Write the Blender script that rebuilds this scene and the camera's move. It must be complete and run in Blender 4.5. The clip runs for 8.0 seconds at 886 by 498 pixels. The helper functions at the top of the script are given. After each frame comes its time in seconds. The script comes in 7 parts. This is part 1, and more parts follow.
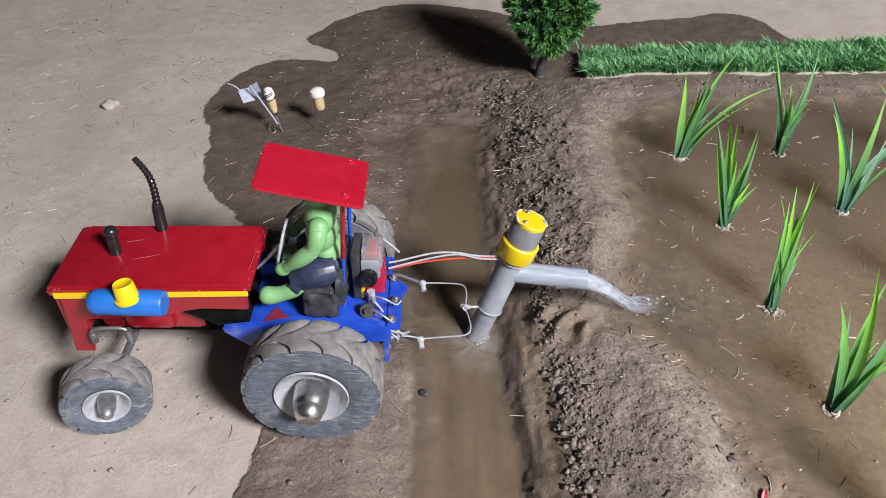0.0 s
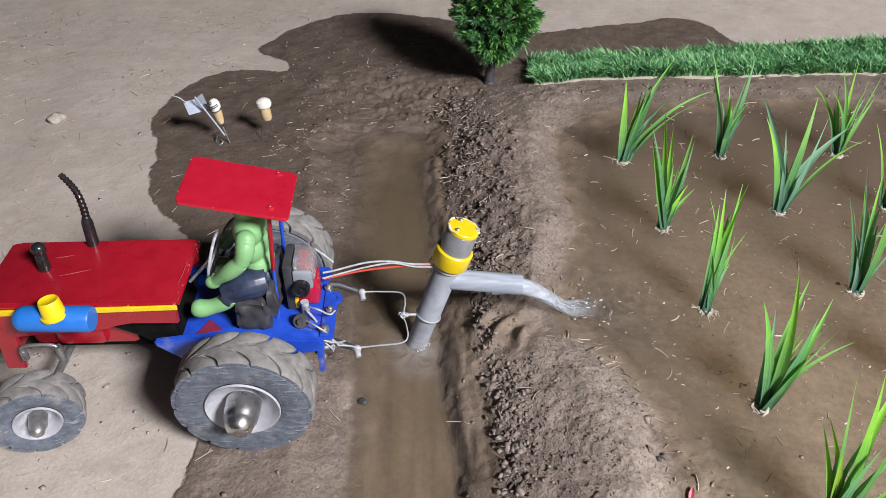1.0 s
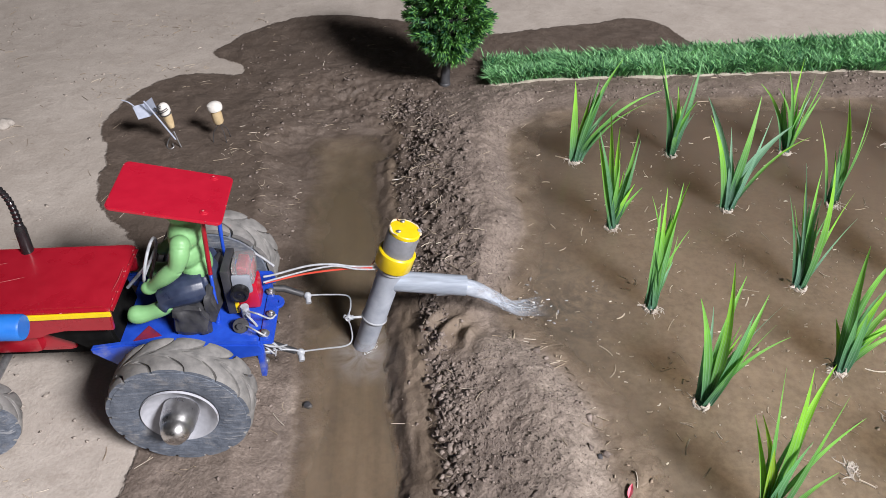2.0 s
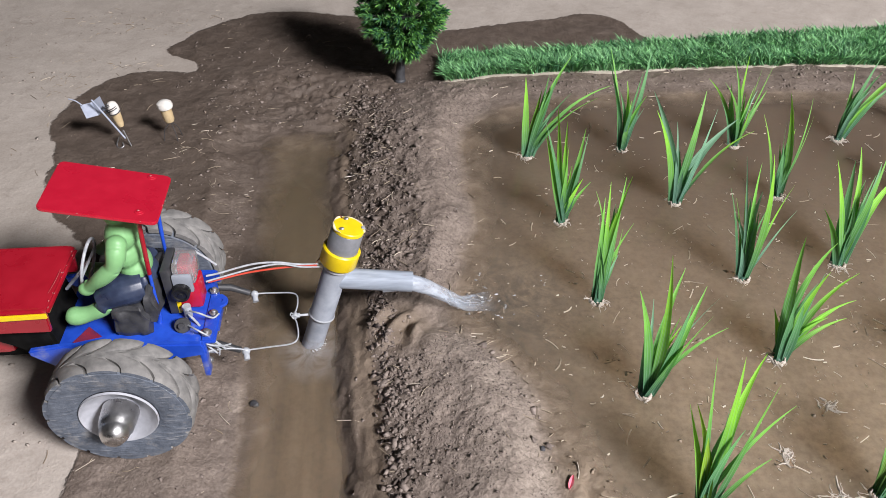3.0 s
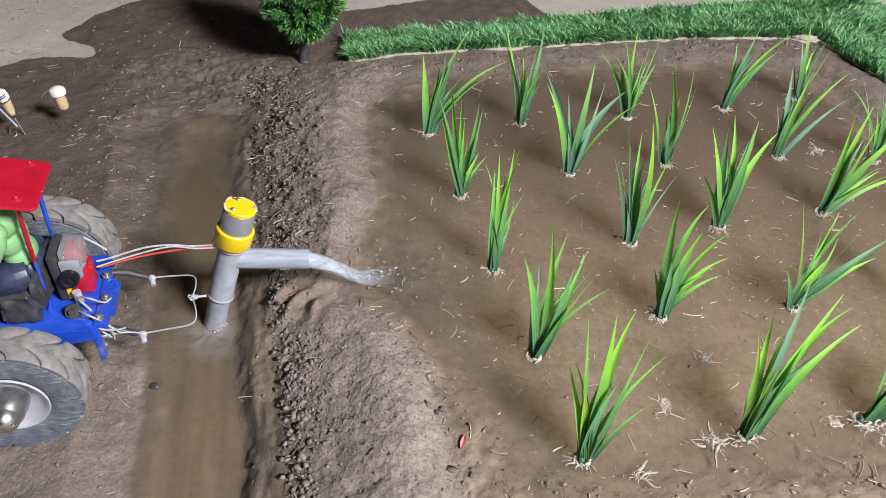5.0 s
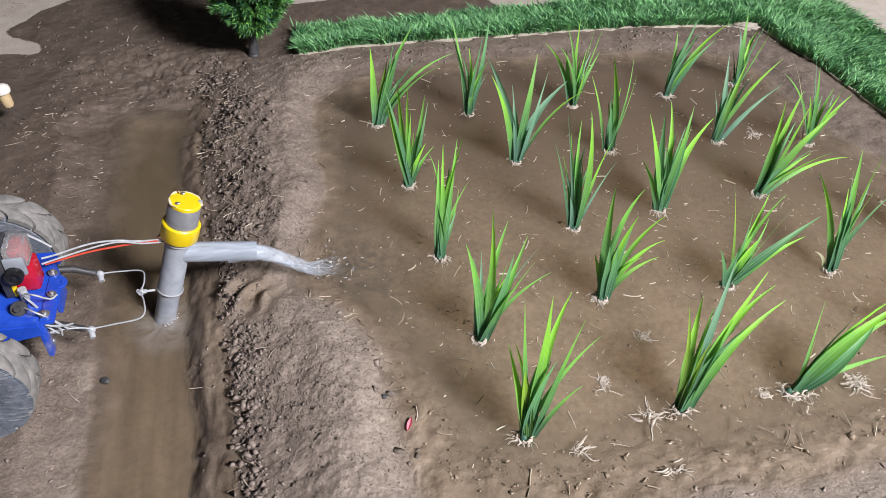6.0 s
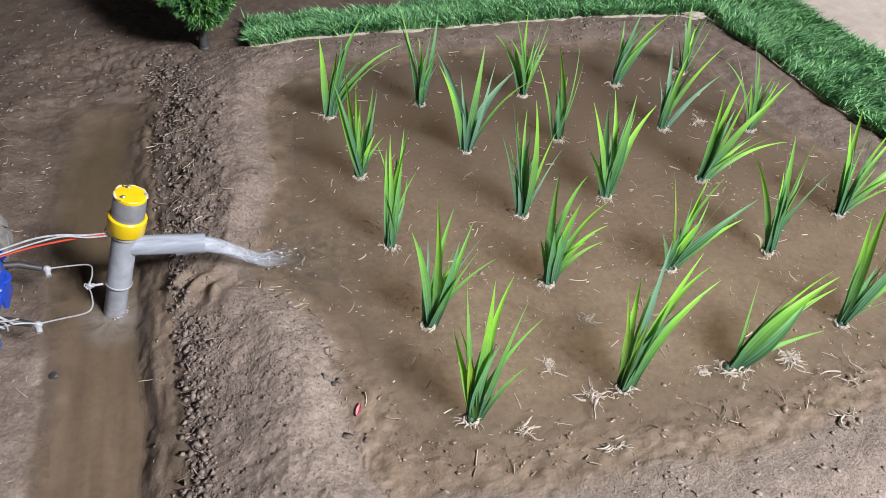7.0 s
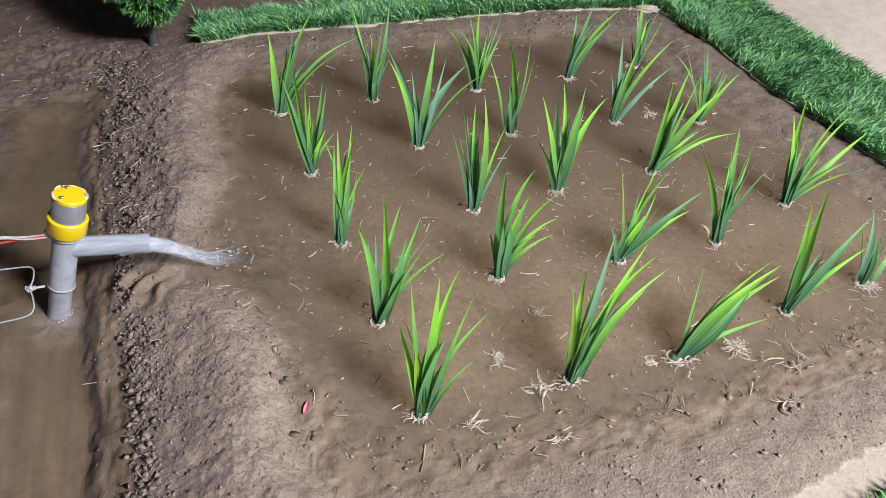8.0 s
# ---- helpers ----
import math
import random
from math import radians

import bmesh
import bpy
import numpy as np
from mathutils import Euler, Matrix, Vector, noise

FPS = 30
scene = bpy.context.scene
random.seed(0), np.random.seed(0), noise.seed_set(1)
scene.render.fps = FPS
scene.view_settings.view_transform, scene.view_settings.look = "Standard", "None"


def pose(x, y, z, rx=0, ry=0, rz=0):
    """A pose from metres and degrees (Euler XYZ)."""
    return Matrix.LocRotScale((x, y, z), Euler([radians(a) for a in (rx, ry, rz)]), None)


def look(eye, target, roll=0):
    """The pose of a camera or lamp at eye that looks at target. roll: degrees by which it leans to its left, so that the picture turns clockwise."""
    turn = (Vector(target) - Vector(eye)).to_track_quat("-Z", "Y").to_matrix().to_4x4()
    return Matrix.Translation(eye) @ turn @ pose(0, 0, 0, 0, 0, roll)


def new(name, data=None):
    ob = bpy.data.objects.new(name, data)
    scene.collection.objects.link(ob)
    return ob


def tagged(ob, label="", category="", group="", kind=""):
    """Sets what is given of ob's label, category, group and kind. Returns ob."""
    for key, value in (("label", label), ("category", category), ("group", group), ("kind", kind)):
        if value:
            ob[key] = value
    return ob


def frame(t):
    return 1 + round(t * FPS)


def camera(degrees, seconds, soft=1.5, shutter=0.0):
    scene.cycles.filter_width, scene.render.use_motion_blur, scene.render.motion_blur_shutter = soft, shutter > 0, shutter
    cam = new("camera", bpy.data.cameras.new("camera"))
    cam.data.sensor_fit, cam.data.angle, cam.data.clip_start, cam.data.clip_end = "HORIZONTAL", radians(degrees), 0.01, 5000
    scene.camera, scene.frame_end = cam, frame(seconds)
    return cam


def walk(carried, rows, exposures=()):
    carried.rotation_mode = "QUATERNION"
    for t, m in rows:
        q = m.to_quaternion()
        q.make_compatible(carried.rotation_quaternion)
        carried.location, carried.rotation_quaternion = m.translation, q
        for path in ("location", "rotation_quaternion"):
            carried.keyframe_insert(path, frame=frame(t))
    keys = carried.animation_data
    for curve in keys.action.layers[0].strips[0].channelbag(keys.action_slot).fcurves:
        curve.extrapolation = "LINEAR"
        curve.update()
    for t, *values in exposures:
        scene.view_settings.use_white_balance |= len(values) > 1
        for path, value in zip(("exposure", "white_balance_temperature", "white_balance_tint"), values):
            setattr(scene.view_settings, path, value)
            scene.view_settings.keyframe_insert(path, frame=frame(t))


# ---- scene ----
cam = camera(62.06, 8.0, soft=0.85)
PATH = [
    (0, (0.0203, 0.0290, 0.4380), (0.0209, 1.5566, -0.8529), 0.49),
    (0.5, (0.0383, 0.0279, 0.4406), (0.0640, 1.5605, -0.8441), 0.47),
    (1, (0.0559, 0.0265, 0.4439), (0.1082, 1.5613, -0.8374), 0.52),
    (1.5, (0.0712, 0.0260, 0.4440), (0.1489, 1.5626, -0.8338), 0.66),
    (3, (0.1099, 0.0218, 0.4467), (0.2778, 1.5446, -0.8390), 1.68),
    (3.5, (0.1197, 0.0175, 0.4479), (0.3245, 1.5288, -0.8459), 2.15),
    (4, (0.1284, 0.0111, 0.4478), (0.3726, 1.5092, -0.8545), 2.62),
    (4.5, (0.1362, 0.0063, 0.4501), (0.4220, 1.4897, -0.8606), 3.05),
    (6, (0.1614, -0.0164, 0.4643), (0.5655, 1.4181, -0.8694), 4.09),
    (6.5, (0.1694, -0.0241, 0.4671), (0.6131, 1.3924, -0.8733), 4.62),
    (7, (0.1766, -0.0305, 0.4703), (0.6579, 1.3687, -0.8752), 5.18),
    (7.5, (0.1863, -0.0329, 0.4710), (0.7007, 1.3506, -0.8785), 5.63),
    (8, (0.1968, -0.0361, 0.4728), (0.7453, 1.3323, -0.8788), 6.14),
]
EXPOSURES = [(0.0, -0.08), (4.5, -0.06), (6.5, -0.10), (8.0, -0.19)]
walk(cam, [(t, look(eye, target, roll)) for t, eye, target, roll in PATH], EXPOSURES)

# ---- light ----
W = bpy.data.worlds.new("sky")
scene.world = W
W.use_nodes = True
sky = W.node_tree.nodes.new("ShaderNodeTexSky")
sky.sky_type, sky.sun_disc, sky.sun_elevation, sky.sun_rotation = "NISHITA", False, radians(40), radians(124)
W.node_tree.links.new(sky.outputs[0], W.node_tree.nodes["Background"].inputs[0])
W.node_tree.nodes["Background"].inputs[1].default_value = 0.05

ROOM = (-2.4, 3.4, -2.9, 2.8, 2.75)       # x0, x1, y0, y1, height
LIGHT_X, LIGHT_Y, LIGHT_W = 2.38, -1.90, 0.95     # square opening added in the unseen ceiling
# Key light set by the shadows' direction; its ceiling opening is unseen and added
lamp = bpy.data.lights.new("key_light", "AREA")
lamp.shape, lamp.size, lamp.energy, lamp.color = "SQUARE", LIGHT_W, 590, (1.02, 0.99, 1.015)
new("key_light", lamp).matrix_world = pose(LIGHT_X, LIGHT_Y, ROOM[4] - 0.01)


# ---- materials ----
def nodes_of(name):
    m = bpy.data.materials.new(name)
    m.use_nodes = True
    nt = m.node_tree
    return m, nt, nt.nodes["Principled BSDF"]


def noise_node(nt, scale, detail=4, rough=0.6, coord="Object", distort=0.0):
    tc = nt.nodes.new("ShaderNodeTexCoord")
    n = nt.nodes.new("ShaderNodeTexNoise")
    n.inputs["Scale"].default_value, n.inputs["Detail"].default_value = scale, detail
    n.inputs["Roughness"].default_value, n.inputs["Distortion"].default_value = rough, distort
    nt.links.new(tc.outputs[coord], n.inputs["Vector"])
    return n.outputs[0]


def ramp(nt, fac, stops):
    r = nt.nodes.new("ShaderNodeValToRGB")
    while len(r.color_ramp.elements) < len(stops):
        r.color_ramp.elements.new(0.5)
    for e, (p, c) in zip(r.color_ramp.elements, stops):
        e.position, e.color = p, (*c, 1) if len(c) == 3 else c
    nt.links.new(fac, r.inputs[0])
    return r.outputs[0]


def mix_rgb(nt, fac, a, b, mode="MIX"):
    n = nt.nodes.new("ShaderNodeMix")
    n.data_type, n.blend_type = "RGBA", mode
    for sock, v in ((n.inputs[0], fac), (n.inputs[6], a), (n.inputs[7], b)):
        if isinstance(v, (int, float)):
            sock.default_value = v
        elif isinstance(v, tuple):
            sock.default_value = (*v, 1)
        else:
            nt.links.new(v, sock)
    return n.outputs[2]


def math_node(nt, op, a, b=0.0, clamp=False):
    n = nt.nodes.new("ShaderNodeMath")
    n.operation, n.use_clamp = op, clamp
    for sock, v in ((n.inputs[0], a), (n.inputs[1], b)):
        if isinstance(v, (int, float)):
            sock.default_value = v
        else:
            nt.links.new(v, sock)
    return n.outputs[0]


def bump_into(nt, bsdf, height, strength, dist):
    b = nt.nodes.new("ShaderNodeBump")
    b.inputs["Strength"].default_value, b.inputs["Distance"].default_value = strength, dist
    nt.links.new(height, b.inputs["Height"])
    nt.links.new(b.outputs[0], bsdf.inputs["Normal"])


def surface(name, c1, c2, scale=120, rough=0.5, metal=0.0, bump=0.25, dist=0.0006, dirt=None, dirt_at=0.62, coat=0.0):
    """Two-colour grain, with larger stains of dirt where it is given."""
    m, nt, b = nodes_of(name)
    fine = noise_node(nt, scale, 6)
    col = ramp(nt, fine, [(0.3, c1), (0.7, c2)])
    if dirt:
        big = noise_node(nt, scale * 0.28, 5, 0.7)
        f = ramp(nt, big, [(dirt_at - 0.06, (0, 0, 0)), (dirt_at + 0.1, (1, 1, 1))])
        col = mix_rgb(nt, f, col, dirt)
    nt.links.new(col, b.inputs["Base Color"])
    rr = ramp(nt, noise_node(nt, scale * 0.5, 4), [(0.3, (rough * 0.75,) * 3), (0.75, (min(1, rough * 1.3),) * 3)])
    nt.links.new(rr, b.inputs["Roughness"])
    b.inputs["Metallic"].default_value = metal
    b.inputs["Coat Weight"].default_value = coat
    b.inputs["Coat Roughness"].default_value = 0.12
    bump_into(nt, b, fine, bump, dist)
    return m


def attribute(nt, name):
    a = nt.nodes.new("ShaderNodeAttribute")
    a.attribute_name = name
    return a.outputs["Fac"]


def make_ground():
    m, nt, b = nodes_of("soil")
    n1, n2, n3 = noise_node(nt, 55, 6), noise_node(nt, 420, 5), noise_node(nt, 9, 4)
    stain, smear = noise_node(nt, 4.5, 5, 0.7, distort=0.6), noise_node(nt, 26, 5, 0.75, distort=1.2)
    dry = mix_rgb(nt, 0.5, ramp(nt, n3, [(0.3, (0.36, 0.315, 0.275)), (0.7, (0.50, 0.45, 0.405))]),
                  ramp(nt, n1, [(0.25, (0.33, 0.285, 0.245)), (0.7, (0.51, 0.46, 0.415))]))
    dry = mix_rgb(nt, 0.28, dry, ramp(nt, n2, [(0.3, (0.25, 0.21, 0.18)), (0.65, (0.52, 0.47, 0.42))]))
    dry = mix_rgb(nt, ramp(nt, stain, [(0.42, (0, 0, 0)), (0.66, (0.55,) * 3)]), dry, (0.30, 0.258, 0.222))
    dry = mix_rgb(nt, ramp(nt, smear, [(0.56, (0, 0, 0)), (0.70, (0.5,) * 3)]), dry, (0.27, 0.228, 0.195))
    wet = mix_rgb(nt, 0.5, ramp(nt, n1, [(0.3, (0.082, 0.062, 0.050)), (0.72, (0.150, 0.118, 0.098))]),
                  ramp(nt, n2, [(0.3, (0.06, 0.045, 0.034)), (0.7, (0.145, 0.112, 0.09))]))
    wet = mix_rgb(nt, ramp(nt, smear, [(0.52, (0, 0, 0)), (0.68, (0.6,) * 3)]), wet, (0.066, 0.049, 0.038))
    mud = mix_rgb(nt, 0.5, ramp(nt, n1, [(0.3, (0.150, 0.116, 0.097)), (0.72, (0.29, 0.236, 0.197))]),
                  ramp(nt, n2, [(0.3, (0.105, 0.083, 0.070)), (0.66, (0.36, 0.295, 0.253))]))
    mud = mix_rgb(nt, ramp(nt, smear, [(0.54, (0, 0, 0)), (0.70, (0.55,) * 3)]), mud, (0.13, 0.100, 0.084))
    bed = ramp(nt, n1, [(0.3, (0.17, 0.127, 0.090)), (0.7, (0.29, 0.225, 0.165))])
    bed = mix_rgb(nt, ramp(nt, smear, [(0.5, (0, 0, 0)), (0.70, (0.6,) * 3)]), bed, (0.13, 0.098, 0.070))
    edge = math_node(nt, "SUBTRACT", noise_node(nt, 40, 5, 0.65), 0.5)
    sd = math_node(nt, "ADD", attribute(nt, "wet"), math_node(nt, "MULTIPLY", edge, 0.022))
    wetf = math_node(nt, "MULTIPLY_ADD", sd, 420.0, True)
    wetf.node.inputs[2].default_value = 0.5
    mudf = math_node(nt, "ADD", attribute(nt, "mud"), math_node(nt, "MULTIPLY", edge, 1.2), True)
    col = mix_rgb(nt, wetf, dry, mix_rgb(nt, mudf, wet, mud))
    pale = ramp(nt, n2, [(0.3, (0.26, 0.212, 0.176)), (0.64, (0.41, 0.346, 0.294))])
    col = mix_rgb(nt, math_node(nt, "MULTIPLY", attribute(nt, "dry"), ramp(nt, n1, [(0.3, (0.35,) * 3), (0.65, (1.0,) * 3)])), col, pale)
    col = mix_rgb(nt, attribute(nt, "bed"), col, bed)
    nt.links.new(col, b.inputs["Base Color"])
    damp = ramp(nt, smear, [(0.35, (0.38,) * 3), (0.62, (0.72,) * 3)])
    nt.links.new(mix_rgb(nt, wetf, (0.95,) * 3, damp), b.inputs["Roughness"])
    b.inputs["Specular IOR Level"].default_value = 0.4
    h = math_node(nt, "ADD", math_node(nt, "MULTIPLY", noise_node(nt, 190, 7, 0.75), 1.0), math_node(nt, "MULTIPLY", n2, 0.45))
    h = math_node(nt, "ADD", h, math_node(nt, "MULTIPLY", smear, 0.8))
    grain = math_node(nt, "ADD", math_node(nt, "MULTIPLY", wetf, 0.3), math_node(nt, "ADD", math_node(nt, "MULTIPLY", mudf, 0.5), 0.18))
    bump_into(nt, b, math_node(nt, "MULTIPLY", h, grain), 0.8, 0.0032)
    return m


def make_water(name, colour, cover, ripple, deep=None, start=0.5, rate=4.5, drag=False, scatter=0.17, stirred=None, drift=0.0):
    """Muddy water: silt that hides the bed in part, and a clear glossy skin."""
    m, nt, b = nodes_of(name)
    nt.nodes.remove(b)
    dif, tra, glo = nt.nodes.new("ShaderNodeBsdfPrincipled"), nt.nodes.new("ShaderNodeBsdfTransparent"), nt.nodes.new("ShaderNodeBsdfGlossy")
    n = noise_node(nt, 14, 5, 0.6, distort=0.8)
    col = ramp(nt, n, [(0.3, tuple(c * 0.74 for c in colour)), (0.7, tuple(c * 1.20 for c in colour))])
    col = mix_rgb(nt, 0.45, col, ramp(nt, noise_node(nt, 45, 4, 0.65), [(0.34, tuple(c * 0.60 for c in colour)), (0.64, tuple(c * 1.25 for c in colour))]))
    col = mix_rgb(nt, 0.35, col, ramp(nt, noise_node(nt, 170, 5, 0.7), [(0.38, tuple(c * 0.50 for c in colour)), (0.58, tuple(c * 1.15 for c in colour))]))
    if drag:
        tc, mp, st = nt.nodes.new("ShaderNodeTexCoord"), nt.nodes.new("ShaderNodeMapping"), nt.nodes.new("ShaderNodeTexNoise")
        mp.inputs["Scale"].default_value = (90, 9, 1)
        st.inputs["Scale"].default_value, st.inputs["Detail"].default_value = 1.0, 5
        nt.links.new(tc.outputs["Object"], mp.inputs[0])
        nt.links.new(mp.outputs[0], st.inputs["Vector"])
        col = mix_rgb(nt, 0.45, col, ramp(nt, st.outputs[0], [(0.32, tuple(c * 0.62 for c in colour)), (0.66, tuple(c * 1.3 for c in colour))]))
        col = mix_rgb(nt, ramp(nt, attribute(nt, "depth"), [(0.45, (0, 0, 0)), (0.95, (1, 1, 1))]), col, mix_rgb(nt, 1.0, col, (0.86, 0.85, 0.84), "MULTIPLY"))
    # deep: darker tone mixed in towards far y, whatever the real depth
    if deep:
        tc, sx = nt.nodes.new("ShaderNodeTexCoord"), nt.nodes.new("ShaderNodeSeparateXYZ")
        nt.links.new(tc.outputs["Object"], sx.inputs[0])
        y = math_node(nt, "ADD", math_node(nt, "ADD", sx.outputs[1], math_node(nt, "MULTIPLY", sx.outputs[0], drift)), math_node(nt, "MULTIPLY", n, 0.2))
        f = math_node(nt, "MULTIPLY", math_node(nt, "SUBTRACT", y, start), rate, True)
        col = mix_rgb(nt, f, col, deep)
    # On the field, stirred's dark swirl paints in the shading of splash ripples
    if stirred:
        tc, off, ln = nt.nodes.new("ShaderNodeTexCoord"), nt.nodes.new("ShaderNodeVectorMath"), nt.nodes.new("ShaderNodeVectorMath")
        off.operation, ln.operation = "SUBTRACT", "LENGTH"
        off.inputs[1].default_value = stirred[0]
        nt.links.new(tc.outputs["Object"], off.inputs[0])
        nt.links.new(off.outputs[0], ln.inputs[0])
        near = math_node(nt, "SUBTRACT", 1.0, math_node(nt, "MULTIPLY", ln.outputs["Value"], stirred[1]), True)
        swirl = ramp(nt, noise_node(nt, 30, 5, 0.6, distort=2.5), [(0.36, (0, 0, 0)), (0.62, (1, 1, 1))])
        col = mix_rgb(nt, math_node(nt, "MULTIPLY", near, swirl), col, stirred[2])
    nt.links.new(col, dif.inputs["Base Color"])
    dif.subsurface_method = "BURLEY"
    dif.inputs["Subsurface Weight"].default_value, dif.inputs["Subsurface Scale"].default_value = 1.0, scatter
    dif.inputs["Subsurface Radius"].default_value = (1.0, 0.82, 0.65)
    dif.inputs["Roughness"].default_value, dif.inputs["Specular IOR Level"].default_value = 1.0, 0.0
    silt = nt.nodes.new("ShaderNodeMixShader")
    thick = ramp(nt, n, [(0.25, (cover - 0.1,) * 3), (0.75, (cover + 0.1,) * 3)])
    nt.links.new(math_node(nt, "MULTIPLY", thick, attribute(nt, "depth")), silt.inputs[0])
    nt.links.new(tra.outputs[0], silt.inputs[1])
    nt.links.new(dif.outputs[0], silt.inputs[2])
    glo.inputs["Roughness"].default_value = 0.05
    fr = nt.nodes.new("ShaderNodeLayerWeight")
    fr.inputs["Blend"].default_value = 0.5
    bp = nt.nodes.new("ShaderNodeBump")
    bp.inputs["Strength"].default_value, bp.inputs["Distance"].default_value = ripple, 0.002
    nt.links.new(noise_node(nt, 60, 3), bp.inputs["Height"])
    nt.links.new(bp.outputs[0], glo.inputs["Normal"])
    nt.links.new(bp.outputs[0], fr.inputs["Normal"])
    top = nt.nodes.new("ShaderNodeMixShader")
    gloss = math_node(nt, "MULTIPLY_ADD", math_node(nt, "POWER", fr.outputs["Facing"], 5.0), 0.98)
    gloss.node.inputs[2].default_value = 0.02
    nt.links.new(gloss, top.inputs[0])
    nt.links.new(silt.outputs[0], top.inputs[1])
    nt.links.new(glo.outputs[0], top.inputs[2])
    nt.links.new(top.outputs[0], nt.nodes["Material Output"].inputs[0])
    return m


def make_leaf(name, root, tip, bump=0.14):
    """Blade that runs from a dark root to a brighter tip, with fine veins along it."""
    m, nt, b = nodes_of(name)
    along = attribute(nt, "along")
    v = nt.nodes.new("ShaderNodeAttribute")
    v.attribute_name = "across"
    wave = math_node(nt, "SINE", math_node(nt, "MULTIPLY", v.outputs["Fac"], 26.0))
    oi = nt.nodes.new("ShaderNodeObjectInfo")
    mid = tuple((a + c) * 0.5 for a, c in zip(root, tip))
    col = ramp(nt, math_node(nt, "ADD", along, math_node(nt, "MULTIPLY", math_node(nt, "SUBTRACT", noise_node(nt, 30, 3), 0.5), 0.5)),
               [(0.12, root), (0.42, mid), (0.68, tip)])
    col = mix_rgb(nt, math_node(nt, "MULTIPLY", math_node(nt, "ADD", wave, 1.0), 0.13), col, tuple(c * 0.45 for c in root))
    streak = math_node(nt, "SINE", math_node(nt, "MULTIPLY", v.outputs["Fac"], 11.0))
    col = mix_rgb(nt, math_node(nt, "MULTIPLY", math_node(nt, "GREATER_THAN", streak, 0.70), 0.32), col, (0.36, 0.56, 0.40))
    hs = nt.nodes.new("ShaderNodeHueSaturation")
    nt.links.new(math_node(nt, "MULTIPLY_ADD", oi.outputs["Random"], 0.35), hs.inputs["Value"])
    hs.inputs["Value"].links[0].from_node.inputs[2].default_value = 0.82
    nt.links.new(col, hs.inputs["Color"])
    nt.links.new(hs.outputs[0], b.inputs["Base Color"])
    b.inputs["Roughness"].default_value = 0.42
    b.inputs["Specular IOR Level"].default_value = 0.4
    bump_into(nt, b, wave, bump, 0.0004)
    tl = nt.nodes.new("ShaderNodeBsdfTranslucent")
    nt.links.new(hs.outputs[0], tl.inputs[0])
    mx = nt.nodes.new("ShaderNodeMixShader")
    mx.inputs[0].default_value = 0.42
    nt.links.new(b.outputs[0], mx.inputs[1])
    nt.links.new(tl.outputs[0], mx.inputs[2])
    nt.links.new(mx.outputs[0], nt.nodes["Material Output"].inputs[0])
    return m


def make_needles(name, dark, light, rough=0.45):
    """Plastic needles, each with its own shade of green."""
    m, nt, b = nodes_of(name)
    g = nt.nodes.new("ShaderNodeNewGeometry")
    patch = noise_node(nt, 28, 3)
    f = math_node(nt, "ADD", math_node(nt, "MULTIPLY", g.outputs["Random Per Island"], 0.6), math_node(nt, "MULTIPLY", patch, 0.55))
    nt.links.new(ramp(nt, f, [(0.3, dark), (0.62, tuple((a + c) / 2 for a, c in zip(dark, light))), (0.85, light)]), b.inputs["Base Color"])
    b.inputs["Roughness"].default_value = rough
    bump_into(nt, b, noise_node(nt, 300, 2), 0.1, 0.0003)
    return m


def make_clear(name, colour, rough, trans):
    m, nt, b = nodes_of(name)
    nt.links.new(ramp(nt, noise_node(nt, 90, 4), [(0.3, colour), (0.7, tuple(min(1, c * 1.12) for c in colour))]), b.inputs["Base Color"])
    b.inputs["Transmission Weight"].default_value, b.inputs["Roughness"].default_value, b.inputs["IOR"].default_value = trans, rough, 1.35
    bump_into(nt, b, noise_node(nt, 130, 3), 0.3, 0.001)
    return m


def make_flow(name, colour, cover):
    """Aerated water: pale streaks along the flow over clear gaps, under a glossy skin."""
    m, nt, b = nodes_of(name)
    tc, mp, n = nt.nodes.new("ShaderNodeTexCoord"), nt.nodes.new("ShaderNodeMapping"), nt.nodes.new("ShaderNodeTexNoise")
    mp.inputs["Scale"].default_value = (28, 260, 190)
    n.inputs["Scale"].default_value, n.inputs["Detail"].default_value = 1.0, 4
    nt.links.new(tc.outputs["Object"], mp.inputs[0])
    nt.links.new(mp.outputs[0], n.inputs["Vector"])
    nt.links.new(ramp(nt, n.outputs[0], [(0.3, tuple(c * 0.9 for c in colour)), (0.7, tuple(min(1, c * 1.06) for c in colour))]), b.inputs["Base Color"])
    b.inputs["Roughness"].default_value, b.inputs["IOR"].default_value = 0.38, 1.33
    bump_into(nt, b, n.outputs[0], 0.05, 0.001)
    tr, mx = nt.nodes.new("ShaderNodeBsdfTransparent"), nt.nodes.new("ShaderNodeMixShader")
    solid = ramp(nt, n.outputs[0], [(0.3, (max(0, cover - 0.22),) * 3), (0.7, (min(1, cover + 0.16),) * 3)])
    sx = nt.nodes.new("ShaderNodeSeparateXYZ")
    nt.links.new(tc.outputs["Object"], sx.inputs[0])
    thin = math_node(nt, "MULTIPLY", math_node(nt, "SUBTRACT", sx.outputs[0], 0.140), 14.5, True)
    nt.links.new(math_node(nt, "MULTIPLY", solid, math_node(nt, "SUBTRACT", 1.0, thin)), mx.inputs[0])
    nt.links.new(tr.outputs[0], mx.inputs[1])
    nt.links.new(b.outputs[0], mx.inputs[2])
    nt.links.new(mx.outputs[0], nt.nodes["Material Output"].inputs[0])
    return m


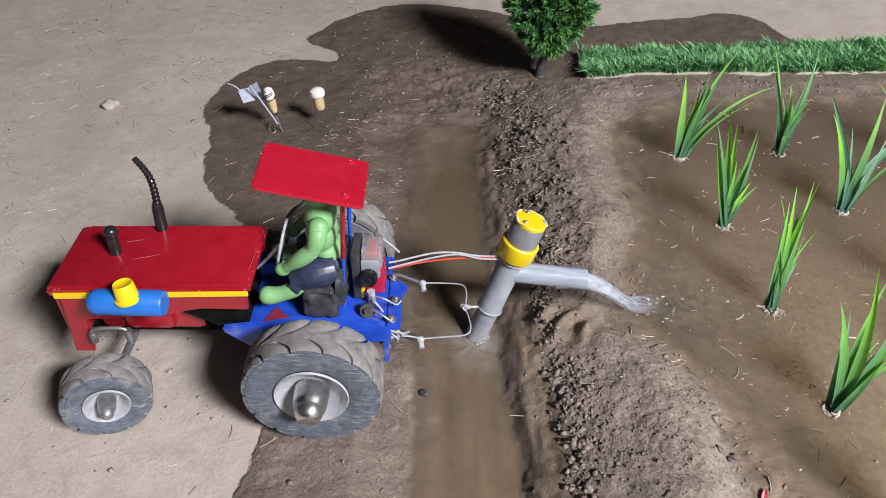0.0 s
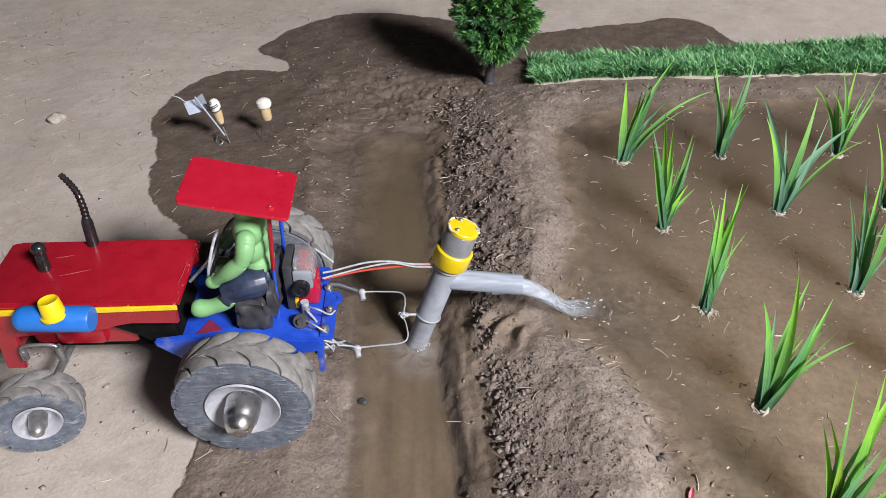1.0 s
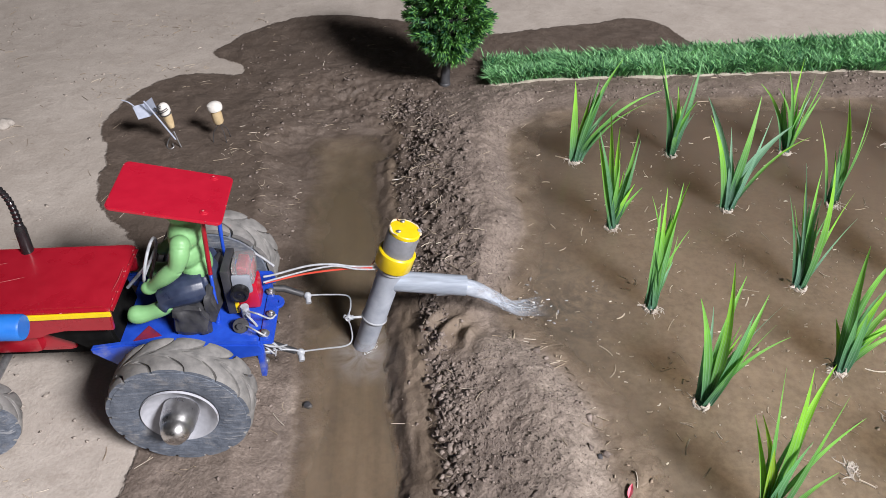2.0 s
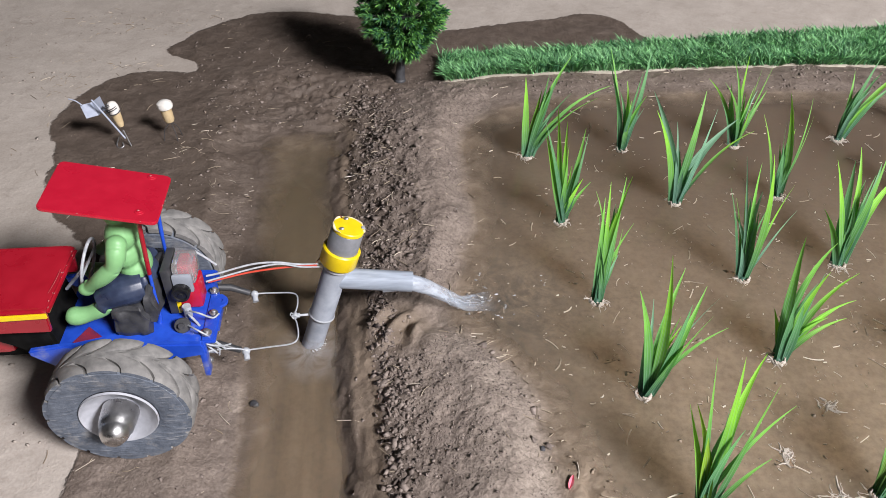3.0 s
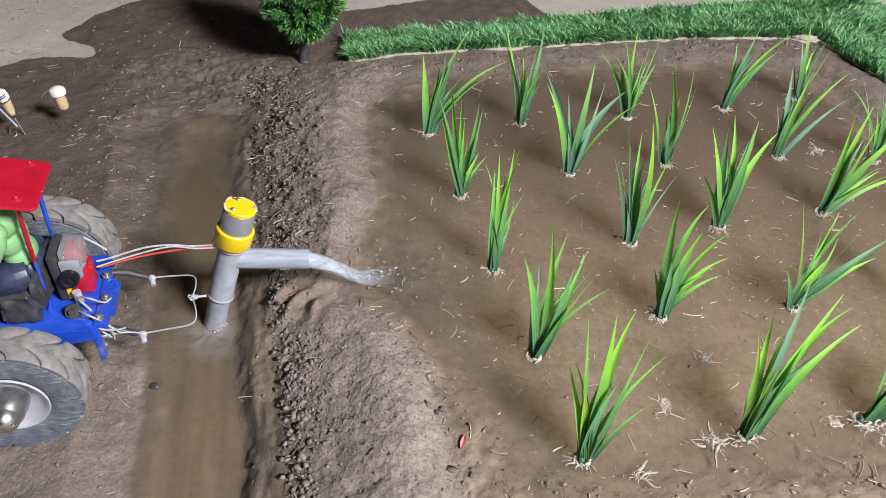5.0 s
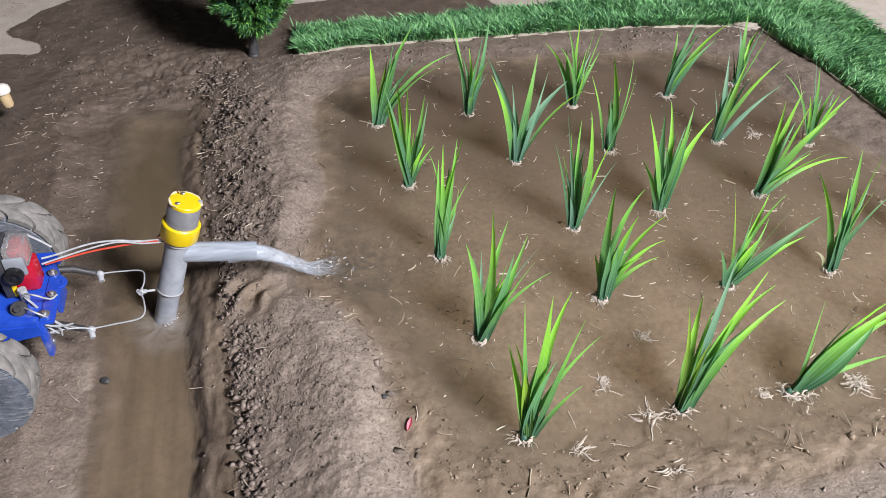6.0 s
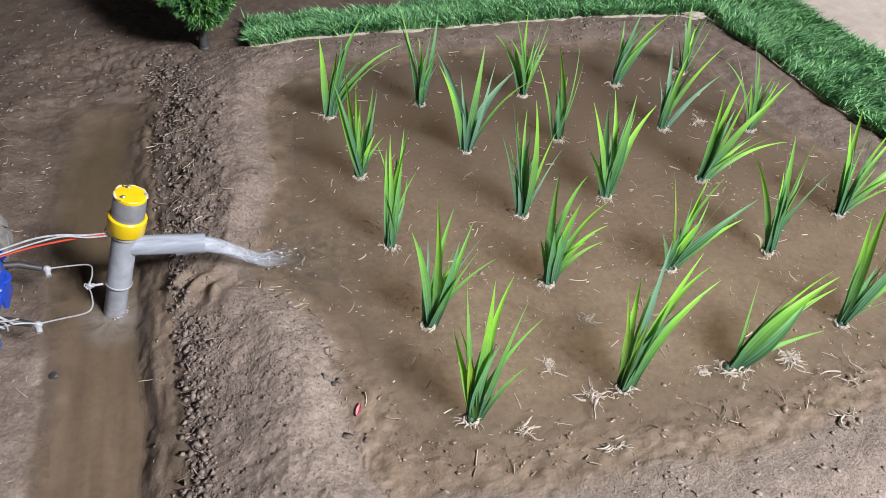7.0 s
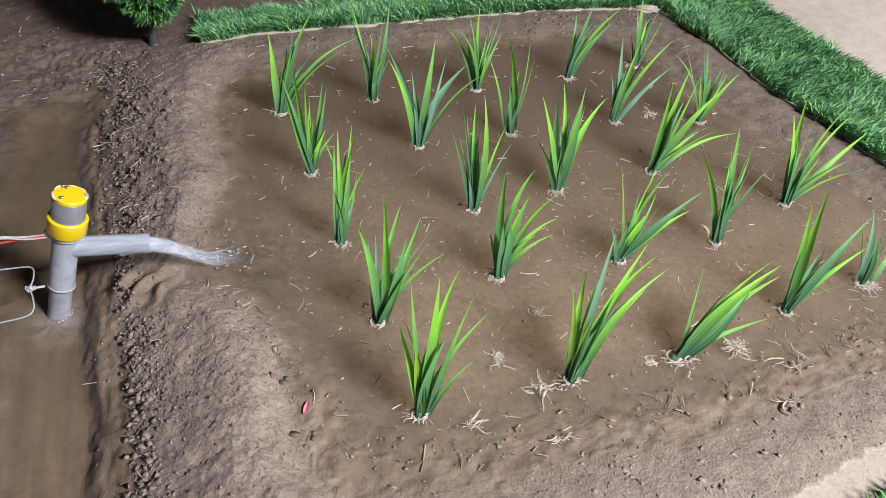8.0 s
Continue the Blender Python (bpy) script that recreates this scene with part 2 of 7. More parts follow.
def make_tyre():
    """Worn bluish rubber with pale drag scratches and dust."""
    m, nt, b = nodes_of("dusty_rubber")
    fine, big = noise_node(nt, 160, 6, 0.7), noise_node(nt, 45, 5, 0.7)
    col = ramp(nt, fine, [(0.3, (0.062, 0.076, 0.102)), (0.7, (0.145, 0.166, 0.205))])
    tc, mp, n = nt.nodes.new("ShaderNodeTexCoord"), nt.nodes.new("ShaderNodeMapping"), nt.nodes.new("ShaderNodeTexNoise")
    mp.inputs["Scale"].default_value = (70, 300, 520)
    n.inputs["Scale"].default_value, n.inputs["Detail"].default_value = 1.0, 3
    nt.links.new(tc.outputs["Object"], mp.inputs[0])
    nt.links.new(mp.outputs[0], n.inputs["Vector"])
    col = mix_rgb(nt, ramp(nt, n.outputs[0], [(0.60, (0, 0, 0)), (0.70, (0.7,) * 3)]), col, (0.30, 0.31, 0.33))
    col = mix_rgb(nt, ramp(nt, big, [(0.55, (0, 0, 0)), (0.72, (0.75,) * 3)]), col, (0.27, 0.26, 0.25))
    nt.links.new(col, b.inputs["Base Color"])
    b.inputs["Roughness"].default_value = 0.75
    bump_into(nt, b, math_node(nt, "ADD", fine, n.outputs[0]), 0.7, 0.0010)
    return m


def make_clod():
    """Soil crumbs, each with a shade of its own."""
    m, nt, b = nodes_of("clod_soil")
    g = nt.nodes.new("ShaderNodeNewGeometry")
    own = ramp(nt, g.outputs["Random Per Island"], [(0.0, (0.085, 0.066, 0.056)), (0.55, (0.21, 0.170, 0.147)), (1.0, (0.36, 0.300, 0.264))])
    grain = noise_node(nt, 420, 5)
    nt.links.new(mix_rgb(nt, 0.45, own, ramp(nt, grain, [(0.3, (0.07, 0.055, 0.046)), (0.7, (0.30, 0.245, 0.215))])), b.inputs["Base Color"])
    b.inputs["Roughness"].default_value = 0.8
    bump_into(nt, b, grain, 0.6, 0.001)
    return m


def make_straw():
    """Dry straw, from dark wet bits to bleached ones."""
    m, nt, b = nodes_of("dry_straw")
    g = nt.nodes.new("ShaderNodeNewGeometry")
    own = ramp(nt, g.outputs["Random Per Island"], [(0.0, (0.13, 0.095, 0.065)), (0.4, (0.34, 0.27, 0.19)), (0.75, (0.56, 0.48, 0.38)), (1.0, (0.76, 0.70, 0.61))])
    grain = noise_node(nt, 300, 4)
    nt.links.new(mix_rgb(nt, 0.3, own, ramp(nt, grain, [(0.3, (0.22, 0.17, 0.12)), (0.7, (0.62, 0.55, 0.45))])), b.inputs["Base Color"])
    b.inputs["Roughness"].default_value = 0.65
    bump_into(nt, b, grain, 0.3, 0.0004)
    return m


SOIL = make_ground()
# The field's deep tone paints in the dark reflection on its far side
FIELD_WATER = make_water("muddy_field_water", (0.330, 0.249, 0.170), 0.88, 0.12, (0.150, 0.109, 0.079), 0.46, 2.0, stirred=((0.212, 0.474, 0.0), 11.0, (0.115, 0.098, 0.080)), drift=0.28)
# The ditch colour just goes darker towards far y
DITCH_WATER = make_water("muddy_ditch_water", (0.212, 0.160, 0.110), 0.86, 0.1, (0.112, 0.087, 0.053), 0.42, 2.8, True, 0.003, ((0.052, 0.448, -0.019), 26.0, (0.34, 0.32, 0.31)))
CLOD = make_clod()
STRAW = make_straw()
ROOT = surface("pale_root", (0.28, 0.235, 0.195), (0.60, 0.545, 0.485), 300, 0.65)
RED = surface("red_paint", (0.28, 0.006, 0.016), (0.34, 0.010, 0.023), 60, 0.3, bump=0.08, coat=0.5, dirt=(0.42, 0.07, 0.07), dirt_at=0.72)
ROOF_RED = surface("bright_red_paint", (0.40, 0.007, 0.025), (0.47, 0.011, 0.033), 70, 0.32, bump=0.1, coat=0.4)
BLUE = surface("blue_paint", (0.012, 0.055, 0.42), (0.02, 0.085, 0.56), 90, 0.4, bump=0.2, dirt=(0.22, 0.24, 0.36), dirt_at=0.63, coat=0.3)
CYL_BLUE = surface("sky_blue_paint", (0.012, 0.13, 0.50), (0.02, 0.17, 0.58), 70, 0.45, bump=0.1)
YELLOW = surface("yellow_plastic", (0.72, 0.52, 0.008), (0.82, 0.62, 0.012), 80, 0.35, bump=0.1, dirt=(0.60, 0.34, 0.015), dirt_at=0.66)
WORN_RED = surface("worn_red_paint", (0.10, 0.022, 0.075), (0.24, 0.015, 0.035), 160, 0.5, bump=0.2)
SCRATCH = surface("scratched_paint", (0.38, 0.10, 0.10), (0.50, 0.20, 0.20), 200, 0.5)
TYRE = make_tyre()
TYRE_TOP = surface("dusty_tread", (0.13, 0.128, 0.125), (0.26, 0.25, 0.24), 120, 0.85, bump=0.4)
RIM = surface("grey_rim_paint", (0.30, 0.31, 0.345), (0.43, 0.44, 0.48), 120, 0.45, dirt=(0.20, 0.15, 0.12), dirt_at=0.66)
CHROME = surface("worn_chrome", (0.52, 0.52, 0.53), (0.78, 0.78, 0.78), 160, 0.30, metal=1.0, bump=0.1)
BLACK = surface("black_plastic", (0.008, 0.008, 0.009), (0.02, 0.02, 0.022), 90, 0.28, bump=0.15)
DARK = surface("dark_grey_plastic", (0.028, 0.029, 0.032), (0.06, 0.06, 0.066), 120, 0.5, bump=0.3)
PVC = surface("grey_pvc", (0.23, 0.255, 0.30), (0.34, 0.365, 0.415), 90, 0.42, bump=0.12, dirt=(0.20, 0.17, 0.14), dirt_at=0.7)
MOTOR = surface("grey_motor_can", (0.20, 0.21, 0.23), (0.27, 0.28, 0.31), 140, 0.35, metal=0.3, bump=0.1)
WIRE = surface("white_wire", (0.28, 0.30, 0.33), (0.48, 0.50, 0.53), 200, 0.4)
LEAD = surface("brown_lead", (0.10, 0.035, 0.022), (0.20, 0.07, 0.04), 200, 0.5)
CREAM = surface("cream_glue", (0.62, 0.52, 0.34), (0.80, 0.71, 0.52), 260, 0.6, bump=0.4)
RED_WIRE = surface("red_wire", (0.45, 0.04, 0.02), (0.6, 0.08, 0.05), 200, 0.4)
STEEL = surface("dull_steel", (0.26, 0.26, 0.27), (0.48, 0.48, 0.49), 200, 0.4, metal=0.8)
GREEN_TOY = surface("green_toy_plastic", (0.165, 0.37, 0.15), (0.225, 0.45, 0.20), 45, 0.5, bump=0.2, dirt=(0.12, 0.26, 0.12), dirt_at=0.66)
NAVY = surface("navy_toy_plastic", (0.018, 0.024, 0.05), (0.04, 0.055, 0.10), 90, 0.35, bump=0.3)
TAN = surface("tan_peg", (0.46, 0.34, 0.18), (0.60, 0.47, 0.28), 150, 0.6)
WHITE = surface("white_cap", (0.70, 0.67, 0.62), (0.82, 0.80, 0.76), 150, 0.6)
SHOVEL = surface("blue_grey_tin", (0.34, 0.38, 0.48), (0.46, 0.50, 0.60), 150, 0.4, metal=0.1)
PINK = surface("pink_petal", (0.62, 0.12, 0.18), (0.75, 0.22, 0.28), 200, 0.5)
SILT_LUMP = surface("silt_lump", (0.20, 0.152, 0.110), (0.33, 0.255, 0.19), 260, 0.7, bump=0.5)
DYKE_LUMP = surface("dyke_lump", (0.20, 0.160, 0.136), (0.36, 0.300, 0.262), 260, 0.8, bump=0.5)
SAND_LUMP = surface("sand_lump", (0.27, 0.235, 0.20), (0.42, 0.37, 0.325), 220, 0.9)
# Near-black without gloss, standing in for the shade under the bonnet
UNDER_SHADE = surface("under_bonnet_shade", (0.003, 0.003, 0.003), (0.009, 0.009, 0.009), 120, 0.9)
UNDER_SHADE.node_tree.nodes["Principled BSDF"].inputs["Specular IOR Level"].default_value = 0.08
STONE = surface("small_stone", (0.30, 0.27, 0.24), (0.48, 0.44, 0.40), 220, 0.8)
# Unseen walls and ceiling, made near-black so that they bounce no fill light
DARK_SHELL = surface("dark_shell", (0.018, 0.018, 0.018), (0.028, 0.027, 0.027), 6, 0.9)
TURF_BACK = surface("turf_backing", (0.34, 0.31, 0.25), (0.52, 0.48, 0.40), 160, 0.9)
JET = make_flow("running_water", (0.50, 0.56, 0.65), 0.55)
TUBE = make_flow("clear_tube", (0.38, 0.43, 0.51), 0.80)
FROTH = make_clear("white_froth", (0.80, 0.82, 0.84), 0.25, 0.45)
CLEAR = make_clear("clear_plastic", (0.85, 0.86, 0.88), 0.1, 0.8)
TREE_GREEN = make_needles("tree_needles", (0.010, 0.070, 0.048), (0.21, 0.50, 0.105))
TURF_GREEN = make_needles("turf_blades", (0.023, 0.125, 0.050), (0.31, 0.66, 0.28), 0.55)
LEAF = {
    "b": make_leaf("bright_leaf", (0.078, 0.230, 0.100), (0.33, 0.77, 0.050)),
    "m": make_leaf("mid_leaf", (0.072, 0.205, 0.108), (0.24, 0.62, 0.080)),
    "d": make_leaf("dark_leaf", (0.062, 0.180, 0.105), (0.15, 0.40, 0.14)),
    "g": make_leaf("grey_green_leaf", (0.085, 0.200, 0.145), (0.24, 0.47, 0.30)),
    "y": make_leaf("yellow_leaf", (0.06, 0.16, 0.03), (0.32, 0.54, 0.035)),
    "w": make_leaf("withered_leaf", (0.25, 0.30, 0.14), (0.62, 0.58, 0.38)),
}


# ---- mesh helpers ----
def part(name, bm, material, parent=None, label="", smooth=True):
    """One mesh object from a bmesh, under a thing or a part."""
    me = bpy.data.meshes.new(name)
    bm.normal_update()
    bm.to_mesh(me)
    bm.free()
    for mm in material if isinstance(material, (list, tuple)) else [material]:
        me.materials.append(mm)
    if smooth:
        me.polygons.foreach_set("use_smooth", [True] * len(me.polygons))
        me.set_sharp_from_angle(angle=radians(40))
    ob = new(name, me)
    if parent:
        ob.parent = parent
    if label:
        ob["label"] = label
    return ob


def thing(name, label, category, group="", at=(0, 0, 0)):
    ob = new(name)
    ob.empty_display_size = 0.02
    ob.location = at
    return tagged(ob, label, category, group)


def box(bm, x0, x1, y0, y1, z0, z1, bevel=0.0, m=None):
    vs = bmesh.ops.create_cube(bm, size=1)["verts"]
    for v in vs:
        v.co = Vector((x0 + (v.co.x + 0.5) * (x1 - x0), y0 + (v.co.y + 0.5) * (y1 - y0), z0 + (v.co.z + 0.5) * (z1 - z0)))
    if bevel:
        es = list({e for v in vs for e in v.link_edges})
        out = bmesh.ops.bevel(bm, geom=es, offset=bevel, segments=2, profile=0.6, affect="EDGES")
        vs = list({v for f in out["faces"] for v in f.verts} | {v for v in vs if v.is_valid})
    if m is not None:
        for v in vs:
            v.co = m @ v.co
    return vs


def prism(bm, outline, y0, y1, bevel=0.0):
    """An outline in x and z, given a thickness along y."""
    a = [bm.verts.new((x, y0, z)) for x, z in outline]
    b = [bm.verts.new((x, y1, z)) for x, z in outline]
    fs = [bm.faces.new(a), bm.faces.new(b[::-1])]
    n = len(a)
    for i in range(n):
        fs.append(bm.faces.new((a[i], b[i], b[(i + 1) % n], a[(i + 1) % n])))
    bmesh.ops.recalc_face_normals(bm, faces=fs)
    if bevel:
        bmesh.ops.bevel(bm, geom=list({e for f in fs for e in f.edges}), offset=bevel, segments=2, affect="EDGES")


def tube(bm, pts, radii, n=10, caps=True, mat=0):
    """A round bar along points, of one radius or one for each point."""
    pts = [Vector(p) for p in pts]
    if isinstance(radii, (int, float)):
        radii = [radii] * len(pts)
    rings, side = [], None
    for i, p in enumerate(pts):
        d = (pts[min(i + 1, len(pts) - 1)] - pts[max(i - 1, 0)]).normalized()
        if side is None:
            side = d.orthogonal().normalized()
        side = (side - d * side.dot(d)).normalized()
        up = d.cross(side)
        rings.append([bm.verts.new(p + (side * math.cos(2 * math.pi * k / n) + up * math.sin(2 * math.pi * k / n)) * radii[i]) for k in range(n)])
    fs = []
    for a, b in zip(rings, rings[1:]):
        for k in range(n):
            fs.append(bm.faces.new((a[k], a[(k + 1) % n], b[(k + 1) % n], b[k])))
    if caps:
        fs += [bm.faces.new(rings[0][::-1]), bm.faces.new(rings[-1])]
    for f in fs:
        f.material_index = mat
    return fs


def curve_pts(pts, steps=6):
    """Catmull-Rom points through the given ones."""
    p = [Vector(q) for q in pts]
    p = [p[0] * 2 - p[1]] + p + [p[-1] * 2 - p[-2]]
    out = []
    for i in range(1, len(p) - 2):
        for s in range(steps):
            t = s / steps
            out.append(0.5 * (2 * p[i] + (p[i + 1] - p[i - 1]) * t + (2 * p[i - 1] - 5 * p[i] + 4 * p[i + 1] - p[i + 2]) * t * t
                              + (3 * p[i] - p[i - 1] - 3 * p[i + 1] + p[i + 2]) * t ** 3))
    return out + [p[-2]]


def lathe(bm, profile, m, n=40, mat=0):
    """A profile of (radius, height) turned about the local z axis and moved by m."""
    rings = []
    for r, h in profile:
        rings.append([bm.verts.new(m @ Vector((r * math.cos(2 * math.pi * k / n), r * math.sin(2 * math.pi * k / n), h))) for k in range(n)] if r > 1e-6 else [bm.verts.new(m @ Vector((0, 0, h)))])
    for a, b in zip(rings, rings[1:]):
        for k in range(n):
            q = [a[k % len(a)], a[(k + 1) % len(a)], b[(k + 1) % len(b)], b[k % len(b)]]
            q = list(dict.fromkeys(q))
            if len(q) > 2:
                bm.faces.new(q).material_index = mat


def ball(bm, centre, size, seg=16, m=None, mat=0):
    size = (size,) * 3 if isinstance(size, (int, float)) else size
    q = Matrix.Translation(centre) @ (m or Matrix()) @ Matrix.Diagonal((*size, 1))
    for v in bmesh.ops.create_uvsphere(bm, u_segments=seg, v_segments=max(6, seg // 2), radius=1, matrix=q)["verts"]:
        for f in v.link_faces:
            f.material_index = mat


def along(a, b):
    """The pose at a whose z axis points to b."""
    a, b = Vector(a), Vector(b)
    return Matrix.Translation(a) @ (b - a).to_track_quat("Z", "Y").to_matrix().to_4x4()


def mesh_object(name, verts, faces, material, parent=None, attrs=None, smooth=True):
    """A mesh from arrays: vertices (n, 3) and faces (m, 3 or 4)."""
    me = bpy.data.meshes.new(name)
    verts, faces = np.asarray(verts, np.float32), np.asarray(faces, np.int32)
    k = faces.shape[1]
    me.vertices.add(len(verts))
    me.vertices.foreach_set("co", verts.ravel())
    me.loops.add(faces.size)
    me.loops.foreach_set("vertex_index", faces.ravel())
    me.polygons.add(len(faces))
    me.polygons.foreach_set("loop_start", np.arange(0, faces.size, k, dtype=np.int32))
    if smooth:
        me.polygons.foreach_set("use_smooth", np.ones(len(faces), bool))
    for key, val in (attrs or {}).items():
        me.attributes.new(key, "FLOAT", "POINT").data.foreach_set("value", np.asarray(val, np.float32))
    me.update()
    me.validate()
    me.materials.append(material)
    ob = new(name, me)
    if parent:
        ob.parent = parent
    return ob


# ---- ground ----
TABLE = np.random.RandomState(5).rand(256, 256)


def value_noise(x, y, size, shift=0.0):
    """Smooth noise of 0 to 1 with cells of that size."""
    u, v = np.asarray(x) / size + 31.7 + shift, np.asarray(y) / size + 57.3 + shift * 1.7
    i, j = np.floor(u).astype(int), np.floor(v).astype(int)
    a, b = u - i, v - j
    a, b = a * a * (3 - 2 * a), b * b * (3 - 2 * b)
    T = lambda p, q: TABLE[p % 256, q % 256]
    return (T(i, j) * (1 - a) + T(i + 1, j) * a) * (1 - b) + (T(i, j + 1) * (1 - a) + T(i + 1, j + 1) * a) * b


def ridged(x, y, size, octaves=4, shift=0.0):
    total, amp = 0.0, 1.0
    for k in range(octaves):
        total = total + amp * (value_noise(x, y, size / 2 ** k, shift + 3.1 * k) - 0.5)
        amp *= 0.55
    return total


def crumbs(x, y, size, seed):
    """Domes of random height on a jittered grid, with creases between them."""
    u, v = np.asarray(x) / size + 40.0, np.asarray(y) / size + 40.0
    i, j = np.floor(u).astype(int), np.floor(v).astype(int)
    best = np.zeros(u.shape)
    for a in (-1, 0, 1):
        for b in (-1, 0, 1):
            p, q = i + a, j + b
            jx, jy, jr = TABLE[(p * 7 + seed) % 256, (q * 13) % 256], TABLE[(p * 5 + 91) % 256, (q * 11 + seed) % 256], TABLE[(p * 3 + 17) % 256, (q * 17 + 5 + seed) % 256]
            r = 0.30 + 0.55 * jr
            du, dv, c, s = u - p - jx, v - q - jy, np.cos(jr * 40), np.sin(jr * 40)
            du, dv = (du * c - dv * s) * (1 + 0.6 * (jy - 0.5)), du * s + dv * c
            d = np.maximum(np.maximum(np.abs(du), np.abs(dv)), 0.72 * (np.abs(du) + np.abs(dv)))
            best = np.maximum(best, r * (0.85 + 0.5 * (jx - 0.5) * du / r) * np.clip(2.2 * (1 - d / r), 0, 1))
    return best


def signed(x, y, poly):
    """Distance to a closed outline, positive inside."""
    x, y = np.asarray(x, float), np.asarray(y, float)
    best, inside = np.full(x.shape, 1e9), np.zeros(x.shape, bool)
    for (ax, ay), (bx, by) in zip(poly, poly[1:] + poly[:1]):
        dx, dy = bx - ax, by - ay
        t = np.clip(((x - ax) * dx + (y - ay) * dy) / (dx * dx + dy * dy), 0, 1)
        best = np.minimum(best, np.hypot(x - ax - t * dx, y - ay - t * dy))
        cross = (ay > y) != (by > y)
        inside ^= cross & (x < ax + (y - ay) * dx / (dy if abs(dy) > 1e-9 else 1e-9))
    return np.where(inside, best, -best)


def step(a, b, v):
    t = np.clip((v - a) / (b - a), 0, 1)
    return t * t * (3 - 2 * t)


FIELD = [(0.235, 0.215), (0.224, 0.300), (0.228, 0.340), (0.223, 0.375), (0.209, 0.402), (0.188, 0.430), (0.172, 0.446), (0.164, 0.470),
         (0.180, 0.515), (0.206, 0.584), (0.203, 0.650), (0.208, 0.725), (0.222, 0.785), (0.290, 0.825), (0.400, 0.840), (0.570, 0.843),
         (0.700, 0.832), (0.785, 0.812), (0.808, 0.735), (0.802, 0.625), (0.836, 0.550), (0.868, 0.480), (0.905, 0.400), (0.890, 0.290),
         (0.800, 0.225), (0.700, 0.210), (0.610, 0.204), (0.552, 0.199), (0.500, 0.193), (0.452, 0.200), (0.406, 0.202), (0.340, 0.200), (0.280, 0.214)]
DITCH = [(-0.024, 0.806), (-0.023, 0.705), (-0.016, 0.580), (-0.007, 0.480), (-0.003, 0.400), (0.000, 0.340), (0.000, 0.200), (0.002, -0.40),
         (0.081, -0.40), (0.079, 0.200), (0.078, 0.306), (0.076, 0.352), (0.074, 0.405), (0.069, 0.454), (0.068, 0.508), (0.067, 0.590),
         (0.062, 0.654), (0.058, 0.729), (0.068, 0.812)]
DAMP = [(-0.168, 0.590), (-0.211, 0.627), (-0.241, 0.688), (-0.238, 0.739), (-0.266, 0.795), (-0.262, 0.843), (-0.246, 0.896), (-0.210, 0.942),
        (-0.150, 0.940), (-0.118, 0.935), (-0.128, 0.966), (-0.172, 0.992), (-0.172, 1.012), (-0.162, 1.028), (-0.121, 1.095), (-0.055, 1.137), (0.031, 1.128),
        (0.099, 1.108), (0.131, 1.083), (0.190, 1.050), (0.244, 1.055), (0.306, 1.077), (0.384, 1.089), (0.433, 1.115), (0.485, 1.091),
        (0.506, 1.032), (0.516, 0.991), (0.560, 0.930), (0.960, 0.930), (1.000, 0.400), (1.000, 0.190), (0.800, 0.165), (0.656, 0.150),
        (0.613, 0.144), (0.575, 0.135), (0.547, 0.132), (0.440, 0.110), (0.350, 0.020), (0.300, -0.40), (-0.090, -0.40), (-0.125, 0.230), (-0.119, 0.293), (-0.106, 0.348), (-0.120, 0.450)]


def rounded(poly):
    """Corners cut twice, so that the outline runs smoothly."""
    for k in range(2):
        poly = [q for (ax, ay), (bx, by) in zip(poly, poly[1:] + poly[:1]) for q in ((ax * 0.75 + bx * 0.25, ay * 0.75 + by * 0.25), (ax * 0.25 + bx * 0.75, ay * 0.25 + by * 0.75))]
    return poly


FIELD, DITCH, DAMP = rounded(FIELD), rounded(DITCH), rounded(DAMP)
DITCH_LEVEL, FIELD_LEVEL = -0.019, 0.0


